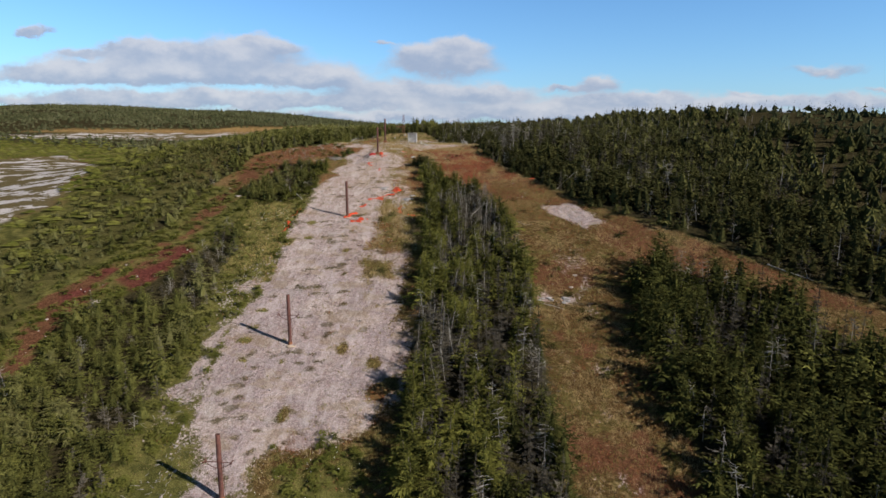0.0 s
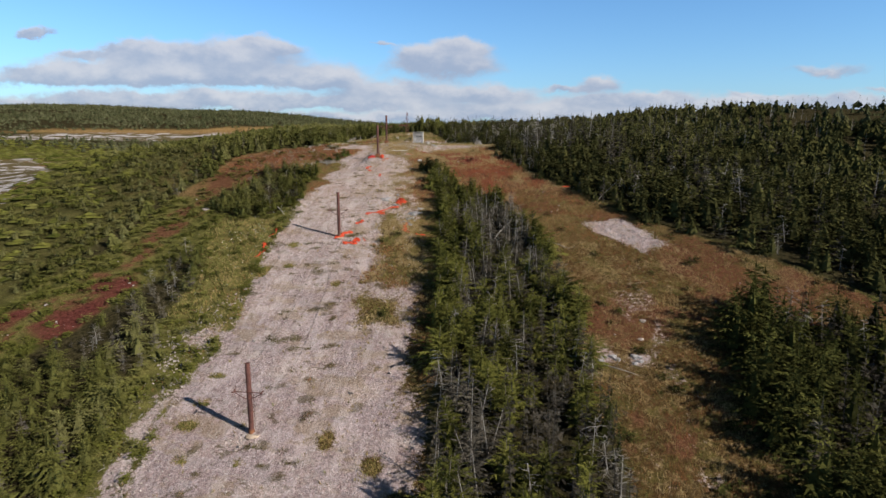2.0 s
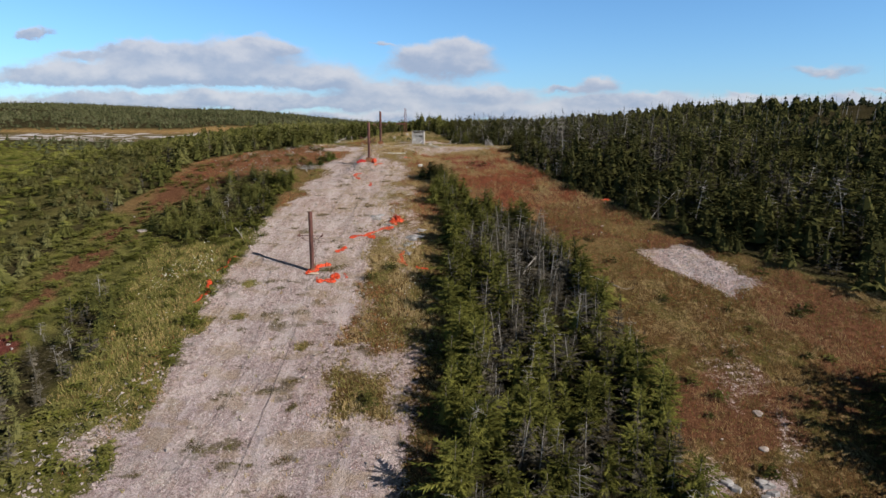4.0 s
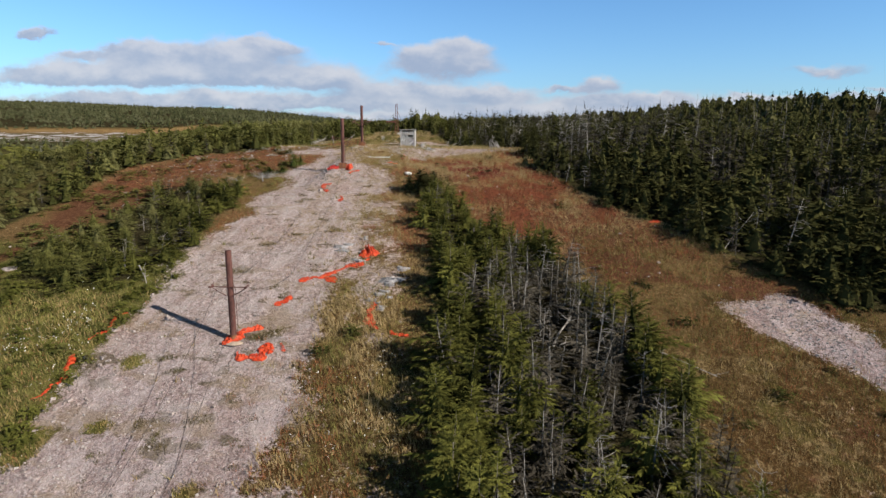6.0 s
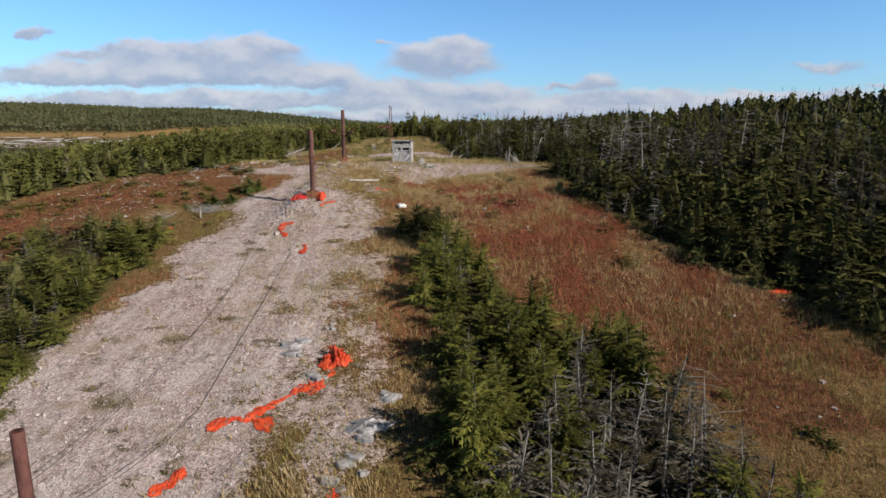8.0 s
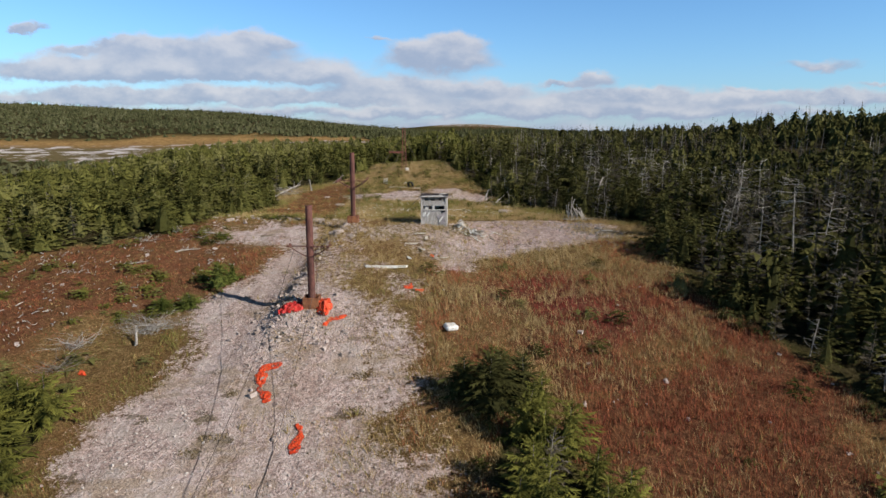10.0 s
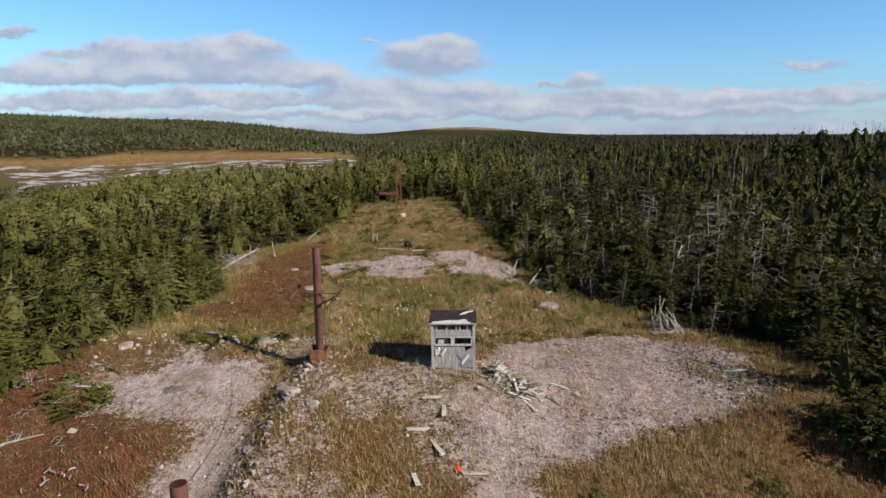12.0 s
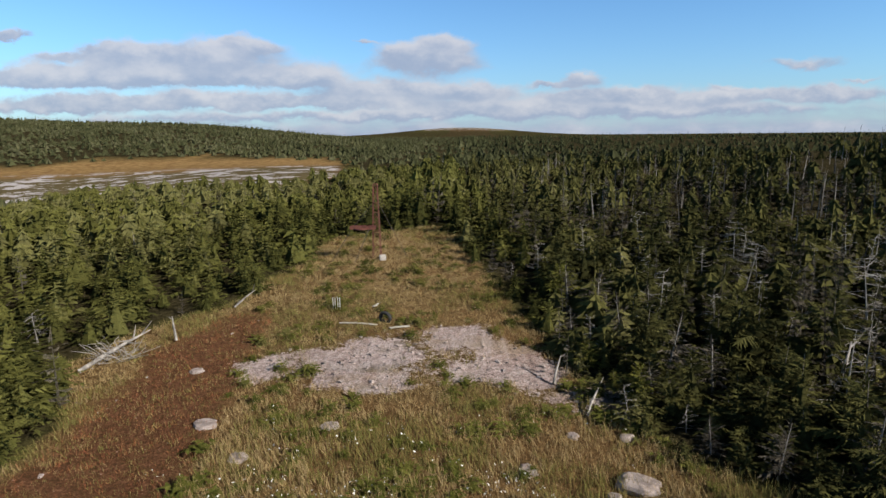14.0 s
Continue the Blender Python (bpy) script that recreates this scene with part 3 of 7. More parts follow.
def part(name, bm, mat, parent, label="", smooth=False):
    """Links a bmesh as one mesh object under a thing or part."""
    me = bpy.data.meshes.new(name)
    bm.to_mesh(me)
    bm.free()
    me.materials.append(mat)
    if smooth:
        me.polygons.foreach_set("use_smooth", [True] * len(me.polygons))
    ob = new(name, me)
    ob.parent = parent
    return tagged(ob, label)


def thing(name, m, label, category, group=""):
    ob = new(name)
    ob.empty_display_size = 0.3
    ob.matrix_world = m
    return tagged(ob, label, category, group)


# ---- land ----
def graded(lo, a, b, hi, step, growth=1.13):
    mid = list(np.arange(a, b + 1e-6, step))
    left, right, d = [], [], step
    while (left[-1] if left else a) > lo:
        d *= growth
        left.append((left[-1] if left else a) - d)
    d = step
    while (right[-1] if right else b) < hi:
        d *= growth
        right.append((right[-1] if right else b) + d)
    return np.array(left[::-1] + mid + right)


def build_land():
    xs, ys = graded(-4200, -48, 36, 4200, 0.48), graded(-300, 26, 178, 4600, 0.48)
    X, Y = np.meshgrid(xs, ys)
    x, y = X.ravel(), Y.ravel()
    gravel, red, grass, wood = surface(x, y)
    z = ground(x, y) + gravel * 0.10 * (fbm(x / 0.55, y / 0.55, 61, 2) - 0.5)
    z = z + (1 - gravel) * 0.14 * (fbm(x / 0.7, y / 0.7, 62, 2) - 0.4) * (np.abs(x) < 80)
    w, h = len(xs), len(ys)
    i = (np.arange(h - 1)[:, None] * w + np.arange(w - 1)[None, :]).ravel()
    bare = np.maximum.reduce([sm((inside(p, x, y) + 12 * (fbm(x / 20, y / 12, 52, 3) - 0.5)) / 6 + 0.5) for p in (MARSH, BARREN, BARREN_FAR)])
    tan = sm((inside(MARSH, x, y) + 3) / 3) * sm((y - 260 + 0.05 * np.abs(x + 90)) / 5)
    bare = bare * (1 - tan)
    soil = sum(np.exp(-((x - px) / a) ** 2 - ((y - py) / b) ** 2) for px, py, a, b in SOIL)
    wine = np.maximum(sm(inside(RED_LOW, x, y) / 1.2 + 0.5), 0.8 * np.exp(-((x + 5.0) / 6.4) ** 2 - ((y - 118.4) / 4.2) ** 2)) * sm((fbm(x / 2.6, y / 2.6, 131, 3) - 0.34) / 0.14)
    far_bare = np.clip(np.exp(-((x + 20) / 170) ** 2 - ((y - 1500) / 260) ** 2) - 0.62, 0, 1) * 2
    me = mesh_from("ground", np.stack([x, y, z], 1), np.stack([i, i + 1, i + w + 1, i + w], 1), LAND, True, tan=tan, soil=np.clip(soil + weed_mats(x, y), 0, 1), wine=wine, dulled=np.maximum.reduce([1 - sm((y - 62) / 34), sm((inside(PATCH, x, y) + 2) / 2), 0.6 * sm((inside(GRAVEL_R, x, y) + 1) / 2)]),
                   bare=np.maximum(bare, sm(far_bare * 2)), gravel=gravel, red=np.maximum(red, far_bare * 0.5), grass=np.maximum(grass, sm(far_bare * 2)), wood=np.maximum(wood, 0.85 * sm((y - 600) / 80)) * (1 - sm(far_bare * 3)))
    tagged(new("ground", me), "hillside of pale gravel, red heath and dry grass", "ground", kind="structure")


build_land()


# ---- trees ----


def bough(rng, length, sprays, width):
    """A drooping spray of twigs along +x: triangles to both sides and hanging, with how far out each corner lies."""
    pts, tris, out = [], [], []

    def tri(a, b, c, ta, tb, tc):
        n = len(pts)
        pts.extend((a, b, c))
        out.extend((ta, tb, tc))
        tris.append((n, n + 1, n + 2))

    def spine(t):
        return np.array((length * t, 0, length * (0.16 * t - 0.30 * t * t)))

    foot = 0.42 / sprays + 0.025
    for i in range(sprays):
        t0 = 0.05 + 0.88 * i / sprays
        for side in (-1, 1):
            w = width * length * (1.15 - 0.8 * t0) * rng.uniform(0.55, 1.3)
            tip = spine(min(1.04, t0 + rng.uniform(0.10, 0.26))) + np.array((0, side * w, rng.uniform(-0.7, 0.12) * w))
            tri(spine(t0 - 0.02), spine(t0 + foot), tip, t0 * 0.6, t0 * 0.7, 1.0)
        if i % 2 == 0:
            hang = spine(t0 + 0.2) + np.array((0, rng.uniform(-0.12, 0.12) * length, -length * rng.uniform(0.06, 0.18)))
            tri(spine(t0), spine(t0 + foot + 0.03), hang, t0 * 0.4, t0 * 0.5, 0.5)
    tri(spine(0.74) + np.array((0, -0.05 * length, 0)), spine(0.74) + np.array((0, 0.05 * length, 0)), spine(1.10), 0.5, 0.5, 1.0)
    return np.array(pts), np.array(tris), np.array(out)


def crown(seed, tiers, per, sprays, width=0.42, base=0.10, girth=0.30, ragged=0.35, bare=0.0, shape=0.8, core=0.0):
    """The boughs of a spruce 1 m high, its foot at the origin; the last column tells how far out on a bough a corner lies."""
    rng = np.random.default_rng(seed)
    V, F, n = [], [], 0
    side, bulge = rng.uniform(0, 6.3), rng.uniform(0.1, 0.35)
    for i in range(tiers):
        t = i / (tiers - 1)
        h = base + (0.97 - base) * t ** 0.9
        r = girth * (1 - t) ** shape * (0.8 + 0.3 * vnoise(np.float64(t * 5), np.float64(seed), 3)) + 0.03
        turn, count = rng.uniform(0, 7), max(3, round(per * (1 - 0.5 * t)))
        for j in range(count):
            if rng.random() < bare:
                continue
            a = turn + 2 * math.pi * (j + rng.uniform(-0.35, 0.35)) / count
            p, f, o = bough(rng, r * rng.uniform(1 - ragged, 1 + ragged * 0.7) * (1 + bulge * math.cos(a - side)), sprays, width)
            lift, roll = rng.uniform(-0.1, 0.32) + 0.6 * t, rng.uniform(-0.5, 0.5)
            ca, sa, cl, sl, cr, sr = math.cos(a), math.sin(a), math.cos(lift), math.sin(lift), math.cos(roll), math.sin(roll)
            p = np.stack([p[:, 0], p[:, 1] * cr - p[:, 2] * sr * 0.3, p[:, 1] * sr + p[:, 2]], 1)
            q = np.stack([p[:, 0] * cl - p[:, 2] * sl, p[:, 1], p[:, 0] * sl + p[:, 2] * cl], 1)
            q = np.stack([q[:, 0] * ca - q[:, 1] * sa, q[:, 0] * sa + q[:, 1] * ca, q[:, 2] + h + rng.uniform(-0.03, 0.03), o], 1)
            V.append(q), F.append(f + n)
            n += len(q)
    lx, ly = rng.uniform(-0.02, 0.02, 2)
    V.append(np.array([(0.016, 0, 0.86, 0.4), (-0.016, 0, 0.86, 0.4), (lx, ly, 1.05, 0.9), (0, 0.016, 0.86, 0.4), (0, -0.016, 0.86, 0.4), (lx, ly, 1.05, 0.9)]))
    F.append(np.array([(n, n + 1, n + 2), (n + 3, n + 4, n + 5)]))
    if core:
        # closed cone for the inner branches, added to block light and deepen the shade
        n += 6
        ring = [(girth * core * rng.uniform(0.75, 1.2) * math.cos(6.283 * i / 6), girth * core * rng.uniform(0.75, 1.2) * math.sin(6.283 * i / 6), base + rng.uniform(0, 0.05), 0.0) for i in range(6)]
        V.append(np.array(ring + [(0, 0, 0.72, 0.0)]))
        F.append(np.array([(n + i, n + (i + 1) % 6, n + 6) for i in range(6)]))
    return np.concatenate(V), np.concatenate(F)


def tiered(seed, tiers, points, sprays, girth=0.34, shape=0.8, long=0.16, thin=0.014):
    """A spruce 1 m high seen from some way off: drooping star-shaped skirts, with thin sprays that stick out of them."""
    rng = np.random.default_rng(seed)
    V, F, T = [], [], []
    side, bulge = rng.uniform(0, 6.3), rng.uniform(0.1, 0.45)

    def reach(t, a):
        return (girth * (1 - t) ** shape + 0.015) * (1 + bulge * math.cos(a - side) * (1 - t))
    for i in range(tiers):
        t = min(max((i + rng.uniform(-0.25, 0.25)) / tiers, 0), 0.95)
        n, turn = len(V), rng.uniform(0, 7)
        top = min(0.98, 0.95 * t + 0.55 * (1 - t) * rng.uniform(0.75, 1.1))
        V.append((rng.uniform(-0.02, 0.02), rng.uniform(-0.02, 0.02), top))
        T.append(0.0)
        for j in range(2 * points):
            a = turn + math.pi * (j + rng.uniform(-0.35, 0.35)) / points
            q = reach(t, a) * (rng.uniform(0.75, 1.15) if j % 2 else rng.uniform(0.35, 0.6))
            V.append((q * math.cos(a), q * math.sin(a), 0.95 * t + rng.uniform(-0.05, 0.05) + (0.0 if j % 2 else 0.07 * (1 - t))))
            T.append(0.7 if j % 2 else 0.1)
        F += [(n, n + 1 + j, n + 1 + (j + 1) % (2 * points)) for j in range(2 * points)]
    for i in range(sprays):
        t = 1 - math.sqrt(rng.uniform(0, 1))
        a = rng.uniform(0, 6.283)
        q, L = reach(t, a) * rng.uniform(0.45, 0.95), long * rng.uniform(0.5, 1.2) * (0.35 + 0.65 * (1 - t))
        d = np.array((math.cos(a), math.sin(a), rng.uniform(-0.55, 0.45)))
        s = np.array((-math.sin(a), math.cos(a), rng.uniform(-0.8, 0.8))) * thin * (0.5 + 0.5 * (1 - t))
        p = np.array((q * math.cos(a), q * math.sin(a), 0.97 * t + 0.02)) - d * L * 0.45
        n = len(V)
        V += [p - s, p + s, p + d * L]
        T += [0.3, 0.3, 1.0]
        F.append((n, n + 1, n + 2))
    n = len(V)
    V += [(0.014, 0, 0.8), (-0.007, 0.012, 0.8), (-0.007, -0.012, 0.8), (0.01, 0, 1.03)]
    T += [0.3] * 4
    F += [(n, n + 1, n + 3), (n + 1, n + 2, n + 3), (n + 2, n, n + 3)]
    return np.column_stack([np.array(V), T]), np.array(F)


def spire(seed, tiers=3, sides=5, girth=0.36):
    """A far spruce 1 m high: a few ragged skirts."""
    rng = np.random.default_rng(seed)
    V, F = [], []
    for i in range(tiers):
        t = i / tiers
        top, low = min(1.0, 0.45 + 0.62 * (t + 0.1)), 0.02 + 0.75 * t
        n = len(V)
        V.append((rng.uniform(-0.02, 0.02), rng.uniform(-0.02, 0.02), top, 0.3))
        for k in range(sides):
            a, r = 2 * math.pi * (k + rng.uniform(-0.3, 0.3)) / sides, girth * (1 - t) ** 0.9 * rng.uniform(0.6, 1.25)
            V.append((r * math.cos(a), r * math.sin(a), low + rng.uniform(-0.04, 0.10), 0.9))
        for k in range(sides):
            F.append((n, n + 1 + k, n + 1 + (k + 1) % sides))
    return np.array(V), np.array(F)


def rod(points, radii, sides=5):
    """A tapering bent tube through points: verts and triangles."""
    V, F = [], []
    points = [np.array(p, float) for p in points]
    for i, (p, r) in enumerate(zip(points, radii)):
        d = points[min(i + 1, len(points) - 1)] - points[max(i - 1, 0)]
        d = d / (np.linalg.norm(d) + 1e-9)
        a = np.cross(d, (0.31, 0.87, 0.38))
        a = a / (np.linalg.norm(a) + 1e-9)
        b = np.cross(d, a)
        for k in range(sides):
            t = 2 * math.pi * k / sides
            V.append(p + r * (a * math.cos(t) + b * math.sin(t)))
    for i in range(len(points) - 1):
        for k in range(sides):
            a0, a1 = i * sides + k, i * sides + (k + 1) % sides
            F.append((a0, a1, a1 + sides)), F.append((a0, a1 + sides, a0 + sides))
    last = (len(points) - 1) * sides
    for k in range(1, sides - 1):
        F.append((last, last + k, last + k + 1))
    return np.array(V), np.array(F)


def join(items):
    V, F, n = [], [], 0
    for v, f in items:
        v = v if v.shape[1] == 4 else np.column_stack([v, np.zeros(len(v))])
        V.append(v), F.append(f + n)
        n += len(v)
    return np.concatenate(V), np.concatenate(F)


def trunk(seed, sides=5, stout=1.0):
    rng = np.random.default_rng(seed)
    lean = rng.uniform(-0.03, 0.03, 2)
    pts = [(lean[0] * t * t, lean[1] * t * t, t) for t in (-0.06, 0.25, 0.6, 0.94)]
    return rod(pts, [stout * r for r in (0.020, 0.015, 0.007, 0.0015)], sides)


def twigs(seed, count, long, sub=3):
    """Bare dead branches of a snag 1 m high."""
    rng = np.random.default_rng(seed)
    items = []
    for i in range(count):
        h = rng.uniform(0.12, 0.95)
        L = long * (1.1 - 0.8 * h) * rng.uniform(0.5, 1.2)
        a, up = rng.uniform(0, 6.3), rng.uniform(-0.35, 0.35)
        d = np.array((math.cos(a), math.sin(a), up))
        p0 = np.array((0, 0, h))
        p1, p2 = p0 + d * L * 0.55, p0 + d * L + np.array((0, 0, rng.uniform(-0.06, 0.06)))
        items.append(rod((p0, p1, p2), (0.0042, 0.0028, 0.001), 3))
        for s in range(sub):
            q = p0 + (p2 - p0) * rng.uniform(0.3, 0.9)
            e = d + rng.uniform(-0.8, 0.8, 3)
            items.append(rod((q, q + e * L * 0.3), (0.0022, 0.0008), 3))
    return join(items)


def scatter(poly, spacing, seed, grow=0.0, edge=0.0):
    """Jittered places within a polygon of the plan."""
    rng = np.random.default_rng(seed)
    P = np.array(poly)
    lo, hi = P.min(0), P.max(0)
    gx, gy = np.meshgrid(np.arange(lo[0], hi[0], spacing), np.arange(lo[1], hi[1], spacing))
    x = gx.ravel() + rng.uniform(-0.55, 0.55, gx.size) * spacing
    y = gy.ravel() + rng.uniform(-0.55, 0.55, gx.size) * spacing
    keep = inside(poly, x, y) > edge + (fbm(x / 3, y / 3, seed, 2) - 0.5) * 1.5
    return x[keep], y[keep]


def strewn(x0, x1, y0, y1, per_m2, seed):
    rng = np.random.default_rng(seed)
    n = int((x1 - x0) * (y1 - y0) * per_m2)
    return rng.uniform(x0, x1, n), rng.uniform(y0, y1, n), rng


def near_axis(x, y):
    """Distance in plan to the middle line of the cleared ride."""
    return np.hypot(x + 6 + 8 * sm((y - 95) / 25), y - np.clip(y, 20, 150))


def spread(name, x, y, h, variants, mat, label, category, seed, flat=1.0, pale=0.0):
    """One object of many trees."""
    rng = np.random.default_rng(seed)
    pick = rng.integers(0, len(variants), len(x))
    z = ground(x, y)
    V, F, T, O, n = [], [], [], [], 0
    for i, (v, f) in enumerate(variants):
        idx = np.nonzero(pick == i)[0]
        if not len(idx):
            continue
        a, s = rng.uniform(0, 6.28, len(idx)), h[idx]
        g = s ** 0.72 * (1.6 + 0.2 * (x[idx] < -20)) * rng.uniform(0.75, 1.2, len(idx)) * flat
        lx, ly = rng.normal(0, 0.045, (2, len(idx)))
        ca, sa = np.cos(a)[:, None], np.sin(a)[:, None]
        px, py, pz = v[None, :, 0], v[None, :, 1], v[None, :, 2]
        qx = (px * ca - py * sa) * g[:, None] + lx[:, None] * pz * s[:, None] + x[idx][:, None]
        qy = (px * sa + py * ca) * g[:, None] + ly[:, None] * pz * s[:, None] + y[idx][:, None]
        qz = pz * s[:, None] + z[idx][:, None]
        V.append(np.stack([qx, qy, qz], 2).reshape(-1, 3))
        F.append((f[None] + (np.arange(len(idx)) * len(v))[:, None, None] + n).reshape(-1, 3))
        # shaded side of the right wood darkens tint, trees on the left get paler
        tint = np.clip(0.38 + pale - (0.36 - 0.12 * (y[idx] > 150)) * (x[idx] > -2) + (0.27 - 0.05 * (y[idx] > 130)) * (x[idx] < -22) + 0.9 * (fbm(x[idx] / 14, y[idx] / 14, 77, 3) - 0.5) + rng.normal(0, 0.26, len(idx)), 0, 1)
        T.append(np.repeat(tint, len(v)))
        # crowns get lighter with height: sunlit tops put into the tip value
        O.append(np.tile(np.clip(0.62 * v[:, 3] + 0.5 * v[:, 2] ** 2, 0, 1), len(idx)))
        n += len(idx) * len(v)
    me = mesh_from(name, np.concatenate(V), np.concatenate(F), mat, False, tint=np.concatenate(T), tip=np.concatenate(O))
    return tagged(new(name, me), label, category, kind="stuff")


NEAR_CROWNS = [crown(100 + i, 12, 9, 8, 0.25, 0.05 + 0.03 * (i % 3), 0.34 + 0.04 * (i % 4), 0.5, 0.08, 0.55 + 0.08 * (i % 3), 0.42) for i in range(7)]
SIDE_CROWNS = [crown(150 + i, 10, 7, 4, 0.28, 0.05, 0.36 + 0.035 * (i % 4), 0.5, 0.05, 0.55 + 0.06 * (i % 3), 0.40) for i in range(6)]
MID_CROWNS = [crown(200 + i, 8, 6, 2, 0.38, 0.04, 0.38 + 0.04 * (i % 3), 0.5, 0.04, 0.56 + 0.07 * (i % 3), 0.42) for i in range(8)]
OUTER_CROWNS = [tiered(250 + i, 4, 6, 38, 0.38 + 0.04 * (i % 3), 0.62, 0.18, 0.022) for i in range(8)]
FAR_CROWNS = [tiered(300 + i, 1 + (i % 3 == 0), 4, 3, 0.38 + 0.05 * (i % 3), 0.75, 0.3, 0.03) for i in range(6)]
DWARF_CROWNS = [crown(350 + i, 6, 6, 2, 0.36, 0.03, 0.42, 0.5, 0.03, 0.5, 0.35) for i in range(6)]
GREY_CROWNS = [crown(400 + i, 14, 9, 6, 0.13, 0.10, 0.30, 0.5, 0.2) for i in range(4)]
MID_GREY = [join((crown(450 + i, 8, 6, 1, 0.24, 0.10, 0.30, 0.5, 0.25), trunk(i, 3))) for i in range(4)]
MID_SNAG = [join((twigs(480 + i, 9, 0.24, 1), trunk(i, 3))) for i in range(3)]


SILVER_FAR = material("dead wood far", needles((0.12, 0.11, 0.10), (0.34, 0.31, 0.28), False, 0.2, 0))


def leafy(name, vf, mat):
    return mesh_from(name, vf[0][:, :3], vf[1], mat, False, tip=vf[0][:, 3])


def make_tree(kind, i, leaf=None):
    """A tree 1 m high with trunk and crown, to be copied."""
    base = thing("spruce_tree" if kind == "live" else "dead_spruce", pose(0, 0, -500), "", "tree")
    t = new("trunk", mesh_from("trunk", *trunk(20 + i, 5, 0.75 if kind == "snag" else 1.0), BARK if kind == "live" else SILVER, True))
    if kind == "snag":
        v, f = twigs(60 + i, 26, 0.34, 2)
        c = tagged(new("branch_work", mesh_from("branch_work", v[:, :3], f, SILVER, True)), kind="stuff")
    else:
        c = new("crown", leafy("crown", NEAR_CROWNS[i % 7] if kind == "live" else GREY_CROWNS[i % 4], leaf or (SPRUCE if kind == "live" else GREY)))
    t.parent = c.parent = base
    return base


def plant(models, x, y, h, label, group, seed, lean=3.0):
    rng = np.random.default_rng(seed)
    for i in range(len(x)):
        m = models[int(rng.integers(0, len(models)))]
        g = h[i] ** 0.75 * (1.42 + 0.4 * (x[i] < -20)) * rng.uniform(0.8, 1.2)
        k = Matrix.Translation(at(x[i], y[i], -0.03)) @ pose(0, 0, 0, rng.normal(0, lean), rng.normal(0, lean), rng.uniform(0, 360)) @ Matrix.Diagonal((g, g, h[i], 1))
        tagged(copy_thing(m, k), label, "tree", group)


# groups of dead trees: place, radius, weight
DEAD_SPOTS = [(-3.5, 62, 2.6, 0.13), (-2.5, 52, 2.8, 0.13), (3.5, 153, 2.6, 0.11), (6.5, 151.5, 2.4, 0.14), (10, 155, 2.8, 0.10), (3, 147, 2.0, 0.04), (-5, 157, 2.5, 0.13), (-12.4, 168, 1.3, 0.4), (-10, 164, 1.3, 0.4), (5, 159, 2.5, 0.12),
              (-1.7, 74, 2.5, 0.12), (1.6, 87.5, 2.0, 0.06), (3, 79, 3, 0.08), (3, 62, 3, 0.08), (-32, 77, 3.0, 0.24), (-32, 70.5, 2.5, 0.2), (-29.5, 116, 2, 0.2)]


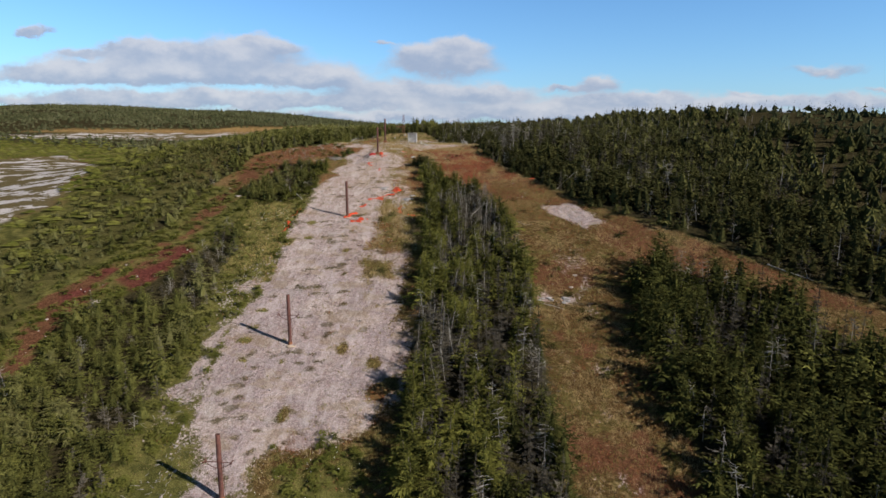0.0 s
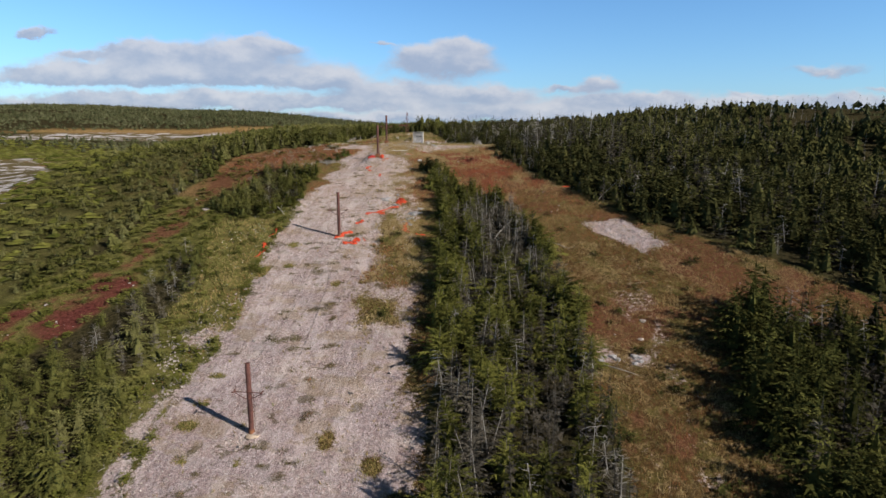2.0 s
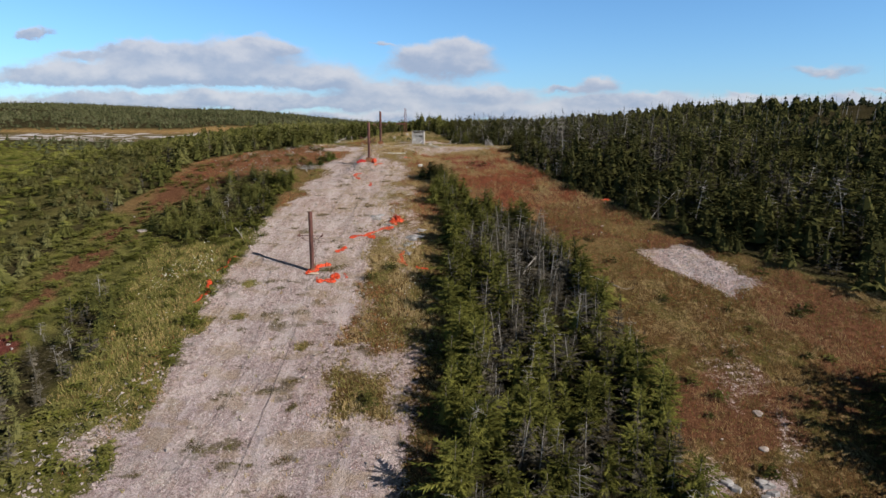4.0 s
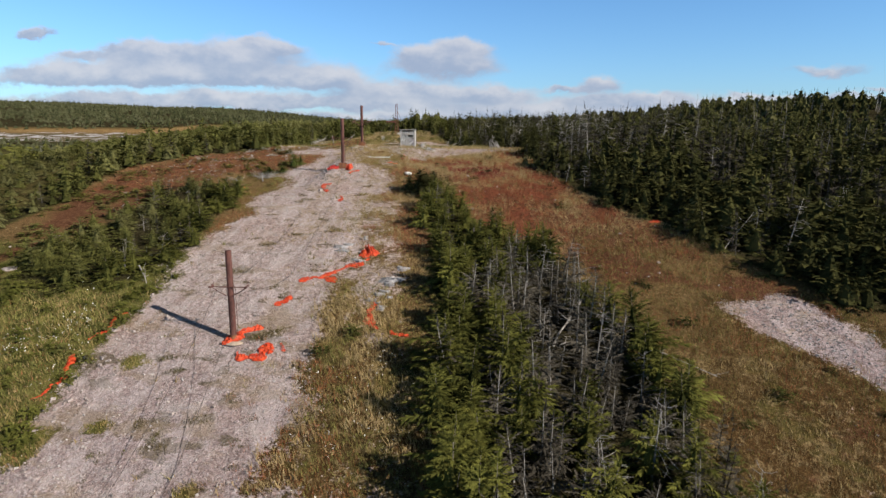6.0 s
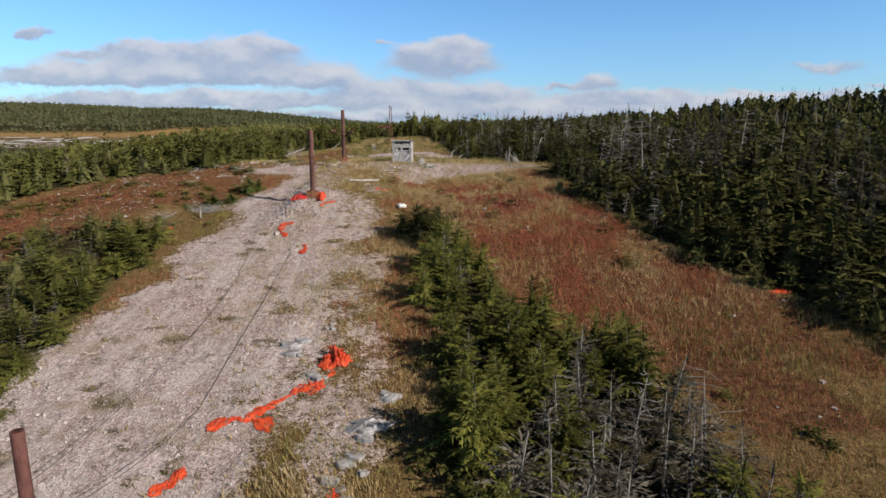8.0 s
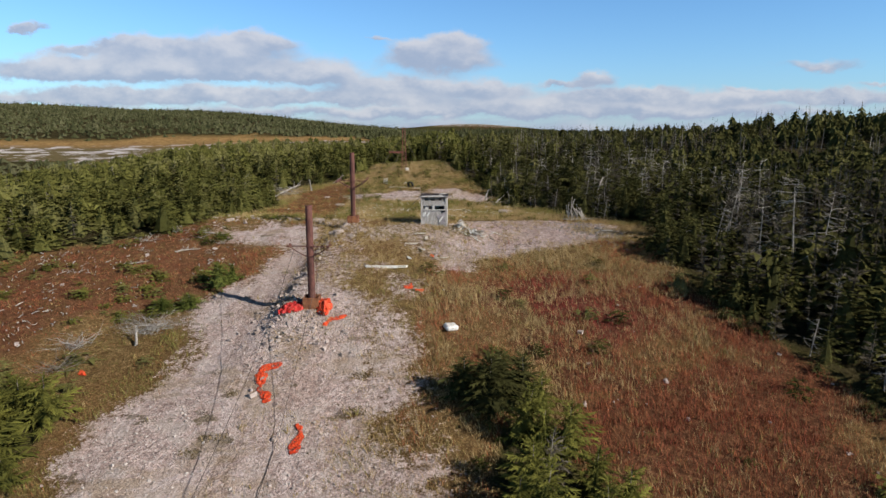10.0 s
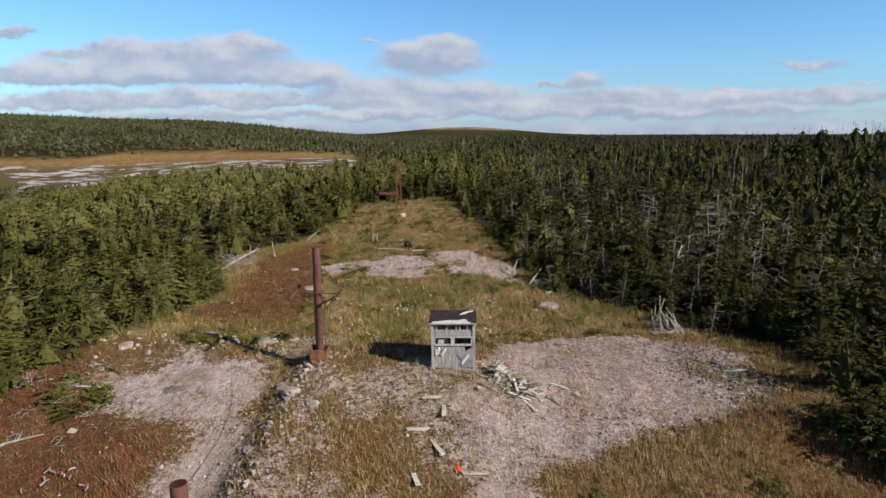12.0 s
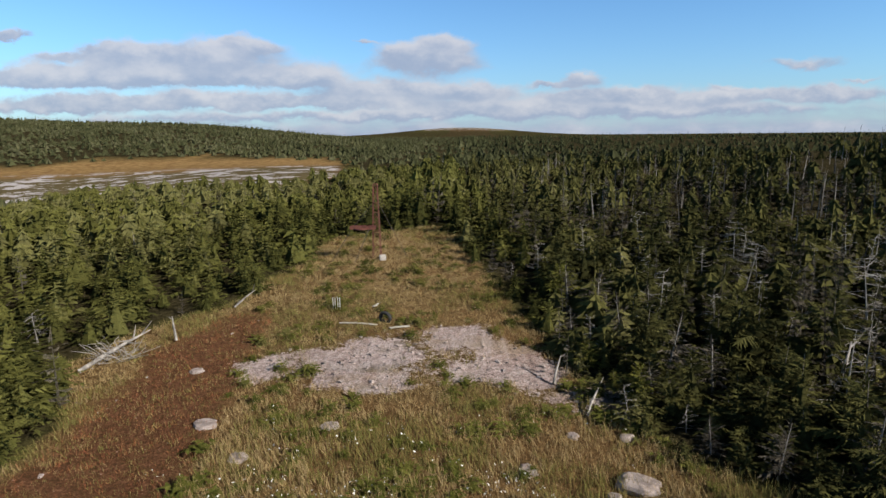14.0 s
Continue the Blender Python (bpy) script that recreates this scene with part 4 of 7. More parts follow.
def build_trees():
    rng = np.random.default_rng(5)
    sets = []
    for poly, spacing, seed, lo, hi in ((STRIP, 1.3, 1, 1.9, 3.9), (CLUMP, 1.45, 2, 2.8, 5.4), (BAND_LOW, 1.35, 3, 1.1, 2.9), (BAND_HIGH, 1.3, 4, 1.0, 2.2)):
        x, y = scatter(poly, spacing, seed)
        tall = lo + (hi - lo) * rng.beta(1.6, 1.8, len(x))
        if poly is BAND_LOW:
            # only low shrubs between the trees and the red clearing
            tall, keep = tall * (0.42 + 0.58 * sm((-inside(RED_LOW, x, y) - 1.0) / 4)), inside(RED_LOW, x, y) < -0.6
            x, y, tall = x[keep], y[keep], tall[keep]
        sets.append((x, y, tall * (1 - 0.32 * sm((y - 88) / 12) + 0.22 * (1 - sm((y - 48) / 14))) if poly is STRIP else tall))
    for poly, seed in ((FOREST_R, 5), (FOREST_L, 6)):
        x, y = scatter(poly, 1.6, seed, edge=0.2)
        d = near_axis(x, y)
        bare = np.maximum(inside(HEATH, x, y) / 8, inside(MARSH, x, y) / 3)
        thin = np.clip(1.0 - (d - 40) / 150, 0.21, 1) * (1 - np.clip(bare + 0.5, 0, 1)) * (1 + 0 * x)
        thin = np.where((d > 75) & (fbm(x / 30, y / 18, 90, 3) < 0.36), thin * 0.25, thin)
        thin = np.where(y > 450, thin * 0.42, np.where((x > 50) & (y > 235), thin * 0.45, np.where((y > 285) & (x < -30), thin * 2.6, thin)))
        keep = (rng.random(len(x)) < thin) & (y > 14 + 24 * fbm(x / 9, y / 9, 99, 2)) & (np.abs(x + 6) < 34 + 0.82 * np.maximum(y, 0))
        x, y = x[keep], y[keep]
        keep = inside(RED_LOW, x - 0.3, y + 0.8) < -0.7
        x, y = x[keep], y[keep]
        left = x < -20
        dwarf = (x < -43.5) & (y < 140) & (x < -40 - 0.25 * np.maximum(0, y - 90))
        if dwarf.any():
            spread("dwarf_spruces", x[dwarf], y[dwarf], (0.35 + 0.65 * sm((-inside(RED_LOW, x[dwarf], y[dwarf]) - 0.5) / 5)) * (0.5 + 0.75 * rng.beta(2, 2, dwarf.sum()) * (0.5 + fbm(x[dwarf] / 9, y[dwarf] / 9, 92, 2)) * (1 + 0.9 * (1 - sm((y[dwarf] - 66) / 14)))), DWARF_CROWNS, SPRUCE_FAR,
                   "dwarf wind-pruned spruces on the open slope", "forest", 36, 1.5, 0.32)
            x, y, left = x[~dwarf], y[~dwarf], left[~dwarf]
        low = np.where(left & (y < 150), 0.45 + 0.35 * sm((y - 70) / 60), np.where(left, 0.70, 1.05))
        sets.append((x, y, (1.5 + 3.2 * rng.beta(1.6, 2.2, len(x))) * low * (0.8 + 0.4 * fbm(x / 11, y / 11, 91, 2))))
    # the wood's edge is low and stands in the shade of taller trees behind
    x, y, h = sets[4]
    deep = inside(FOREST_R, x, y)
    tall = sm((y - 118) / 10) * (1 - sm((y - 165) / 12))
    sets[4] = (x, y, h * (1 + tall * (0.36 * sm((deep - 1.2) / 2) - 0.18) * (1 - sm((deep - 16) / 10))) * np.where(y < 175, 0.80 + 0.34 * sm((deep - 1.5) / 4) - 0.24 * sm((deep - 14) / 14), 1.0))
    x, y, h = sets[4]
    sets[4] = (x, y, h * (1 - 0.24 * sm((y - 136) / 8) * (1 - sm((y - 230) / 30)) * (1 - sm((x - 35) / 15))))
    x, y, h = (np.concatenate([s[i] for s in sets]) for i in range(3))
    d = near_axis(x, y)
    # dead trees stand in groups, most of them in the strip and the wood beside it
    dead = 0.6 * fbm(x / 7, y / 7, 95, 3) + 0.4 * fbm(x / 1.9, y / 1.9, 96, 2) + 0.075 * (x > -12) - 0.05 * (x < -20) - 0.07 * ((x < -2) & (x > -12) & (y > 60)) + rng.normal(0, 0.09, len(x))
    dead = dead + 0.035 * ((x > 6) & (y > 98) & (y < 134))
    dead = dead + 0.085 * ((x > -6) & (y > 122)) + 0.066 * ((x > -9) & (x < 9) & (y < 92))
    dead = dead + 0.10 * (inside(BAND_LOW, x, y) > -1)
    for px, py, r, w in DEAD_SPOTS:
        dead = dead + w * np.exp(-((x - px) / r) ** 2 - ((y - py) / r) ** 2)
    # the strip's west edge is green and closed
    west = inside(STRIP, x, y)
    dead = dead - 0.16 * ((west > -1) & (west < 1.8) & (x < 0.5))
    bleached = rng.random(len(x))
    snag = ((dead > 0.645) & (bleached < np.where((x > -8) & (y > 140), 0.26, 0.12))) | ((dead > 0.46) & (bleached < 0.05) & (x > -12))
    grey = (dead > 0.645) & ~snag
    live = ~(grey | snag)
    h = np.where(snag & (x > -8) & (y > 140), h * 1.12, h)
    order = np.argsort(d + 0.25 * np.abs(y - 90) - 14 * ((x > -8) & (x < 12) & (y > 140) & (y < 160)))
    for kind, mask, count, mat, label in (
            ("live", live, 300, SPRUCE, "small dark green spruce on the hillside"),
            ("grey", grey, 130, GREY, "dying grey spruce with thin twigs"),
            ("snag", snag, 150, SILVER, "bare dead spruce with silver-grey branches")):
        models = [make_tree(kind, i) for i in range(7 if kind == "live" else 4)]
        first = order[mask[order]][:count]
        # spruces on the wood's shaded side take the darkened needles
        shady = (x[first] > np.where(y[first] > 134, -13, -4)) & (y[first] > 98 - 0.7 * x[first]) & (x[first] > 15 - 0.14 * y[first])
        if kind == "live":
            dark = [make_tree(kind, i, SHADED_DARK_SPRUCE) for i in range(7)]
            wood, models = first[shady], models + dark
            plant(dark, x[wood], y[wood], h[wood], "olive spruce at the edge of the wood, needles darkened as in shade", "spruces beside the ride", 38, 4.0)
            first_out = first[~shady]
        else:
            first_out = first
        plant(models[:7], x[first_out], y[first_out], h[first_out], label, "spruces beside the ride", 31, 4.0 if kind == "live" else 5.5)
        for m in models:
            for o in list(m.children) + [m]:
                bpy.data.objects.remove(o)
        rest = mask.copy()
        rest[first] = False
        if kind == "live":
            near_right = (x > 0) & (y < 150) & (d < 56)
            close = (d < 19) | ((np.maximum.reduce([inside(p, x, y) for p in (CLUMP, BAND_LOW, BAND_HIGH)]) > -2) & (x < 30))
            side, mid, far = rest & close, rest & ~close & ((d < 35) | near_right), rest & (d >= 90)
            outer = rest & ~close & (d >= 35) & (d < 90) & ~near_right
            # the same split for the joined trees: darkened needles where shade falls
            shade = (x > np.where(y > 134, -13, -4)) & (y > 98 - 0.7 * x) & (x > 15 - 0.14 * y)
            for mask_, mat_ in ((~shade, SPRUCE_FAR), (shade, SHADED_DARK_FAR)):
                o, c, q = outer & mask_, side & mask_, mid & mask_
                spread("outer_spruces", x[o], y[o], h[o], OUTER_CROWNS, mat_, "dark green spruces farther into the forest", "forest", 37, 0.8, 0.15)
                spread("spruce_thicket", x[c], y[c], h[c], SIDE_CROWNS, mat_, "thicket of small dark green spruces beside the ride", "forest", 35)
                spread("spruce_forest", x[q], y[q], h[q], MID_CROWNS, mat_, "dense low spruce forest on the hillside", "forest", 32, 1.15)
            ux, uy, _ = strewn(-8, 56, 96, 170, 0.40, 39)
            ud = inside(FOREST_R, ux, uy)
            ux, uy, ud = ux[ud > -0.6], uy[ud > -0.6], ud[ud > -0.6]
            small = (0.7 + 1.5 * rng.random(len(ux))) * (0.6 + 0.6 * sm(ud / 4))
            front = (ud < 7) & (uy < 152)
            spread("understory", ux[front], uy[front], small[front], MID_CROWNS, SHADED_DARK_FAR, "low young spruces along the edge of the wood", "forest", 41, 1.15, 0.2)
            spread("understory", ux[~front], uy[~front], small[~front], OUTER_CROWNS, SHADED_DARK_FAR, "low young spruces filling the gaps in the wood", "forest", 40, 1.25, 0.2)
            spread("distant_forest", x[far], y[far], h[far] * 0.95, FAR_CROWNS, DISTANT, "distant dark spruce forest on the plateau", "forest", 33, 0.8, 0.1)
        else:
            near = rest & (d < (90 if kind == "snag" else 64))
            spread("dead_wood_stand" if kind == "snag" else "dying_spruces", x[near], y[near], h[near] * 1.05, MID_SNAG if kind == "snag" else MID_GREY,
                   SILVER_FAR if kind == "snag" else GREY_FAR, "grey dead spruces among the forest", "forest", 34)


build_trees()


# ---- ground cover ----
def ramp(k, f, stops):
    n = k.add("ShaderNodeValToRGB")
    k.put(n.inputs[0], f)
    e = n.color_ramp.elements
    while len(e) < len(stops):
        e.new(0.5)
    for el, (pos, col) in zip(e, stops):
        el.position, el.color = pos, (*col, 1)
    return n.outputs[0]


def blades(k, p):
    """Straw, green and red heath plants; tint picks which."""
    c = ramp(k, k.attr("tint"), [(0.0, (0.47, 0.355, 0.185)), (0.25, (0.35, 0.245, 0.105)), (0.42, (0.215, 0.215, 0.060)), (0.5, (0.125, 0.098, 0.044)), (0.6, (0.38, 0.150, 0.066)), (0.8, (0.31, 0.098, 0.056)), (1.0, (0.29, 0.055, 0.046))])
    isl = k.add("ShaderNodeNewGeometry").outputs["Random Per Island"]
    c = k.mix(k.math("MULTIPLY", isl, 0.42), c, k.mix(1.0, c, (0.45, 0.43, 0.43), "MULTIPLY"))
    k.put(p.inputs["Base Color"], c)
    dull(p, 0.9, 0.05)


GRASS = material("heath plants", blades)
WEED = material("brown weeds", plain((0.055, 0.044, 0.024), (0.15, 0.118, 0.058), 3.0, 0.95, spec=0.05))
PETAL = material("white flowers", plain((0.62, 0.60, 0.52), (0.80, 0.79, 0.74), 9, 0.8))
SHRUB = material("low shrub leaves", needles((0.045, 0.054, 0.012), (0.165, 0.160, 0.040), False, 0.4, 0.38))
STONE = material("broken pale rock", plain((0.25, 0.205, 0.185), (0.46, 0.39, 0.36), 2.2, 0.95, bump=0.6))
VERGE_STONE = material("pale verge rock", plain((0.33, 0.285, 0.26), (0.58, 0.52, 0.49), 2.2, 0.95, bump=0.6))
GREY_STONE = material("grey broken rock", plain((0.20, 0.19, 0.19), (0.40, 0.38, 0.38), 2.2, 0.95, bump=0.6))
DARK_STONE = material("broken grey rock", plain((0.13, 0.12, 0.115), (0.29, 0.27, 0.26), 2.2, 0.9, bump=0.6))


def tufts(name, x, y, h, hue, count, label, seed, thick=0.05, reach=0.16, mat=GRASS):
    """One object of many plants: blades that fan out of each root."""
    rng = np.random.default_rng(seed)
    n = len(x)
    z = ground(x, y) - 0.03
    bx = x[:, None] + rng.normal(0, reach * 0.5, (n, count))
    by = y[:, None] + rng.normal(0, reach * 0.5, (n, count))
    a = rng.uniform(0, 6.28, (n, count))
    L = h[:, None] * rng.uniform(0.55, 1.2, (n, count))
    tx, ty = bx + rng.normal(0, 0.3, (n, count)) * L - 0.12 * L, by + rng.normal(0, 0.3, (n, count)) * L
    wx, wy = np.cos(a) * thick * 0.5, np.sin(a) * thick * 0.5
    zz = np.repeat(z[:, None], count, 1)
    V = np.stack([np.stack([bx - wx, by - wy, zz], 2), np.stack([bx + wx, by + wy, zz], 2), np.stack([tx, ty, zz + L], 2)], 2).reshape(-1, 3)
    F = np.arange(len(V)).reshape(-1, 3)
    T = np.repeat(np.clip(hue[:, None] + rng.normal(0, 0.06, (n, count)), 0, 1).ravel(), 3)
    return tagged(new(name, mesh_from(name, V, F, mat, False, tint=T)), label, "vegetation", kind="stuff")


def build_cover():
    for name, label, box_, per, hi in (("heath_grass", "dry golden grass and red heath plants", (-32, 46, 38, 108), 29.0, 0.30),
                                       ("plateau_grass", "tall dry grass and red heath on the hilltop", (-48, 8, 108, 180), 25.0, 0.33)):
        x, y, rng = strewn(*box_, per, 71)
        g, r, s, w = surface(x, y)
        keep = (rng.random(len(x)) < np.clip(np.maximum(s, r) * 1.2 + 0.25, 0, 1) * (1 - g) ** 2 * np.where((r > 0.4) & (y > 134) & (x < -18), 0.75, 1) * np.where((x < -25) & (y < 134), 0.6, 1)) & (w < 0.4)
        x, y, r, s = x[keep], y[keep], r[keep], s[keep]
        rng = np.random.default_rng(72)
        n1, n2 = fbm(x / 3.2, y / 3.2, 81, 3), fbm(x / 7, y / 7, 82, 3)
        crimson = (0.12 + 0.88 * sm((fbm(x / 2.4, y / 2.4, 83, 3) - 0.43) / 0.14)) * np.clip(2.6 * np.exp(-((x + 5.0) / 7.2) ** 2 - ((y - 118.4) / 4.6) ** 2) - 0.3, 0, 1)
        hue = 0.05 + 0.22 * (1 - sm((y - 84) / 14)) + 0.16 * (1 - sm((y - 84) / 14)) * sm((fbm(x / 4, y / 4, 84, 3) - 0.45) / 0.15) + (0.22 + 0.12 * (y > 134)) * sm((n1 - 0.42) / 0.2) + r * sm((n2 - 0.42) / 0.16) * (0.36 + 0.16 * sm((y - 84) / 14)) * rng.uniform(0.1, 1.2, len(x)) + 0.13 * ((y > 135) & (x > -21)) + crimson * 0.6 - 0.16 * ((y > 134) & (r < 0.3) & (n1 < 0.52)) + 0.14 * (y > 150)
        far_red = r * ((y > 134) & (x < -18))
        hue = np.where(rng.random(len(x)) < 0.24 - 0.10 * crimson - 0.16 * (y < 92), 0.08, hue)
        hue = np.where(far_red > 0.4, rng.uniform(0.15, 0.72, len(x)), hue)
        dusky = rng.random(len(x))
        hue = np.where((y < 97) & (x > 4) & (dusky < 0.36), 0.50 + 0.05 * (dusky - 0.25), hue)
        fiery = (y > 96) & (y < 128) & (x > -12.5) & (crimson < 0.45)
        streaks = np.clip(dusky + 2.2 * (fbm(x / 2.4, y / 3.6, 188, 3) - 0.5) - 0.5 * sm((y - 120.5) / 3.5), 0, 1)
        hue = np.where(fiery, np.where(streaks < 0.44, 0.05 + 0.40 * streaks * dusky, np.where(streaks < 0.52, 0.38, 0.57 + 0.44 * (streaks - 0.5))), hue)
        other = rng.random(len(x))
        hue = np.where((x > 4) & (y < 101) & (other < np.where(y > 84, 0.52, np.where(y > 74, 0.38, 0.16))), 0.49 + 0.04 * dusky, hue)
        hue = np.where((x > 4) & (y < 101) & (other > 0.80), 0.38 + 0.05 * dusky, hue)
        meadow = (y > 134) & (r < 0.3)
        hue = np.where(meadow, np.where(n1 + 0.3 * (dusky - 0.5) > 0.56, 0.34 + 0.08 * dusky, 0.20 * dusky), hue)
        hue = np.where((x < -22.6) & (y > 97) & (y < 133) & (dusky < 0.75), 0.46 + 0.55 * dusky, hue)
        hue = np.where((crimson >= 0.45) & (other < 0.22), 0.5 * other, hue)
        bright = (x > 6) & (y < 84) & (fbm(x / 1.6, y / 2.2, 189, 4) > 0.53)
        hue = np.where(bright, 0.24 * dusky, hue)
        hue = np.where((x > -28.5) & (x < -22) & (y > 104) & (y < 118.5), 0.38 + 0.13 * dusky, hue)
        tufts(name, x, y, hi * (1 + 0.35 * fiery) * (0.5 + 0.9 * n1) * rng.uniform(0.6, 1.2, len(x)) * np.where((x < -25) & (y < 134), 0.55, 1) * np.where(far_red > 0.4, 0.6, 1) * (1 + 0.55 * np.exp(-((y - 141) / 6) ** 2) * (x > -22)), hue, 7 if y[0] > 108 else 5, label, 73, 0.018 if y[0] > 108 else 0.022, 0.22)
    # sparse weeds on the gravel
    x, y, rng = strewn(-27, -5, 38, 132, 1.6, 74)
    g, r, s, w = surface(x, y)
    keep = (w < 0.3) & (rng.random(len(x)) < 0.08 + 0.9 * sm((fbm(x / 2, y / 3, 85, 3) - 0.5) / 0.14) * sm((x + 19) / 8))
    x, y = x[keep], y[keep]
    tufts("verge_weeds", x, y, 0.16 + 0.2 * rng.random(len(x)), 0.1 + 0.35 * rng.random(len(x)), 5, "straw-coloured weeds on the gravel track", 75)
    x, y, rng = strewn(-19, 1, 97, 136, 20, 185)
    g, r, s, w = surface(x, y)
    patchy, saddle = fbm(x / 2, y / 2, 186, 3), np.maximum(sm((y - 116) / 4) * sm((x + 18.6) / 1.6) * (1 - sm((y - 133) / 2)), sm((x + 15.2) / 1.5)) * (x < -10)
    keep = (w < 0.3) & (g > 0.12) & (rng.random(len(x)) < 0.9 * np.maximum(sm((patchy - 0.48) / 0.10), saddle * (0.35 + 0.65 * sm((patchy - 0.36) / 0.14))))
    patchy, saddle = patchy[keep], saddle[keep]
    tufts("dry_weeds", x[keep], y[keep], (0.08 + 0.17 * rng.random(keep.sum())) * (1 + 0.6 * saddle), 0.02 + 0.24 * rng.random(keep.sum()) + 0.16 * saddle * (patchy > 0.47), 5, "dry straw weeds on the gravel by the shack", 187, 0.016, 0.3)
    # flat brown clumps on the track
    X, Y = [], []
    rng = np.random.default_rng(183)
    for px, py, a, b in CLUMPS:
        n = int(14 + 260 * a * b)
        X.append(px + rng.normal(0, a * 0.6, n)), Y.append(py + rng.normal(0, b * 0.6, n))
    x, y = np.concatenate(X), np.concatenate(Y)
    tufts("weed_clumps", x, y, 0.05 + 0.11 * rng.random(len(x)), np.clip(rng.normal(0.46, 0.10, len(x)), 0.2, 0.66), 3, "flat brown weeds growing on the gravel track", 184, 0.035, mat=WEED)
    x, y, rng = strewn(-33, -20, 66, 90, 40, 64)
    g, r, s, w = surface(x, y)
    keep = (inside(VERGE, x, y) > rng.normal(-0.2, 1.0, len(x))) & (g < 0.5) & (w < 0.5)
    x, y = x[keep], y[keep]
    hue = 0.36 + 0.08 * sm((fbm(x / 2.5, y / 2.5, 63, 3) - 0.4) / 0.2) - 0.2 * (rng.random(len(x)) < 0.18)
    tufts("verge_grass", x, y, 0.14 + 0.22 * rng.random(len(x)), hue, 4, "yellow-green low grass on the verge of the track", 65)
    x, y, rng = strewn(-14, -3, 66, 92, 26, 57)
    g, r, s, w = surface(x, y)
    keep = (np.maximum(inside(ROADSIDE, x, y), inside(WEEDS, x, y)) > rng.normal(0, 0.7, len(x))) & (w < 0.5) & (g < 0.7)
    x, y = x[keep], y[keep]
    n1 = sm((fbm(x / 2.2, y / 2.2, 58, 3) - 0.42) / 0.16)
    tufts("roadside_grass", x, y, (0.30 + 0.22 * (1 - n1)) * (0.5 + 0.6 * rng.random(len(x))), 0.04 + 0.34 * n1 + 0.05 * rng.random(len(x)), 4, "tall straw and green grass beside the track", 59, 0.035)
    # green mats on the track
    for i, (px, py, a, b) in enumerate(MATS):
        x, y, rng = strewn(px - 1.3 * a, px + 1.3 * a, py - 1.3 * b, py + 1.3 * b, 45, 900 + i)
        keep = ((x - px) / a) ** 2 + ((y - py) / b) ** 2 < rng.uniform(0.2, 1.3, len(x))
        x, y = x[keep], y[keep]
        tufts("grass_mat", x, y, 0.10 + 0.2 * rng.random(len(x)), 0.2 + 0.2 * rng.random(len(x)), 4, "mat of olive grass growing on the gravel track", 930 + i, 0.035)
    # low green shrubs on the verge and the heath
    low = [crown(700 + i, 4, 6, 2, 0.46, 0.12, 0.75, 0.5, 0.0, 0.35) for i in range(4)]
    x, y, rng = strewn(-46, -22, 36, 96, 1.3, 76)
    g, r, s, w = surface(x, y)
    keep = (g < 0.45) & (w < 0.7) & (rng.random(len(x)) < 1 - 0.8 * r) & ((inside(RED_LOW, x, y) < 0.3) | (rng.random(len(x)) < 0.3)) & ((inside(VERGE, x, y) < -0.3) | (rng.random(len(x)) < 0.25))
    spread("verge_shrubs", x[keep], y[keep], 0.25 + 0.4 * rng.random(keep.sum()), low, SHRUB, "low yellow-green shrubs beside the gravel track", "shrub", 77)
    x, y, rng = strewn(-14, -4, 33, 45, 2.6, 47)
    keep = rng.random(len(x)) < np.exp(-((x + 9.8) / 3.2) ** 2 - ((y - 39.5) / 2.6) ** 2)
    spread("track_shrubs", x[keep], y[keep], 0.25 + 0.35 * rng.random(keep.sum()), low, SHRUB, "bright green shrubs in tall grass on the track", "shrub", 50)
    x, y, rng = strewn(-47, -25, 46, 133, 0.9, 44)
    g, r, s, w = surface(x, y)
    keep = (r > 0.2) & (w < 0.5) & (inside(RED_LOW, x, y) < 0) & (fbm(x / 3.5, y / 3.5, 45, 3) > 0.50)
    spread("red_heath_shrubs", x[keep], y[keep], 0.18 + 0.35 * rng.random(keep.sum()), low, SHRUB, "low olive shrubs scattered in the red heath", "shrub", 46)
    x, y, rng = strewn(-240, -46, 60, 240, 0.16, 78)
    keep = (inside(HEATH, x, y) > -12) & (inside(BARREN, x, y) < 2) & (x > -60 - 0.9 * y)
    heath = [spire(720 + i, 2, 5, 1.2) for i in range(4)]
    spread("heath_shrubs", x[keep], y[keep], 0.3 + 0.5 * rng.random(keep.sum()), heath, SHRUB, "low green shrub heath on the open slope", "shrub", 79)
    x, y, rng = strewn(-30, 34, 40, 135, 0.05, 86)
    g, r, s, w = surface(x, y)
    keep = (g < 0.3) & (w < 0.3) & (s > 0.4)
    spread("heath_bushes", x[keep], y[keep], 0.3 + 0.4 * rng.random(keep.sum()), low, SPRUCE_FAR, "small green bushes scattered in the heath", "shrub", 87)
    x, y, rng = strewn(-27, -3, 134, 178, 1.1, 66)
    g, r, s, w = surface(x, y)
    keep = (g < 0.4) & (w < 0.4) & (r < 0.5) & (fbm(x / 3, y / 3, 67, 3) > 0.46)
    spread("hilltop_shrubs", x[keep], y[keep], 0.16 + 0.28 * rng.random(keep.sum()), low, SHRUB, "low olive green shrubs among the dry grass", "shrub", 68)
    # white flower heads
    x, y, rng = strewn(-30, 0, 36, 148, 16, 88)
    g, r, s, w = surface(x, y)
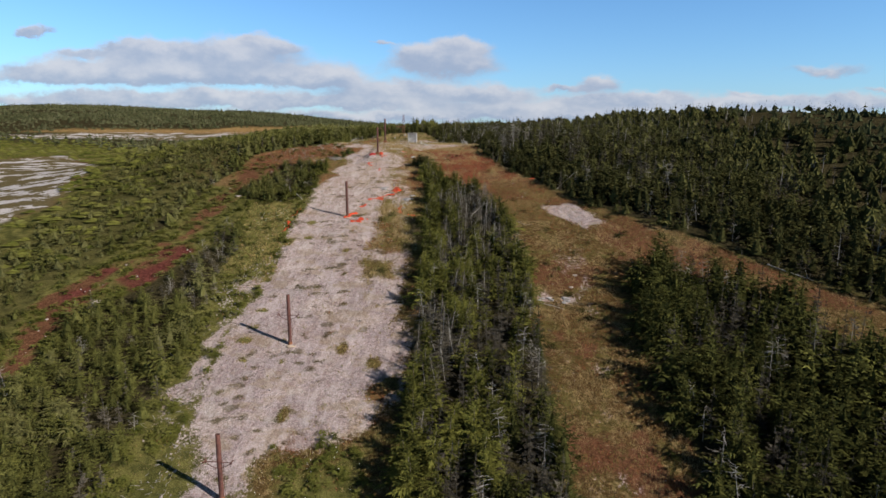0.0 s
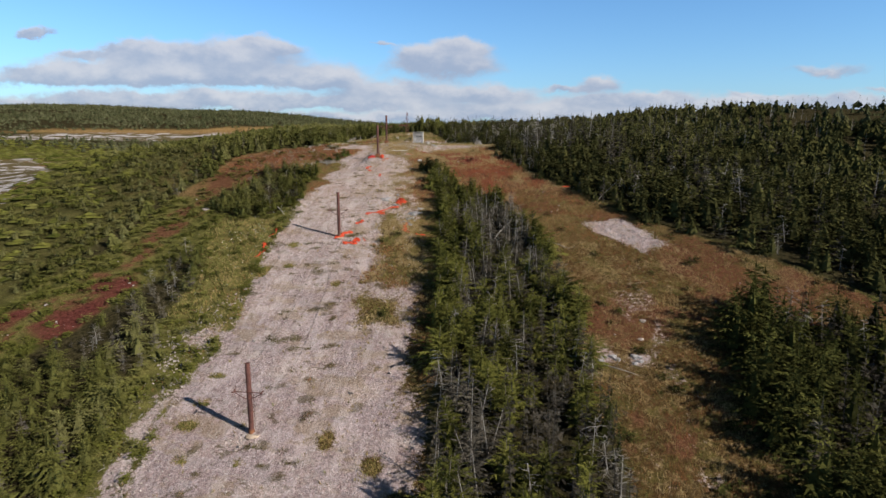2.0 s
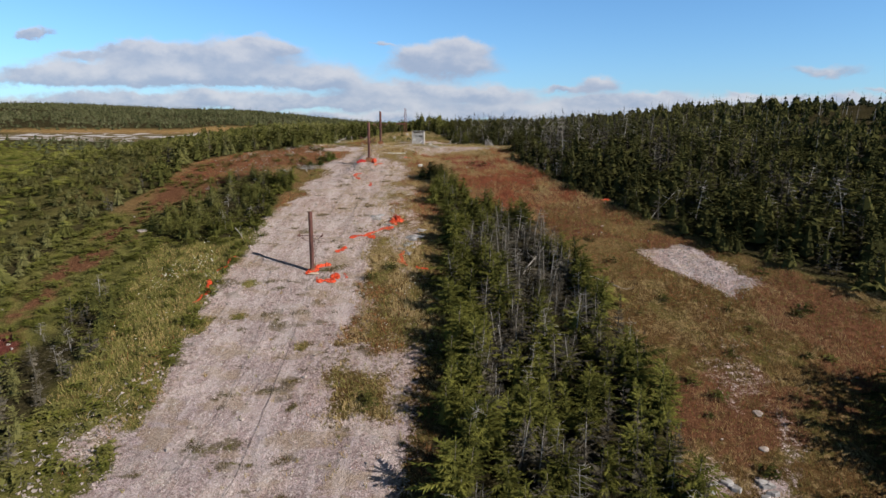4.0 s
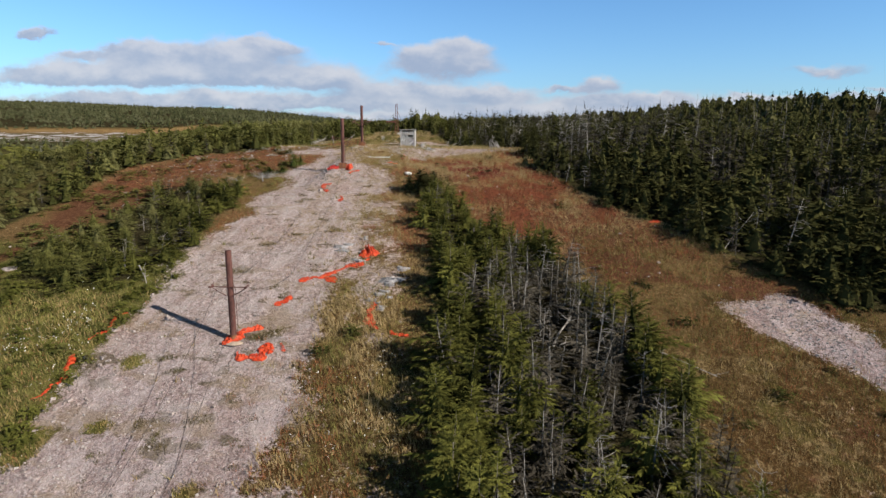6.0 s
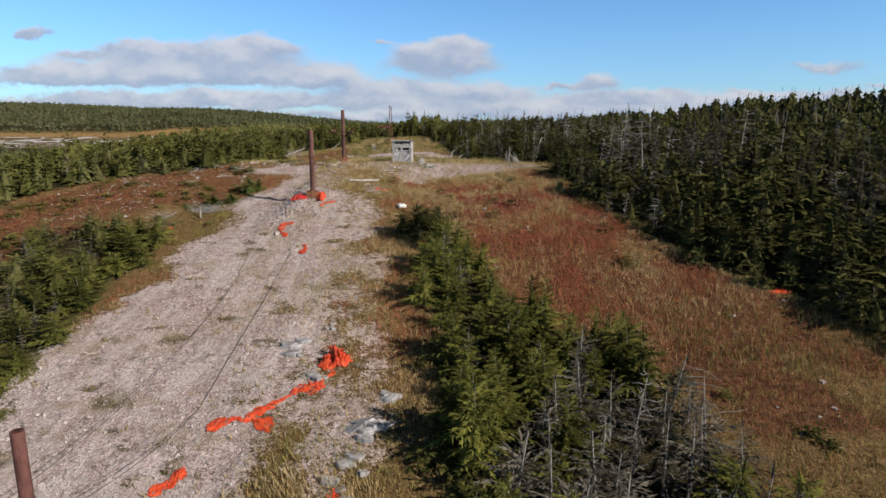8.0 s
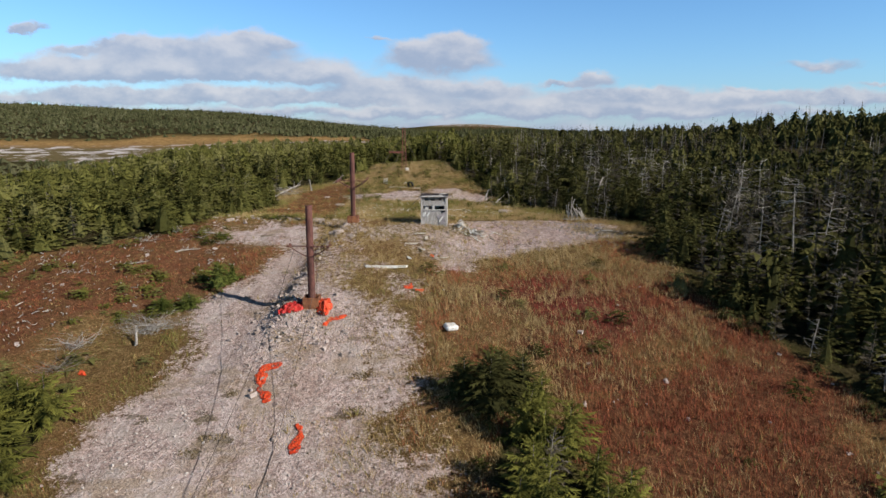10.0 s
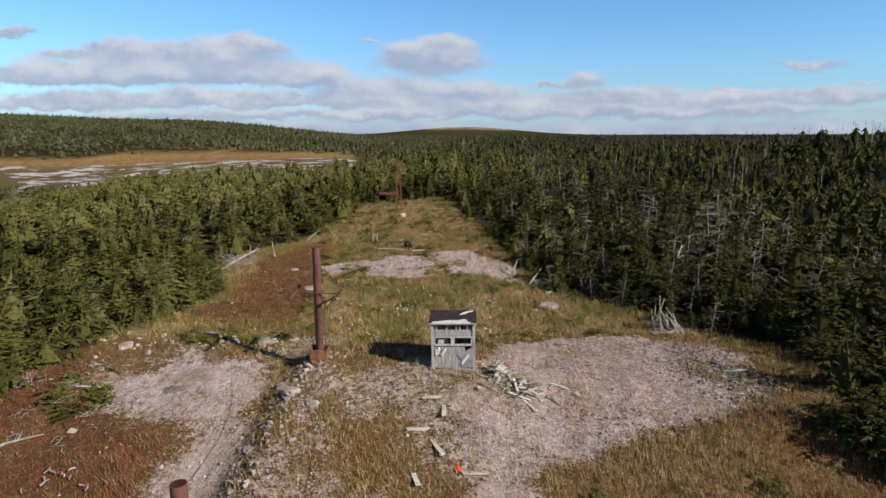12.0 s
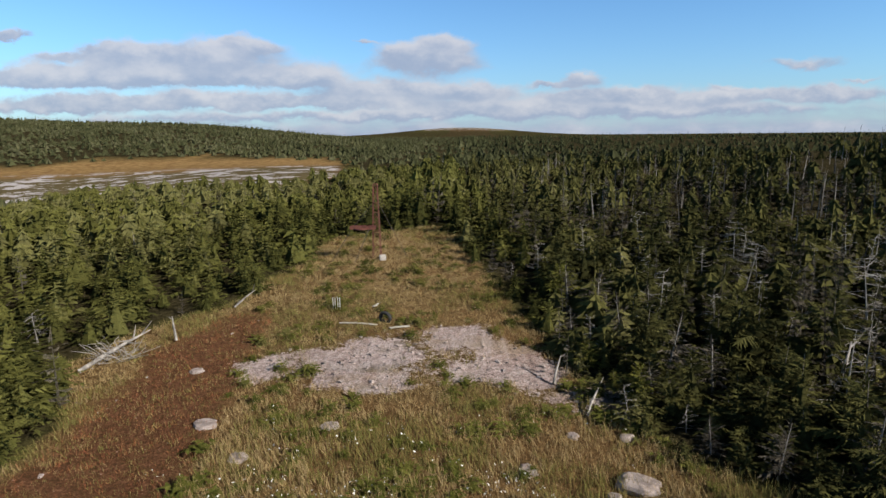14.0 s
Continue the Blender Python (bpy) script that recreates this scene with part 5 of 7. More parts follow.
    spots = np.maximum.reduce([1.3 * np.exp(-((x + 14) / 6) ** 2 - ((y - 140) / 4.5) ** 2), 0.7 * np.exp(-((x + 9) / 3) ** 2 - ((y - 78) / 5) ** 2), 1.0 * np.exp(-((x + 27.5) / 3) ** 2 - ((y - 84) / 4) ** 2), np.exp(-((x + 12) / 4) ** 2 - ((y - 40) / 4) ** 2) * 0.8,
                               np.exp(-((x + 27) / 2.5) ** 2 - ((y - 80) / 8) ** 2) * 0.4, np.exp(-((x + 10) / 3) ** 2 - ((y - 80) / 8) ** 2) * 0.25])
    keep = (rng.random(len(x)) < spots * sm((fbm(x / 1.4, y / 1.4, 89, 3) - 0.50) / 0.10) * 1.0) & (g < 0.6) & (w < 0.4)
    x, y = x[keep], y[keep]
    z = ground(x, y) + rng.uniform(0.2, 0.42, len(x))
    o = rng.uniform(-0.055, 0.055, (len(x), 3, 3)) + np.stack([x, y, z], 1)[:, None, :]
    tagged(new("white_flowers", mesh_from("white_flowers", o.reshape(-1, 3), np.arange(len(x) * 3).reshape(-1, 3), PETAL)), "small white flower heads in the dry grass", "flowers", kind="stuff")


def stones(name, x, y, r, mat, label, seed, sink=0.25):
    """One object of many angular stones."""
    rng = np.random.default_rng(seed)
    cube = np.array([(i, j, k) for i in (-1, 1) for j in (-1, 1) for k in (-1, 1)], float) * 0.62
    quads = [(0, 1, 3, 2), (4, 6, 7, 5), (0, 4, 5, 1), (2, 3, 7, 6), (0, 2, 6, 4), (1, 5, 7, 3)]
    tris = np.array([t for a, b, c, d in quads for t in ((a, b, c), (a, c, d))])
    n = len(x)
    V = cube[None] * rng.uniform(0.45, 1.15, (n, 8, 3)) * rng.uniform(0.6, 1.3, (n, 1, 3)) * np.array((1, 1, 0.7))
    a, b = rng.uniform(0, 6.28, (2, n))
    b = b * 0.08
    ca, sa, cb, sb = np.cos(a)[:, None], np.sin(a)[:, None], np.cos(b)[:, None], np.sin(b)[:, None]
    X, Y, Z = V[..., 0], V[..., 1], V[..., 2]
    Y, Z = Y * cb - Z * sb, Y * sb + Z * cb
    X, Y = X * ca - Y * sa, X * sa + Y * ca
    V = np.stack([X, Y, Z], 2) * r[:, None, None]
    V += np.stack([x, y, ground(x, y) + r * sink], 1)[:, None, :]
    F = (tris[None] + (np.arange(n) * 8)[:, None, None]).reshape(-1, 3)
    return tagged(new(name, mesh_from(name, V.reshape(-1, 3), F, mat)), label, "stones", kind="stuff")


def build_stones():
    x, y, rng = strewn(-31, 2, 34, 137, 6.0, 91)
    g, r, s, w = surface(x, y)
    bank = np.exp(-((x + 19.6) / 1.1) ** 2) * sm((y - 110) / 3) * (1 - sm((y - 130) / 3))
    for px, py in TOWERS:
        bank = np.maximum(bank, np.exp(-((x - px) / 1.6) ** 2 - ((y - py + 0.8) / 1.8) ** 2))
    rough = np.clip(np.exp(-((x + 24) / 2.2) ** 2) * (y < 95) + bank, 0, 1)
    keep = (rng.random(len(x)) < (0.25 + 0.75 * rough) * sm(g * 1.4 + bank)) & (w < 0.5)
    x, y, rough = x[keep], y[keep], rough[keep]
    rr = 0.03 + 0.07 * rng.random(len(x)) ** 2 + rough * 0.13 * rng.random(len(x)) ** 2
    stones("track_stones", x, y, rr, STONE, "loose angular pale stones on the gravel track", 92)
    x, y, rng = strewn(-26, -6, 38, 133, 12.0, 191)
    g, r, s, w = surface(x, y)
    keep = (rng.random(len(x)) < (1 - 0.6 * sm((y - 104) / 6)) * sm((g - 0.3) / 0.5) * (0.25 + 0.75 * sm((fbm(x / 2.2, y / 3.5, 192, 3) - 0.42) / 0.16))) & (w < 0.5)
    stones("pale_pebbles", x[keep], y[keep], 0.025 + 0.06 * rng.random(keep.sum()) ** 2, VERGE_STONE, "small pale pebbles scattered on the gravel track", 193)
    x, y, rng = strewn(-22, -15, 107, 133, 22, 53)
    foot = np.exp(-((x + 17.9) / 1.9) ** 2 - ((y - 114.6) / 2.4) ** 2)
    lip = np.exp(-((x + 19.6 - 0.25 * (fbm(x / 2, y / 2, 54, 2) - 0.5)) / 0.75) ** 2) * sm((y - 112) / 3) * (1 - sm((y - 131) / 2))
    keep = rng.random(len(x)) < np.clip(np.maximum(foot, lip) * 0.9, 0, 1)
    stones("bank_stones", x[keep], y[keep], 0.035 + 0.14 * rng.random(keep.sum()) ** 2.5, STONE, "broken angular pale rock on the bank by the towers", 52)
    x, y, rng = strewn(-31, -20.5, 131.5, 136.5, 9, 49)
    keep = rng.random(len(x)) < np.exp(-((y - 134.0) / 1.1) ** 2) * 0.75
    stones("slab_stones", x[keep], y[keep], 0.05 + 0.19 * rng.random(keep.sum()) ** 2.5, STONE, "pale broken slabs along the end of the track", 48)
    x, y, rng = strewn(-4.5, 2.5, 126.5, 135.5, 60, 93)
    keep = rng.random(len(x)) < np.clip(1.3 * np.exp(-((x + 0.9 + 0.25 * (y - 131)) / 1.5) ** 2 - ((y - 131) / 3.2) ** 2), 0, 0.9)
    stones("dark_rubble", x[keep], y[keep], 0.03 + 0.10 * rng.random(keep.sum()) ** 2.5, DARK_STONE, "heap of dark grey broken rock by the wood", 94)
    x, y, rng = strewn(-46, 40, 40, 160, 0.35, 95)
    g, r, s, w = surface(x, y)
    keep = (w < 0.3) & (np.maximum(r, g) > 0.3) & (rng.random(len(x)) < 0.35)
    stones("heath_stones", x[keep], y[keep], 0.05 + 0.18 * rng.random(keep.sum()) ** 3, STONE, "scattered pale stones among the heath", 96)
    x, y, rng = strewn(11, 21.5, 80.5, 92, 30, 55)
    keep = inside(PATCH, x, y) > rng.normal(0, 0.4, len(x))
    stones("patch_stones", x[keep], y[keep], 0.025 + 0.075 * rng.random(keep.sum()) ** 2, GREY_STONE, "broken grey stones on the gravel patch", 56)
    x, y, rng = strewn(-24, -6, 146, 157, 6, 97)
    g, r, s, w = surface(x, y)
    keep = rng.random(len(x)) < g * 0.8
    stones("hilltop_stones", x[keep], y[keep], 0.03 + 0.13 * rng.random(keep.sum()) ** 2, STONE, "broken pale stones on the hilltop", 98)


def build_verge_litter():
    """Pale stones and bleached sticks along the outer edge of the track."""
    x, y, rng = strewn(-29, -19.5, 36, 72, 16, 141)
    edge = np.interp(y, [36, 43, 55, 62, 66, 72], [-19.6, -21.8, -23.6, -25.0, -25.4, -23.6])
    band = np.exp(-((x - edge) / (0.8 + 1.1 * np.exp(-((y - 64) / 5) ** 2))) ** 2) * sm((fbm(x / 1.8, y / 1.8, 142, 3) - 0.40) / 0.14)
    keep = rng.random(len(x)) < band * 0.8
    stones("verge_stones", x[keep], y[keep], 0.04 + 0.15 * rng.random(keep.sum()) ** 2, STONE, "pale broken stones along the edge of the track", 143)
    x, y, rng = strewn(-28.5, -19.5, 36, 70, 4, 144)
    edge = np.interp(y, [36, 43, 55, 62, 66, 70], [-20.6, -22.8, -24.8, -26.2, -26.4, -25.0])
    keep = rng.random(len(x)) < np.exp(-((x - edge) / 1.5) ** 2) * 0.55
    x, y = x[keep], y[keep]
    items = []
    for px, py in zip(x, y):
        a, L = rng.uniform(0, 6.28), rng.uniform(0.2, 0.65)
        p = np.array(at(px, py, 0.06))
        q = np.array(at(px + L * math.cos(a), py + L * math.sin(a), 0.08 + rng.uniform(0, 0.22)))
        items.append(rod((p, (p + q) / 2 + rng.normal(0, 0.04, 3), q), (0.020, 0.016, 0.006), 4))
    x, y, rng = strewn(-38, -24.5, 112, 134, 1.9, 145)
    keep = (surface(x, y)[1] > 0.25) & (fbm(x / 2.5, y / 2.5, 146, 3) > 0.44)
    for px, py in zip(x[keep], y[keep]):
        a, L, r = rng.uniform(0, 6.28), 0.05 + 0.4 * rng.random() ** 3, rng.uniform(0.014, 0.036)
        p, q = np.array(at(px, py, 0.10)), np.array(at(px + L * math.cos(a), py + L * math.sin(a), 0.12 + rng.uniform(0, 0.1)))
        items.append(rod((p, (p + q) / 2 + rng.normal(0, 0.03, 3), q), (r, r * 0.9, r * 0.5), 5))
    v, f = join(items)
    tagged(new("bleached_sticks", mesh_from("bleached_sticks", v[:, :3], f, SILVER)), "bleached dead sticks strewn along the edge of the track", "dead wood", kind="stuff")


TOWERS = [(-15.8, 36.7), (-16.3, 54.7), (-17.0, 84.4), (-18.05, 116.6), (-19.0, 131.6)]
build_cover()
build_stones()
build_verge_litter()


# ---- shapes for things ----
def cyl(bm, p, q, r0, r1, sides=12, caps=True):
    p, q = Vector(p), Vector(q)
    m = Matrix.Translation((p + q) / 2) @ (q - p).to_track_quat("Z", "Y").to_matrix().to_4x4()
    bmesh.ops.create_cone(bm, cap_ends=caps, segments=sides, radius1=r0, radius2=r1, depth=(q - p).length, matrix=m)
    return bm


def box(bm, x, y, z, sx, sy, sz, turn=(0, 0, 0), bevel=0.0):
    made = bmesh.ops.create_cube(bm, size=1, matrix=pose(x, y, z, *turn) @ Matrix.Diagonal((sx, sy, sz, 1)))
    if bevel:
        edges = list({e for v in made["verts"] for e in v.link_edges})
        bmesh.ops.bevel(bm, geom=edges, offset=bevel, segments=1, affect="EDGES")
    return bm


def plank(length, width, thick, rng, splits=6):
    """A weathered board along x with a slight bow and broken ends."""
    bm = bmesh.new()
    bow = rng.uniform(-0.03, 0.03) * length
    rows = []
    for i in range(splits + 1):
        t = i / splits
        x = (t - 0.5) * length
        w = width * (0.5 + rng.uniform(-0.03, 0.03))
        z = bow * (1 - (2 * t - 1) ** 2)
        e = rng.uniform(-0.5, 0.5) * width * 0.5 if i in (0, splits) else 0
        rows.append([bm.verts.new(p) for p in ((x - e, -w, z), (x + e, w, z), (x + e, w, z + thick), (x - e, -w, z + thick))])
    for a, b in zip(rows, rows[1:]):
        for k in range(4):
            bm.faces.new((a[k], a[(k + 1) % 4], b[(k + 1) % 4], b[k]))
    bm.faces.new(rows[0]), bm.faces.new(rows[-1][::-1])
    bmesh.ops.recalc_face_normals(bm, faces=bm.faces)
    return bm


def single(name, bm, mat, m, label, category, group="", smooth=False):
    """A thing that is one mesh."""
    ob = part(name, bm, mat, None, smooth=smooth)
    ob.matrix_world = m
    return tagged(ob, label, category, group)


def tube_mesh(points, radii, sides=6):
    v, f = rod(points, radii, sides)
    bm = bmesh.new()
    vs = [bm.verts.new(p) for p in v]
    for t in f:
        bm.faces.new([vs[i] for i in t])
    return bm


RUST = material("rusty brown steel", plain((0.066, 0.027, 0.022), (0.150, 0.062, 0.049), 2.0, 0.75, stretch=(1, 1, 0.35)))
ORANGE_RUST = material("orange rusted plate", plain((0.13, 0.048, 0.024), (0.27, 0.115, 0.055), 3.0, 0.85))
CABLE = material("old steel cable", plain((0.045, 0.038, 0.034), (0.10, 0.085, 0.075), 8.0, 0.6, metal=0.5))
BOARD = material("weathered grey boards", plain((0.25, 0.232, 0.22), (0.45, 0.425, 0.40), 2.5, 0.9, stretch=(5, 5, 0.7)))
PALE_WOOD = material("bleached wood", plain((0.40, 0.36, 0.30), (0.66, 0.62, 0.55), 3.0, 0.85, stretch=(0.5, 4, 4)))
TRIM = material("worn pale trim", plain((0.28, 0.265, 0.25), (0.56, 0.545, 0.52), 7.0, 0.85, stretch=(3, 3, 1)))
WHITE_WOOD = material("flaking white paint", plain((0.50, 0.49, 0.46), (0.76, 0.75, 0.73), 5.0, 0.75))
FELT = material("torn dark roof felt", plain((0.020, 0.014, 0.015), (0.050, 0.035, 0.035), 2.5, 0.95))
CHAR = material("dark inside boards", plain((0.05, 0.045, 0.04), (0.10, 0.09, 0.08), 3.0, 0.9))
def mesh_cloth(a, b):
    """Plastic netting: torn and open in places."""
    def build(k, p):
        plain(a, b, 5.0, 0.55, bump=0.8)(k, p)
        co = coords(k)
        k.put(p.inputs["Alpha"], k.step(k.math("ADD", k.noise(co, 4.0, 4, 0.65), k.math("MULTIPLY", k.math("SUBTRACT", k.noise(co, 22.0, 2), 0.5), 0.5)), 0.40, 0.44))
    return build


NET = material("orange plastic netting", mesh_cloth((0.44, 0.036, 0.012), (0.72, 0.095, 0.030)))
RED_NET = material("red plastic netting", mesh_cloth((0.34, 0.015, 0.014), (0.52, 0.035, 0.028)))
RUBBER = material("black rubber", plain((0.018, 0.018, 0.018), (0.05, 0.048, 0.046), 6.0, 0.75))
SANDY = material("sandy concrete", plain((0.36, 0.27, 0.20), (0.56, 0.44, 0.34), 3.0, 0.95, bump=0.6))
CONCRETE = material("weathered concrete", plain((0.34, 0.31, 0.28), (0.54, 0.50, 0.46), 2.5, 0.9))


# ---- lift towers, mast and cables ----
def lift_tower(train=0.4, rollers=2, arm=0.028):
    """A steel tube 5.1 m high with a braced cross arm."""
    t = thing("lift_tower", pose(0, 0, -400), "rusty brown steel tube lift tower with a braced cross arm", "pole", "lift towers")
    bm = cyl(bmesh.new(), (0, 0, -0.4), (0, 0, 5.15), 0.185, 0.172, 20, False)
    cyl(bm, (0, 0, 5.15), (0, 0, 4.7), 0.155, 0.155, 20, False)
    top = [e for e in bm.edges if e.is_boundary and all(v.co.z > 5.1 for v in e.verts)]
    bmesh.ops.bridge_loops(bm, edges=top)
    part("tube", bm, RUST, t, smooth=False)
    part("collar", cyl(bmesh.new(), (0, 0, 3.02), (0, 0, 3.16), 0.205, 0.205, 20), RUST, t)
    part("collar", cyl(bmesh.new(), (0, 0, 2.56), (0, 0, 2.64), 0.205, 0.205, 20), RUST, t)
    part("foot_flange", cyl(bmesh.new(), (0, 0, -0.1), (0, 0, 0.28), 0.24, 0.20, 16), ORANGE_RUST, t, "orange rusted foot flange")
    part("cross_arm", box(bmesh.new(), 0, -0.19, 3.10, 2.1, 0.05, 0.05, bevel=0.008), RUST, t)
    for s in (-1, 1):
        part("brace", tube_mesh([(s * 0.16, -0.19, 2.60), (s * 0.55, -0.19, 2.78), (s * 0.98, -0.19, 3.06)], (arm, arm * 0.9, arm * 0.85)), RUST, t)
        # roller train along the line of the cable
        beam = part("roller_beam", box(bmesh.new(), s * 0.98, -0.19, 3.12, 0.05 + arm * 0.5, train, 0.05 + arm, (7, s * 6, 0), 0.01), RUST, t)
        for j in range(rollers):
            y = -0.19 + (j / (rollers - 1) - 0.5) * train * 0.86
            z = 3.12 + 0.122 * (y + 0.19)
            roller = part("roller", cyl(bmesh.new(), (s * 1.01, y, z + 0.02), (s * 1.09, y, z + 0.02), 0.05, 0.05, 10), RUST, beam)
        part("guard_rod", tube_mesh([(s * 0.98, -0.19 + train * 0.48, 3.22), (s * 1.04, -0.12 + train * 0.5, 3.45)], (0.014, 0.010), 5), RUST, beam)
        part("guard_rod", tube_mesh([(s * 0.98, -0.19 - train * 0.48, 3.02), (s * 1.04, -0.22 - train * 0.5, 2.80)], (0.014, 0.010), 5), RUST, beam)
    part("ladder_rail", tube_mesh([(0.27, 0.05, 0.3), (0.27, 0.05, 3.0)], (0.015, 0.015)), RUST, t)
    for i in range(7):
        part("rung", tube_mesh([(0.18, 0.05, 0.5 + 0.36 * i), (0.28, 0.05, 0.5 + 0.36 * i)], (0.012, 0.012)), RUST, t)
    return t


def build_towers():
    model, last = lift_tower(), lift_tower(1.75, 5, 0.045)
    rng = np.random.default_rng(3)
    plain_label = model["label"]
    for i, (x, y) in enumerate(TOWERS):
        k = copy_thing(last if i == 4 else model, Matrix.Translation(at(x, y)) @ pose(0, 0, 0, rng.uniform(-0.7, 0.7), rng.uniform(-0.5, 0.5), -3 + rng.uniform(-3, 3)))
        if i in (2, 3):
            tagged(k, "rusty steel lift tower with orange netting round its foot")
        if i >= 3:
            bm = bmesh.new()
            for s in (-1, 1):
                box(bm, 0, s * 0.37, 0.18, 0.80, 0.05, 0.62, bevel=0.01)
                box(bm, s * 0.37, 0, 0.18, 0.05, 0.69, 0.62, bevel=0.01)
            single("steel_footing", bm, ORANGE_RUST, Matrix.Translation(at(x, y)) @ pose(0, 0, 0, 0, 0, 4), "orange rusted steel box round a tower foot", "footing", "tower footings")
        else:
            bm = bmesh.new()
            bmesh.ops.create_icosphere(bm, subdivisions=2, radius=0.42)
            for v in bm.verts:
                v.co = Vector((v.co.x * 1.25, v.co.y * 1.1, v.co.z * 0.22)) * (1 + 0.25 * noise.noise(v.co * 3 + Vector((i, 0, 0))))
            single("concrete_footing", bm, SANDY, Matrix.Translation(at(x + 0.15, y - 0.3)), "sandy broken concrete round a tower foot", "footing", "tower footings")
    for o in [*model.children_recursive, *last.children_recursive, model, last]:
        bpy.data.objects.remove(o)
    for (x0, y0), (x1, y1), slack in ((TOWERS[1], TOWERS[2], 3.1), (TOWERS[2], TOWERS[3], 3.4), (TOWERS[3], TOWERS[4], 2.4)):
        for s in (-1, 1):
            a, b = at(x0 + s * 0.99, y0 - 0.3, 3.0), at(x1 + s * 0.99, y1 - 0.3, 3.0)
            pts = []
            for i in range(25):
                t = i / 24
                p = a.lerp(b, t)
                p.x += s * 0.25 * math.sin(5 * t)
                p.z = max(p.z - (slack + 0.5 * s) * 4 * t * (1 - t), float(ground(p.x, p.y)) + 0.06)
                pts.append(p)
            single("haul_cable", tube_mesh(pts, [0.011] * 25, 5), CABLE, Matrix.Identity(4), "slack old steel cable strung between the lift towers", "cable", "lift cables")


RED_STEEL = material("red rusted steel", plain((0.11, 0.043, 0.032), (0.20, 0.072, 0.052), 3.0, 0.8))


def build_mast():
    """A lattice return mast at the end of the clearing."""
    g = at(-19.7, 168.0)
    m = thing("lattice_mast", Matrix.Translation(g), "slender rust-red steel lattice mast on a concrete block", "mast")
    part("base_block", box(bmesh.new(), 0.45, -0.3, 0.02, 0.5, 0.45, 0.6, (0, 0, 12), 0.05), CONCRETE, m, "weathered concrete block")
    H, w = 5.6, (0.30, 0.15)
    foot = [(-1, -1), (1, -1), (1, 1), (-1, 1)]

    def at_h(c, z):
        r = w[0] + (w[1] - w[0]) * z / H
        return (c[0] * r, c[1] * r, z)
    for c in foot:
        part("leg", tube_mesh([at_h(c, -0.2), at_h(c, H)], (0.029, 0.024)), RED_STEEL, m)
    for lv in range(8):
        z0, z1 = H * lv / 8, H * (lv + 1) / 8
        for i in range(4):
            a, b = foot[i], foot[(i + 1) % 4]
            part("brace", tube_mesh([at_h(a, z0), at_h(b, z1)], (0.014, 0.014), 4), RED_STEEL, m)
            part("ring", tube_mesh([at_h(a, z1), at_h(b, z1)], (0.014, 0.014), 4), RED_STEEL, m)
    bm = bmesh.new()
    for s in (-0.25, 0.25):
        box(bm, -1.0, s, 2.35, 1.9, 0.07, 0.24)
    for s in (-1.75, -1.2, -0.7):
        box(bm, s, 0, 2.35, 0.06, 0.5, 0.08)
    part("side_frame", bm, RED_STEEL, m, "rust-red sheave frame")
    part("sheave", cyl(bmesh.new(), (-1.15, 0, 2.22), (-1.15, 0, 2.30), 0.55, 0.55, 24), RED_STEEL, m)
    for p, q in (((-1.8, 0, 2.3), (-3.2, -1.2, 0.0)), ((-0.5, -0.2, 2.3), (-1.4, -1.6, 0.0)), ((0, 0, 4.6), (2.2, 0.6, 0.0)), ((0, 0, 4.4), (-1.7, 0, 2.4))):
        part("stay_wire", tube_mesh([p, q], (0.02, 0.02), 4), CABLE, m)


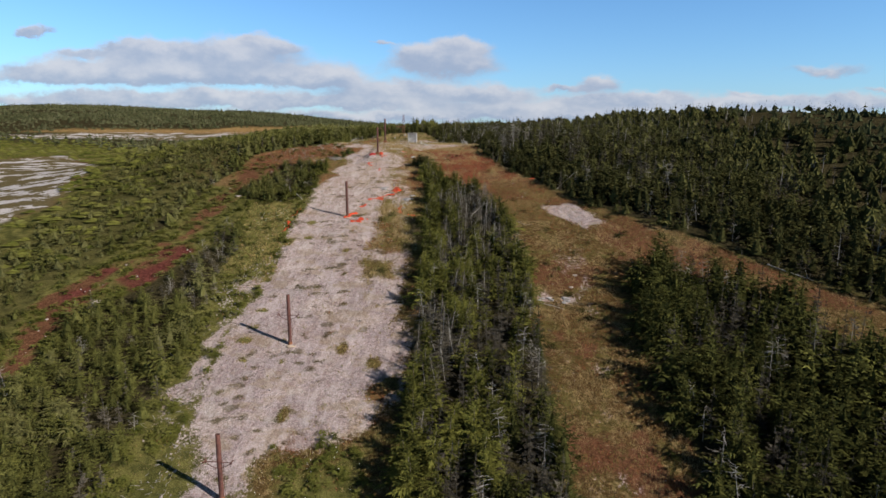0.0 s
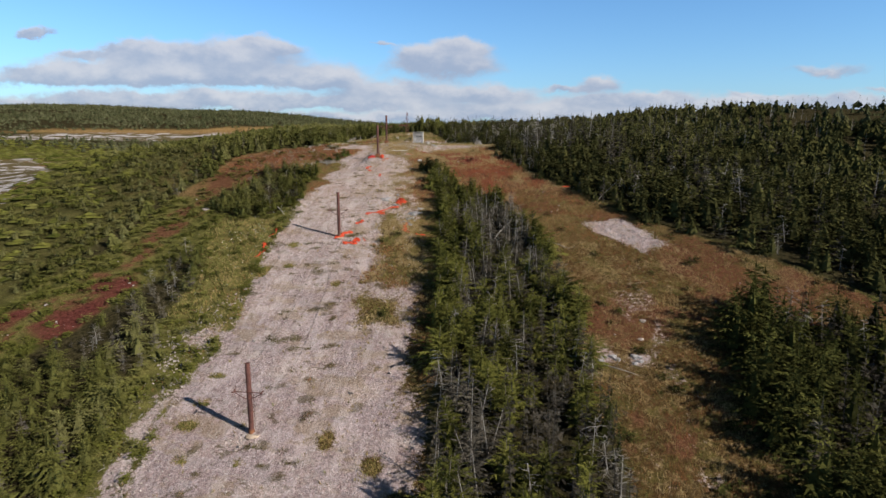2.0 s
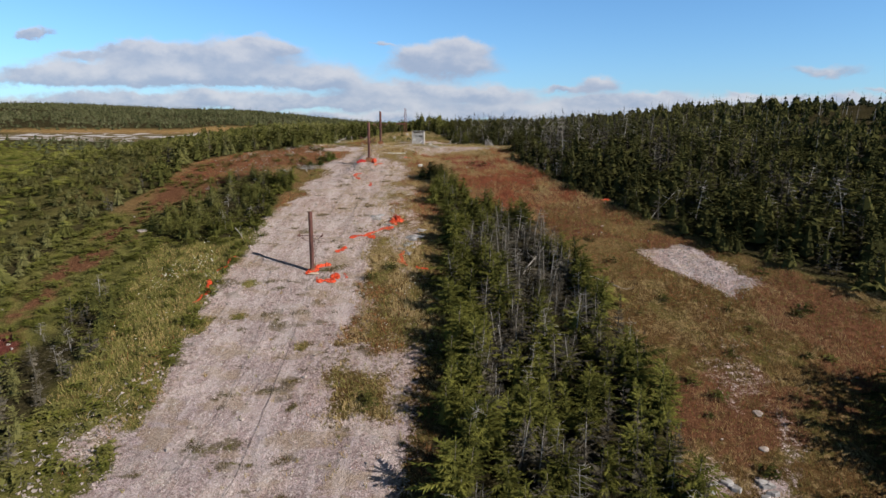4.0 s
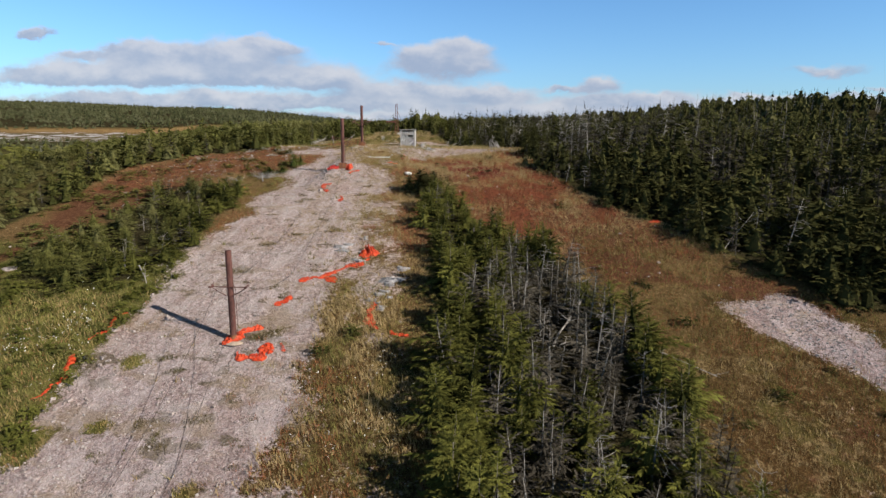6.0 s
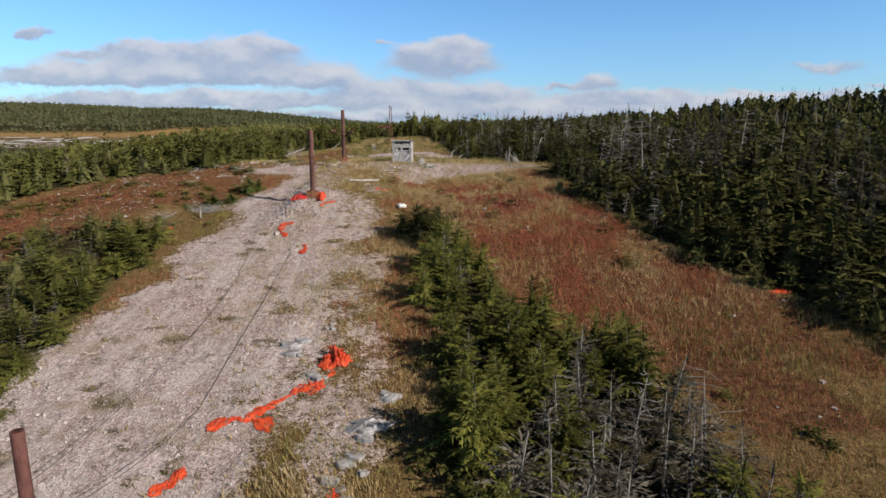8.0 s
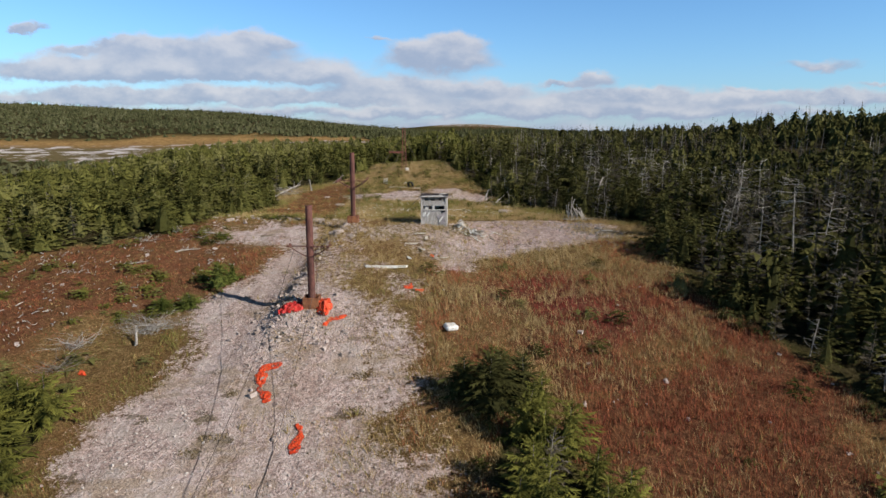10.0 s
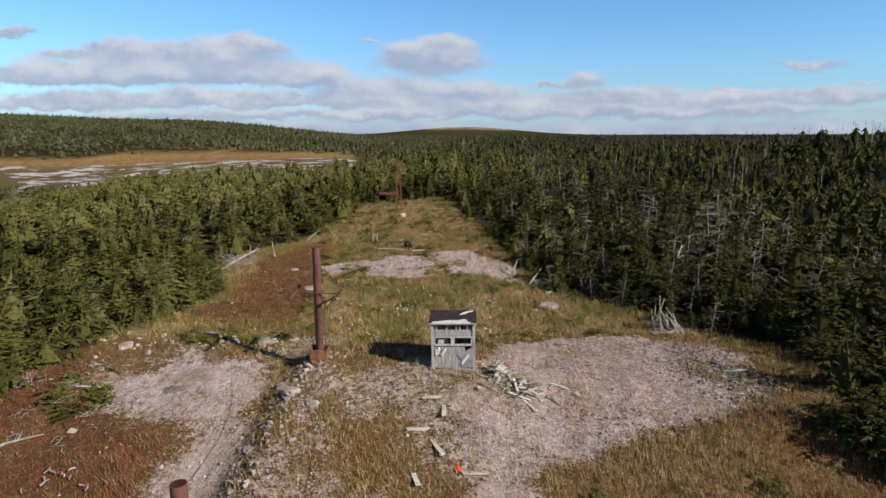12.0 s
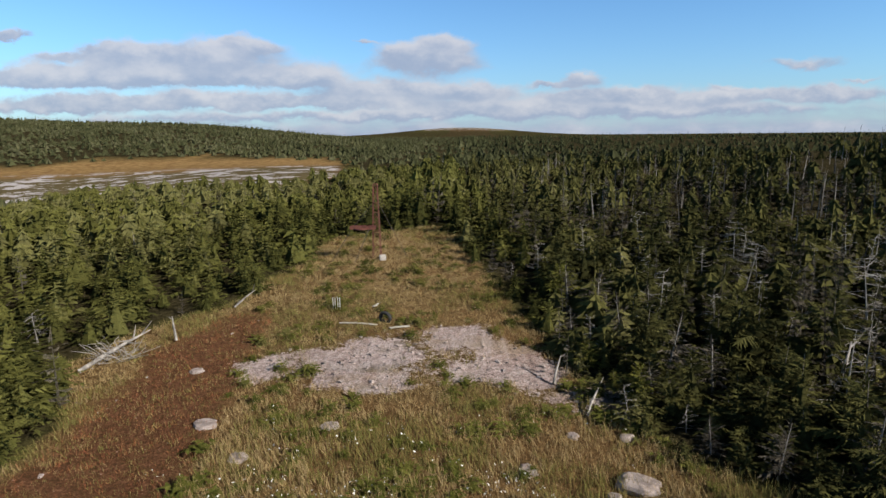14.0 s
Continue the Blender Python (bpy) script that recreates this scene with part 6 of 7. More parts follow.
# ---- the shack ----
def build_shack():
    s = thing("shack", Matrix.Translation(at(-12.83, 130.45, -0.14)) @ pose(0, 0, 0, 0, -0.8, 1.0), "derelict grey wooden lift shack with broken windows", "shack")
    rng = np.random.default_rng(8)
    W, D, H = 1.90, 1.65, 2.18
    wall = part("front_wall", box(bmesh.new(), 0, 0.05, 0.06, W, 0.08, 0.12), BOARD, s)
    # upright boards below the windows, short ones above them
    n, bw = 13, W / 13
    for i in range(n):
        x = -W / 2 + bw * (i + 0.5)
        gone = i in (10, 11)
        low = 0.62 if gone else 1.18
        part("board", box(bmesh.new(), x, rng.uniform(-0.006, 0.006), 0.08 + low / 2 + (0.0 if not gone else 0.0), bw - 0.012, 0.025, low, (0, rng.uniform(-0.5, 0.5), 0)), BOARD, wall)
        if i not in (0,):
            part("board", box(bmesh.new(), x, rng.uniform(-0.006, 0.006), 1.745, bw - 0.012, 0.025, 0.26 + rng.uniform(-0.05, 0.02)), BOARD, wall)
    part("sill_beam", box(bmesh.new(), 0, -0.03, 0.08, W + 0.04, 0.06, 0.09, bevel=0.008), BOARD, s)
    # window band
    win = part("window_frame", box(bmesh.new(), 0, -0.03, 1.585, W - 0.26, 0.05, 0.05), TRIM, s, "flaking white window frame")
    part("window_sill", box(bmesh.new(), 0, -0.04, 1.245, W - 0.26, 0.07, 0.07), TRIM, win)
    for x, w in ((-W / 2 + 0.155, 0.05), (W / 2 - 0.155, 0.05), (-0.02, 0.17)):
        part("mullion", box(bmesh.new(), x, -0.028, 1.415, w, 0.045, 0.29), TRIM, win)
    part("window_board", box(bmesh.new(), -0.50, 0.03, 1.38, 0.30, 0.02, 0.20), TRIM, win, "pale board behind the broken window")
    for x in (-0.30,):
        part("mullion", box(bmesh.new(), x, -0.01, 1.415, 0.035, 0.03, 0.27), CHAR, win)
    for x in (-W / 2 + 0.06, W / 2 - 0.06):
        part("corner_board", box(bmesh.new(), x, -0.035, H / 2 + 0.03, 0.11, 0.03, H - 0.05, (0, rng.uniform(-0.4, 0.4), 0), 0.005), BOARD, s)
    # open slots under the eaves
    part("eave_rail", box(bmesh.new(), 0, 0.03, 1.885, W, 0.04, 0.035), BOARD, s)
    for x in (-0.72, -0.28, 0.14, 0.30, 0.62):
        part("stud", box(bmesh.new(), x, 0.02, 1.99, 0.06, 0.05, 0.22), BOARD, s)
    # side and back walls, boards one by one
    for side in (-1, 1):
        sw = part("side_wall", box(bmesh.new(), side * (W / 2 - 0.03), D / 2, 0.06, 0.06, D, 0.10), BOARD, s)
        for i in range(9):
            part("board", box(bmesh.new(), side * (W / 2 - 0.012), 0.13 + i * (D - 0.1) / 9, H / 2, 0.025, (D - 0.1) / 9 - 0.012, H - 0.05 + rng.uniform(-0.05, 0.03)), BOARD, sw)
    part("back_wall", box(bmesh.new(), 0, D, H / 2, W, 0.04, H - 0.02), BOARD, s)
    part("floor", box(bmesh.new(), 0, D / 2, 0.05, W - 0.1, D - 0.1, 0.06), CHAR, s)
    # roof: dark felt, torn back to the deck at the front
    deck = part("roof", box(bmesh.new(), 0, D / 2 - 0.02, H + 0.04, W + 0.16, D + 0.22, 0.06, (1.5, 0, 0), 0.008), FELT, s, "dark torn roofing felt")
    bm = bmesh.new()
    edge = [(-0.92, -0.12), (-0.90, 0.10), (-0.55, 0.20), (-0.20, 0.30), (0.15, 0.26), (0.45, 0.40), (0.62, 0.34), (0.60, 0.10), (0.78, -0.02), (0.80, -0.12)]
    vs = [bm.verts.new((x, y, 0)) for x, y in edge]
    f = bm.faces.new(vs)
    up = bmesh.ops.extrude_face_region(bm, geom=[f])
    bmesh.ops.translate(bm, verts=[v for v in up["geom"] if isinstance(v, bmesh.types.BMVert)], vec=(0, 0, 0.012))
    bmesh.ops.recalc_face_normals(bm, faces=bm.faces)
    bare = part("bare_deck", bm, WHITE_WOOD, deck, "pale bare roof deck")
    bare.matrix_basis = pose(0, 0, H + 0.052, 1.5, 0, 0)
    bm = bmesh.new()
    vs = [bm.verts.new((x, y, 0)) for x, y in ((0.28, 1.02), (0.42, 1.32), (0.58, 1.48), (0.90, 1.62), (0.92, 1.52), (0.66, 1.30), (0.52, 1.10))]
    f = bm.faces.new(vs)
    up = bmesh.ops.extrude_face_region(bm, geom=[f])
    bmesh.ops.translate(bm, verts=[v for v in up["geom"] if isinstance(v, bmesh.types.BMVert)], vec=(0, 0, 0.012))
    bmesh.ops.recalc_face_normals(bm, faces=bm.faces)
    bare = part("bare_deck", bm, WHITE_WOOD, deck, "pale bare roof deck")
    bare.matrix_basis = pose(0, 0, H + 0.052, 1.5, 0, 0)
    part("fascia", box(bmesh.new(), 0, -0.13, H + 0.03, W + 0.16, 0.025, 0.06, bevel=0.004), BOARD, s)
    # loose boards on the front
    for x, z, l, a in ((-0.42, 0.92, 0.34, 58), (0.52, 0.58, 0.50, 55), (-0.62, 0.98, 0.3, 80), (-0.72, 0.92, 0.28, 84)):
        bm = plank(l, 0.11, 0.02, rng, 3)
        ob = part("loose_board", bm, WHITE_WOOD, s)
        ob.matrix_basis = pose(x, -0.045, z, 90, 0, 0) @ pose(0, 0, 0, 0, 0, a)
    bm = bmesh.new()
    vs = [bm.verts.new(p) for p in ((0.18, -0.032, 0.78), (0.84, -0.032, 1.14), (0.84, -0.032, 0.20), (0.30, -0.032, 0.26), (0.40, -0.032, 0.52))]
    f = bm.faces.new(vs)
    up = bmesh.ops.extrude_face_region(bm, geom=[f])
    bmesh.ops.translate(bm, verts=[v for v in up["geom"] if isinstance(v, bmesh.types.BMVert)], vec=(0, -0.012, 0))
    bmesh.ops.recalc_face_normals(bm, faces=bm.faces)
    part("torn_panel", bm, material("grey torn panel", plain((0.20, 0.18, 0.19), (0.34, 0.31, 0.32), 3, 0.9)), s, "torn grey panel nailed over the boards")
    a = at(-13.7, 130.6, 2.2)
    b = at(-17.6, 136.4, 0.05)
    pts = [a.lerp(b, i / 12) - Vector((0, 0, 0.5 * 4 * (i / 12) * (1 - i / 12))) for i in range(13)]
    pts = [Vector((p.x, p.y, max(p.z, float(ground(p.x, p.y)) + 0.05))) for p in pts]
    single("power_wire", tube_mesh(pts, [0.012] * 13, 4), CABLE, Matrix.Identity(4), "dark slack wire running from the shack roof", "wire")


# ---- rubbish, netting, rocks and dead wood ----
def board_at(x, y, l, w, th, turn, up, rng, mat=PALE_WOOD, name="board", label="bleached grey board lying on the gravel", group="scattered boards", tilt=0.0):
    single(name, plank(l, w, th, rng), mat, Matrix.Translation(at(x, y, up)) @ pose(0, 0, 0, rng.uniform(-6, 6), tilt, turn), label, "board", group)


def build_rubbish():
    rng = np.random.default_rng(12)
    board_at(-15.0, 121.7, 2.45, 0.26, 0.14, 4, 0.03, rng, WHITE_WOOD, "timber_beam", "long white-painted timber beam lying in the grass", "")
    for x, y, l, turn, mat in ((-14.0, 126.0, 0.8, 5, PALE_WOOD), (-13.3, 125.2, 1.5, -72, PALE_WOOD), (-13.9, 123.6, 1.1, -76, WHITE_WOOD), (-13.6, 128.0, 0.75, 3, PALE_WOOD), (-13.1, 127.2, 0.9, -80, PALE_WOOD),
                               (-19.0, 155.9, 2.2, -12, PALE_WOOD), (-18.4, 158.6, 0.7, 70, WHITE_WOOD), (-0.2, 131.8, 1.0, 20, WHITE_WOOD), (-16.6, 155.4, 1.1, 25, PALE_WOOD), (-11.9, 124.0, 0.9, 10, PALE_WOOD)):
        board_at(x, y, l, 0.16, 0.04, turn + rng.uniform(-8, 8), 0.06, rng, mat)
    for i in range(4):
        board_at(-20.9 + i * 0.14, 158.1, 0.75, 0.06, 0.03, 0, 0.36, rng, WHITE_WOOD, "stake", "short white stake standing in the grass", "white stakes", 90)
    # heap of broken boards beside the shack
    for i in range(50):
        a, d = rng.uniform(0, 6.3), abs(rng.normal(0, 0.9))
        x, y = -9.95 + d * math.cos(a) * 1.0, 129.5 + d * math.sin(a) * 0.9
        board_at(x, y, rng.uniform(0.25, 1.1), rng.uniform(0.05, 0.12), 0.025, rng.uniform(0, 180), rng.uniform(0.03, 0.28) * max(0.2, 1 - d), rng,
                 (PALE_WOOD, WHITE_WOOD, SILVER, TRIM, BARK)[int(rng.integers(0, 5))], "broken_board", "broken board on the debris heap beside the shack", "debris heap", rng.uniform(-14, 14))
    # a stack of splintered boards and plaster against the shack's side
    for i in range(60):
        d = abs(rng.normal(0, 0.42))
        a = rng.uniform(0, 6.3)
        x, y = -10.9 + d * math.cos(a) * 0.7, 130.4 + d * math.sin(a)
        board_at(x, y, rng.uniform(0.18, 0.62), rng.uniform(0.05, 0.13), rng.uniform(0.02, 0.05), rng.normal(60, 40), rng.uniform(0.02, 0.62) * max(0.1, 1 - 1.3 * d), rng,
                 (TRIM, PALE_WOOD, WHITE_WOOD, SANDY, TRIM, BARK)[int(rng.integers(0, 6))], "broken_board", "splintered board in the heap beside the shack", "debris heap", rng.uniform(-25, 25))
    # worn tyre standing in the grass
    bm = bmesh.new()
    R, r = 0.30, 0.11
    rings = []
    for i in range(28):
        a = 2 * math.pi * i / 28
        rings.append([bm.verts.new(((R + r * math.cos(b) * 0.8) * math.cos(a), r * math.sin(b) * 1.1, (R + r * math.cos(b) * 0.8) * math.sin(a))) for b in [2 * math.pi * j / 10 for j in range(10)]])
    for a, b in zip(rings, rings[1:] + rings[:1]):
        for j in range(10):
            bm.faces.new((a[j], b[j], b[(j + 1) % 10], a[(j + 1) % 10]))
    bmesh.ops.recalc_face_normals(bm, faces=bm.faces)
    single("tyre", bm, RUBBER, Matrix.Translation(at(-17.5, 156.2, 0.32)) @ pose(0, 0, 0, 8, 0, -20), "black worn tyre standing in the dry grass", "tyre", smooth=True)


def netting(points, width, seed, mat=NET, high=0.05, lift=0.0):
    """A strip of plastic netting that lies crumpled along points of the plan."""
    rng = np.random.default_rng(seed)
    P = np.array(points, float)
    seg = np.r_[0, np.cumsum(np.hypot(*np.diff(P, axis=0).T))]
    n, m = max(10, int(seg[-1] / 0.05)), 13
    t = np.linspace(0, seg[-1], n)
    cx, cy = np.interp(t, seg, P[:, 0]), np.interp(t, seg, P[:, 1])
    cx, cy = cx + 0.5 * (fbm(t / 0.5, t * 0 + 3, seed, 3) - 0.5), cy + 0.5 * (fbm(t / 0.5, t * 0 + 9, seed, 3) - 0.5)
    dx, dy = np.gradient(cx), np.gradient(cy)
    L = np.hypot(dx, dy) + 1e-9
    ends = sm(t / 0.25) * sm((seg[-1] - t) / 0.25)
    wid = width * (0.10 + 1.6 * fbm(t / 0.45, t * 0 + seed, seed, 3) ** 1.5) * (0.25 + 0.75 * ends) * 1.5
    bm = bmesh.new()
    rows = []
    for i in range(n):
        row = []
        for j in range(m):
            u = j / (m - 1) - 0.5
            o = u * wid[i] + 0.12 * (float(fbm(np.float64(t[i] / 0.2), np.float64(j * 0.9), seed + 9, 2)) - 0.5)
            x, y = cx[i] - dy[i] / L[i] * o, cy[i] + dx[i] / L[i] * o
            fold = float(fbm(np.float64(t[i] / 0.16 + seed), np.float64(u * wid[i] / 0.10), seed + 5, 3))
            hump = high * max(0.0, 2.6 * fold - 0.7) * (1.15 - (2 * u) ** 2) + rng.uniform(0, 0.015)
            row.append(bm.verts.new((x - P[0, 0], y - P[0, 1], float(ground(x, y)) - float(ground(*P[0])) + 0.03 + lift + hump)))
        rows.append(row)
    for a, b in zip(rows, rows[1:]):
        for j in range(m - 1):
            bm.faces.new((a[j], a[j + 1], b[j + 1], b[j]))
    single("safety_netting", bm, mat, Matrix.Translation(at(*P[0])), "crumpled %s plastic netting lying on the ground" % ("bright orange" if mat is NET else "red"), "netting", "plastic netting")


def build_netting():
    netting([(-15.3, 91.1), (-14.2, 91.6), (-13.4, 92.2), (-12.6, 93.4), (-11.8, 94.0), (-11.2, 95.0)], 0.55, 1)
    netting([(-11.6, 95.9), (-11.2, 95.6), (-10.9, 95.1)], 0.8, 2, high=0.4)
    netting([(-13.6, 91.9), (-12.9, 91.4), (-12.7, 91.0)], 0.5, 3)
    netting([(-15.8, 88.0), (-15.4, 88.4), (-15.3, 89.2)], 0.35, 4)
    netting([(-9.4, 88.4), (-9.7, 87.4), (-9.6, 86.6), (-9.3, 86.0), (-8.9, 85.8)], 0.38, 5)
    netting([(-8.2, 85.6), (-7.7, 85.3), (-7.0, 85.3)], 0.3, 6)
    netting([(-17.5, 83.9), (-17.1, 84.0), (-16.8, 84.9), (-16.1, 85.4), (-15.5, 85.5)], 0.5, 7, high=0.2)
    netting([(-16.4, 82.9), (-15.6, 82.7), (-15.0, 82.9), (-14.7, 83.9), (-14.4, 83.2)], 0.4, 8, high=0.12)
    netting([(-14.0, 84.2), (-13.7, 83.6)], 0.3, 9)
    netting([(-19.7, 115.9), (-19.0, 116.1), (-18.4, 116.5)], 0.5, 10, RED_NET, 0.22)
    netting([(-17.6, 116.7), (-17.3, 116.3), (-17.2, 115.8)], 0.5, 11, high=0.35)
    netting([(-16.9, 114.8), (-16.8, 115.4), (-16.2, 115.8)], 0.35, 12)
    netting([(-13.4, 118.6), (-13.2, 119.2)], 0.4, 13)
    netting([(-12.9, 118.7), (-12.5, 118.7)], 0.35, 14)
    netting([(-24.7, 86.6), (-24.9, 85.4), (-24.8, 84.4), (-25.1, 83.5)], 0.18, 15, lift=0.10)
    netting([(-25.1, 82.3), (-24.8, 81.4), (-24.6, 80.7), (-24.7, 79.8), (-25.0, 78.9)], 0.22, 16, lift=0.10)
    netting([(-18.2, 112.1), (-18.8, 111.9), (-18.9, 111.0), (-18.5, 110.2), (-17.9, 109.7)], 0.34, 17)
    netting([(-27.2, 111.7), (-26.8, 111.3)], 0.3, 21)
    netting([(-12.6, 124.2), (-12.2, 124.0)], 0.35, 18)
    netting([(10.6, 102.6), (11.2, 102.8), (11.7, 102.7)], 0.3, 20)
    netting([(-16.4, 108.4), (-16.2, 107.2), (-15.9, 106.8)], 0.4, 19)


def build_rocks():
    rng = np.random.default_rng(21)
    spots = [(-7.3, 142.0, 0.75, 0.5), (-10.8, 142.7, 0.42, 0.3), (-8.9, 145.0, 0.28, 0.2), (-6.9, 144.9, 0.3, 0.25), (-8.2, 141.3, 0.3, 0.2), (-6.4, 146.3, 0.45, 0.3), (-7.4, 147.8, 0.5, 0.35),
             (-19.4, 128.4, 0.35, 0.3), (-20.0, 129.4, 0.42, 0.3), (-18.3, 127.5, 0.3, 0.25), (-22.5, 134.6, 0.5, 0.3), (-24.2, 134.2, 0.4, 0.25), (-25.6, 134.9, 0.55, 0.3), (-21.3, 135.0, 0.35, 0.2)]
    spots += [(-23.3, 145.6, 0.5, 0.2), (-21.0, 143.2, 0.45, 0.2), (-18.2, 145.4, 0.4, 0.2), (-25.8, 150.5, 0.35, 0.2), (-40.5, 61.0, 0.6, 0.35), (13.2, 66.5, 0.3, 0.15), (14.0, 69.3, 0.35, 0.15),
             (-29.3, 133.4, 0.45, 0.25), (0.6, 130.6, 0.3, 0.25), (-0.6, 132.6, 0.28, 0.25), (-36.4, 92.0, 0.5, 0.3), (24.5, 70.8, 0.5, 0.2)]
    for i, (x, y, r, h) in enumerate(spots):
        bm = bmesh.new()
        bmesh.ops.create_icosphere(bm, subdivisions=3, radius=1)
        off = Vector((i * 3.7, 0, 0))
        for v in bm.verts:
            d = 1 + 0.35 * noise.noise(v.co * 1.1 + off) + 0.14 * noise.noise(v.co * 3.1 + off)
            c = v.co * d
            c.z = min(c.z, 0.7 + 0.15 * noise.noise(v.co * 2 + off))
            v.co = Vector((c.x * r, c.y * r * 0.8, c.z * h * 0.7))
        single("boulder", bm, DARK_STONE if x > -1 and y < 134 and x < 5 else STONE, Matrix.Translation(at(x, y, 0.02)) @ pose(0, 0, 0, 0, 0, rng.uniform(0, 180)),
               "dark grey boulder at the wood's edge" if x > -1 and y < 134 and x < 5 else "pale grey boulder half sunk in the ground", "boulder", "boulders")
    bm = box(bmesh.new(), 0, 0, 0.12, 0.62, 0.55, 0.28, (4, 3, 0), 0.07)
    for i, (x, y, reach, count) in enumerate(((-8.9, 91.3, 1.1, 8), (-9.3, 88.8, 1.0, 7), (-8.5, 93.4, 0.8, 5), (-13.5, 96.9, 1.1, 6), (-11.8, 94.9, 0.9, 4), (-12.6, 98.6, 0.7, 3), (9.9, 64.2, 0.9, 5), (12.4, 63.8, 1.0, 5))):
        rock_ledge(x, y, reach, count, 300 + i)
    single("white_block", bm, WHITE_WOOD, Matrix.Translation(at(-10.85, 115.1)) @ pose(0, 0, 0, 0, 0, 25), "white squared block lying in the red heath", "block")


def rock_ledge(x, y, reach, count, seed):
    """A low outcrop of bedrock, split into flat angular slabs."""
    rng = np.random.default_rng(seed)
    base = thing("rock_ledge", Matrix.Translation(at(x, y)), "low outcrop of split grey bedrock in the gravel", "rock", "rock ledges")
    for i in range(count):
        px, py = rng.normal(0, reach * 0.45, 2)
        r, n, turn = reach * rng.uniform(0.22, 0.5), int(rng.integers(5, 8)), rng.uniform(0, 6.28)
        z = float(ground(x + px, y + py)) - float(ground(x, y))
        bm = bmesh.new()
        tilt = rng.normal(0, 0.10, 2)
        rim = []
        for j in range(n):
            a = turn + 6.283 * (j + rng.uniform(-0.3, 0.3)) / n
            qx, qy = r * rng.uniform(0.7, 1.15) * math.cos(a), r * rng.uniform(0.5, 0.85) * math.sin(a)
            rim.append((qx, qy, 0.05 + 0.08 * rng.random() + tilt[0] * qx + tilt[1] * qy))
        low = [bm.verts.new((px + 1.15 * qx, py + 1.15 * qy, z - 0.2)) for qx, qy, h in rim]
        mid = [bm.verts.new((px + 1.04 * qx, py + 1.04 * qy, z + h * 0.6)) for qx, qy, h in rim]
        top = [bm.verts.new((px + 0.92 * qx, py + 0.92 * qy, z + h)) for qx, qy, h in rim]
        for p, q in ((low, mid), (mid, top)):
            for j in range(n):
                bm.faces.new((p[j], p[(j + 1) % n], q[(j + 1) % n], q[j]))
        bm.faces.new(top)
        part("slab", bm, GREY_STONE, base)


def dead_log(p, q, r, seed, label="fallen silver-grey trunk with broken branches", name="fallen_tree", stubs=6):
    rng = np.random.default_rng(seed)
    p, q = Vector(p), Vector(q)
    base = thing(name, Matrix.Translation(p), label, "log", "dead wood")
    d = q - p
    pts = [d * t + Vector((rng.normal(0, 0.03), rng.normal(0, 0.03), rng.normal(0, 0.02))) for t in (0, 0.3, 0.6, 1.0)]
    part("stem", tube_mesh(pts, (r, r * 0.9, r * 0.7, r * 0.25), 7), SILVER, base, smooth=True)
    for i in range(stubs):
        t = rng.uniform(0.15, 0.95)
        c = d * t
        o = Vector(rng.normal(0, 1, 3)).normalized() * d.length * rng.uniform(0.08, 0.28)
        o.z = abs(o.z)
        part("branch", tube_mesh([c, c + o * 0.5, c + o + Vector((0, 0, 0.05))], (r * 0.35, r * 0.25, 0.006), 4), SILVER, base)


def dead_heap(x, y, size, count, seed, label, upright=0.5, stout=1.0, mat=SILVER):
    """A bleached tangle of roots and limbs."""
    rng = np.random.default_rng(seed)
    base = thing("driftwood_tangle", Matrix.Translation(at(x, y)), label, "dead wood", "dead wood")
    for i in range(count):
        a, up = rng.uniform(0, 6.3), rng.uniform(0.1, 1) * upright
        d = Vector((math.cos(a), math.sin(a), up)).normalized() * size * rng.uniform(0.5, 1.1)
        s = Vector((rng.normal(0, 0.2), rng.normal(0, 0.2), 0.05)) * size
        mid = s + d * 0.5 + Vector(rng.normal(0, 0.10, 3)) * size
        r = rng.uniform(0.005, 0.021) * size ** 0.5 * stout
        part("limb", tube_mesh([s, mid, s + d], (r, r * 0.8, r * 0.3), 5), mat, base)


DRIFT = [(-29.5, 129.7, 0.8), (-29.2, 128.3, 0.9), (-29.9, 127.2, 0.7), (-29.4, 125.6, 0.6), (-27.7, 125.9, 0.55), (-31.6, 125.0, 0.6), (-33.6, 118.5, 0.6), (-37.0, 108.0, 0.7), (-36.6, 97.5, 0.7)]
BUSH = material("bright spruce needles", needles((0.03, 0.042, 0.010), (0.15, 0.165, 0.045), True, 0.75, 0))


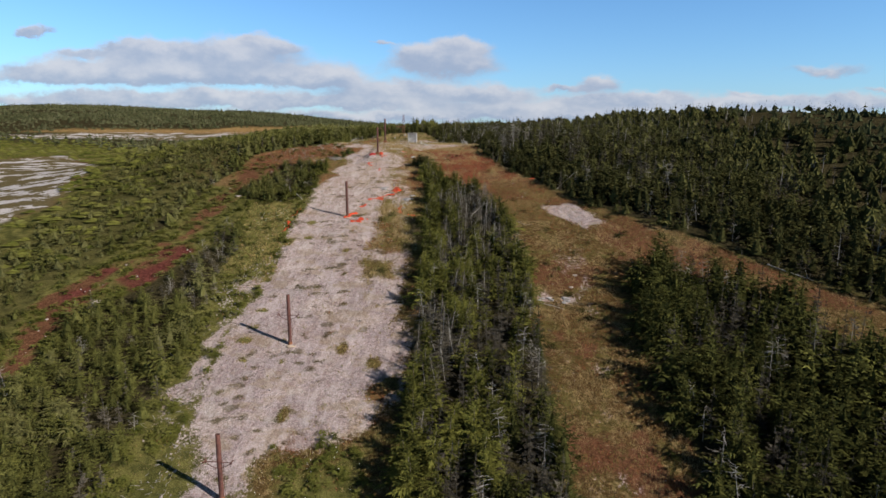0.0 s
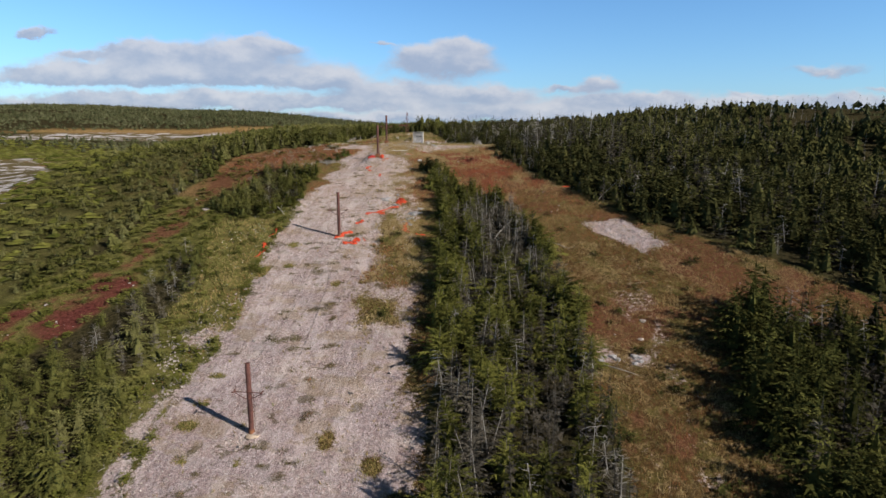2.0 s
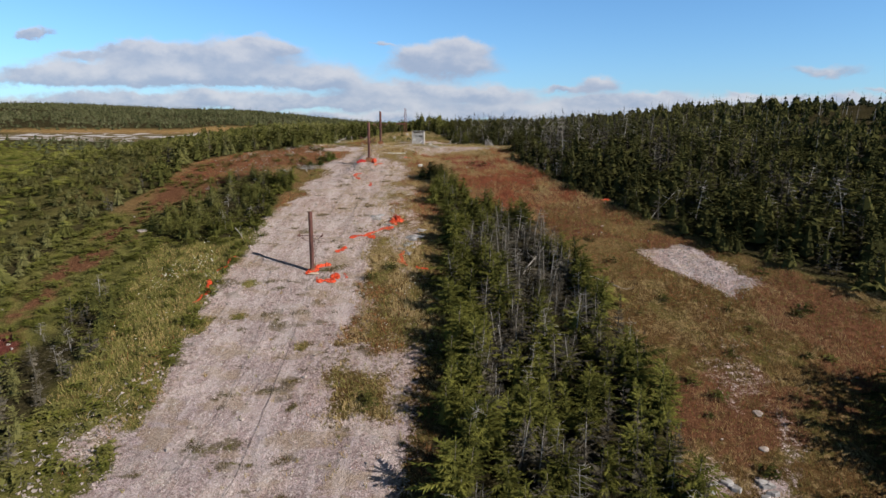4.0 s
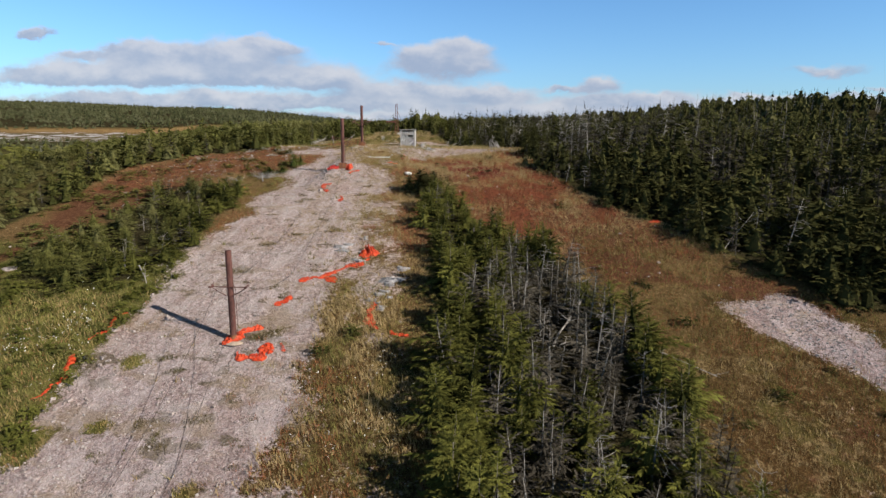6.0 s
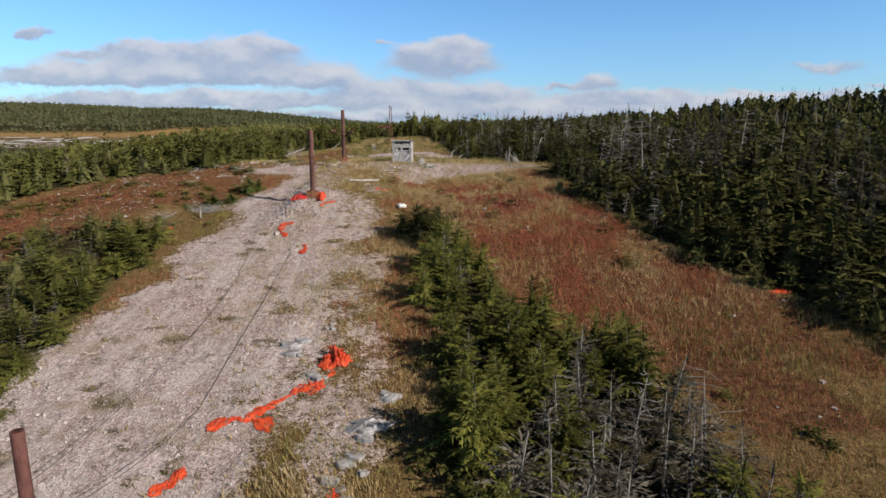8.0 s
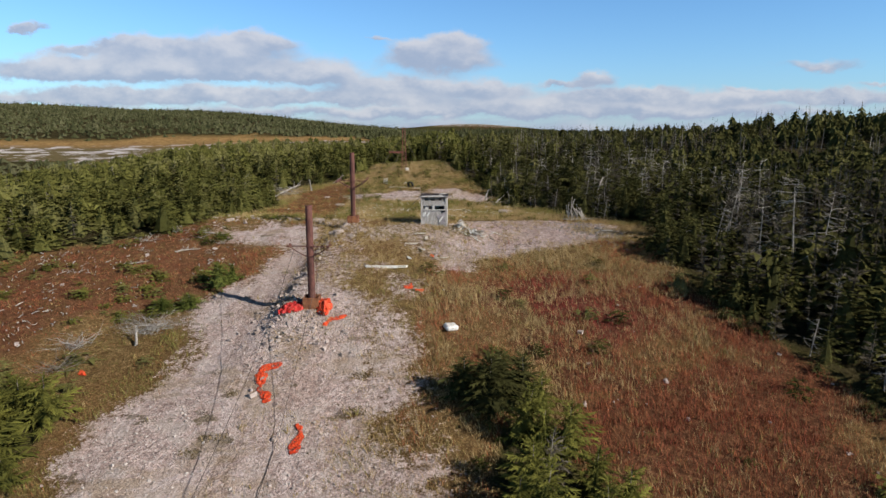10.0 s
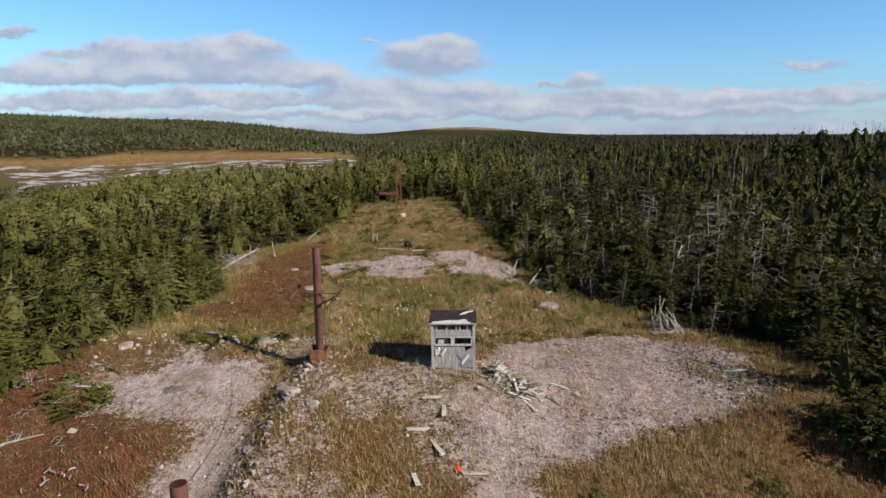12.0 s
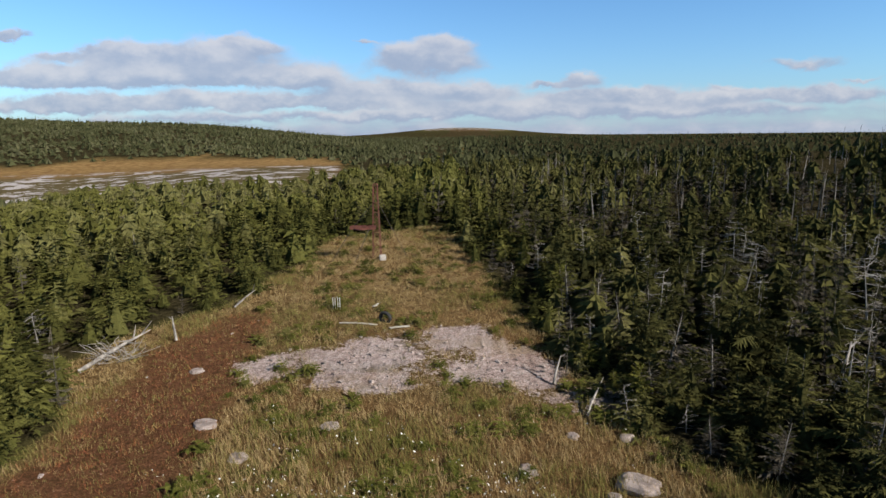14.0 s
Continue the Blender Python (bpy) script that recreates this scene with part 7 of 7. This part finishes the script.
def build_dead_wood():
    def g(x, y, up=0.08):
        return at(x, y, up)
    base = thing("brush_pile", Matrix.Translation(at(-1.6, 137.2)), "leaning heap of bleached grey poles beside the wood", "brush pile", "dead wood")
    rng = np.random.default_rng(41)
    for i in range(17):
        foot = Vector((rng.uniform(-0.8, 1.0), rng.uniform(-0.7, 0.5), 0.0))
        head = Vector((-0.3 + rng.normal(0, 0.25), 0.2 + rng.normal(0, 0.25), rng.uniform(0.7, 1.9)))
        head = foot + (head - foot) * rng.uniform(0.5, 1.15)
        part("pole", tube_mesh([foot, foot.lerp(head, 0.5) + Vector((rng.normal(0, 0.05), 0, 0.03)), head], (0.050, 0.042, 0.018), 6), SILVER, base, smooth=True)
    for i in range(14):
        a = rng.uniform(-0.5, 0.5)
        part("pole", tube_mesh([(rng.uniform(-1.2, 0.2), rng.uniform(-0.8, 0.4), 0.06), (rng.uniform(0.2, 1.5), rng.uniform(-0.8, 0.3), 0.14)], (0.032, 0.012), 6), SILVER, base, smooth=True)
    dead_log(g(-8.1, 146.4), g(-7.0, 148.6, 0.7), 0.06, 1, "bleached pole leaning against the wood", "fallen_pole", 1)
    dead_log(g(14.9, 97.5), g(18.0, 100.3, 1.8), 0.045, 2, "dead spruce trunk leaning into the wood", "fallen_tree", 5)
    dead_log(g(-31.5, 150.3), g(-29.6, 153.4, 0.9), 0.12, 3)
    dead_log(g(-28.4, 153.9), g(-28.7, 154.2, 1.3), 0.08, 4, "broken silver stump leaning beside the forest", "stump", 2)
    dead_log(g(-27.0, 158.6), g(-26.0, 159.2, 0.9), 0.07, 15, "short silver stump leaning at the forest edge", "stump", 2)
    dead_log(g(1.4, 146.6), g(2.6, 147.6, 2.6), 0.11, 16, "thick bleached trunk leaning at the edge of the wood", "dead_tree", 7)
    dead_log(g(-9.0, 149.4), g(-8.6, 150.2, 1.0), 0.07, 17, "short bleached stem standing at the edge of the wood", "dead_tree", 2)
    dead_heap(-4.9, 149.6, 1.0, 26, 61, "upturned bleached root plate at the edge of the wood", 1.2)
    dead_log(g(-29.9, 129.2), g(-28.0, 129.6), 0.07, 5)
    dead_log(g(-29.6, 125.0), g(-28.4, 126.2, 0.15), 0.06, 6)
    dead_log(g(-31.6, 122.6), g(-30.3, 123.2), 0.05, 7)
    dead_log(g(9.6, 63.0), g(11.8, 61.2, 0.5), 0.05, 8)
    dead_log(g(6.2, 84.5, 0.3), g(9.2, 82.6, 0.1), 0.05, 9)
    dead_log(g(-26.8, 92.0, 0.5), g(-25.3, 90.2, 0.1), 0.06, 10)
    dead_log(g(-27.6, 91.6, 0.2), g(-28.1, 92.4, 1.7), 0.05, 11, "thin bleached dead stem beside the track", "dead_tree", 3)
    dead_log(g(37.5, 72.0, 0.4), g(41.5, 69.0, 0.1), 0.08, 12)
    dead_log(g(2.0, 86.5, 0.4), g(3.3, 88.3, 1.2), 0.09, 13)
    dead_log(g(1.0, 84.5, 0.2), g(2.6, 86.9, 1.0), 0.07, 14)
    dead_heap(-26.0, 115.4, 1.6, 110, 51, "tangle of bleached roots beside the track", 0.5, 0.62)
    dead_log(g(-25.9, 113.9), g(-26.3, 114.6, 0.6), 0.07, 18, "small grey stump with broken roots", "stump", 4)
    dead_heap(-28.3, 111.7, 1.3, 50, 62, "tangle of grey twigs beside the track", 0.7, 0.6, BARK)
    dead_heap(-28.7, 113.6, 1.4, 70, 58, "tangle of bleached roots beside the track", 0.5, 0.6)
    dead_heap(-27.0, 116.0, 1.5, 60, 63, "tangle of grey twigs beside the track", 0.6, 0.55, BARK)
    dead_heap(-31.2, 129.4, 0.9, 22, 59, "tangle of bleached limbs at the forest edge", 0.7)
    dead_heap(-32.6, 127.0, 1.0, 24, 60, "tangle of bleached limbs at the forest edge", 0.8)
    dead_heap(-30.6, 151.8, 1.9, 44, 52, "tangle of bleached limbs at the forest edge", 0.8)
    dead_heap(-27.6, 127.6, 0.8, 10, 53, "small tangle of bleached roots in the red heath", 0.4)
    dead_heap(-35.5, 104.6, 0.7, 8, 54, "small tangle of bleached roots in the red heath", 0.4)
    for i, (x, y, size) in enumerate(DRIFT):
        dead_heap(x, y, size, 9, 70 + i, "bleached gnarled limb in the red heath", 0.35)
    dead_heap(-34.0, 121.5, 0.7, 8, 55, "small tangle of bleached roots in the red heath", 0.4)
    dead_heap(-2.0, 148.8, 1.1, 16, 56, "upturned root plate of a fallen spruce", 0.9)
    dead_heap(4.0, 92.0, 0.9, 12, 57, "tangle of dead limbs at the edge of the strip", 0.8)
    # bushes that stand alone
    for i, (x, y, h, w) in enumerate(((-24.7, 120.6, 1.55, 1.5), (-26.5, 117.5, 0.85, 2.5), (-25.2, 117.9, 0.85, 2.3), (-9.1, 109.6, 2.3, 1.55), (-7.7, 110.2, 2.0, 1.5), (-10.1, 110.5, 1.7, 1.5), (-8.6, 111.2, 1.5, 1.5), (-24.2, 121.5, 1.1, 1.5))):
        b = thing("bushy_spruce", Matrix.Translation(at(x, y, -0.03)) @ pose(0, 0, 0, 0, 0, i * 50) @ Matrix.Diagonal((h * w, h * w, h, 1)), "low bushy green spruce standing alone", "bush", "bushes")
        new("trunk", mesh_from("trunk", *trunk(i), BARK, True)).parent = b
        new("crown", leafy("crown", crown(800 + i, 12, 12, 11, 0.26, 0.04, 0.40, 0.4, 0.0, 0.55, 0.5), SHADED_DARK_SPRUCE if i in (3, 4, 5, 6) else BUSH)).parent = b


build_towers()
build_mast()
build_shack()
build_rubbish()
build_netting()
build_rocks()
build_dead_wood()
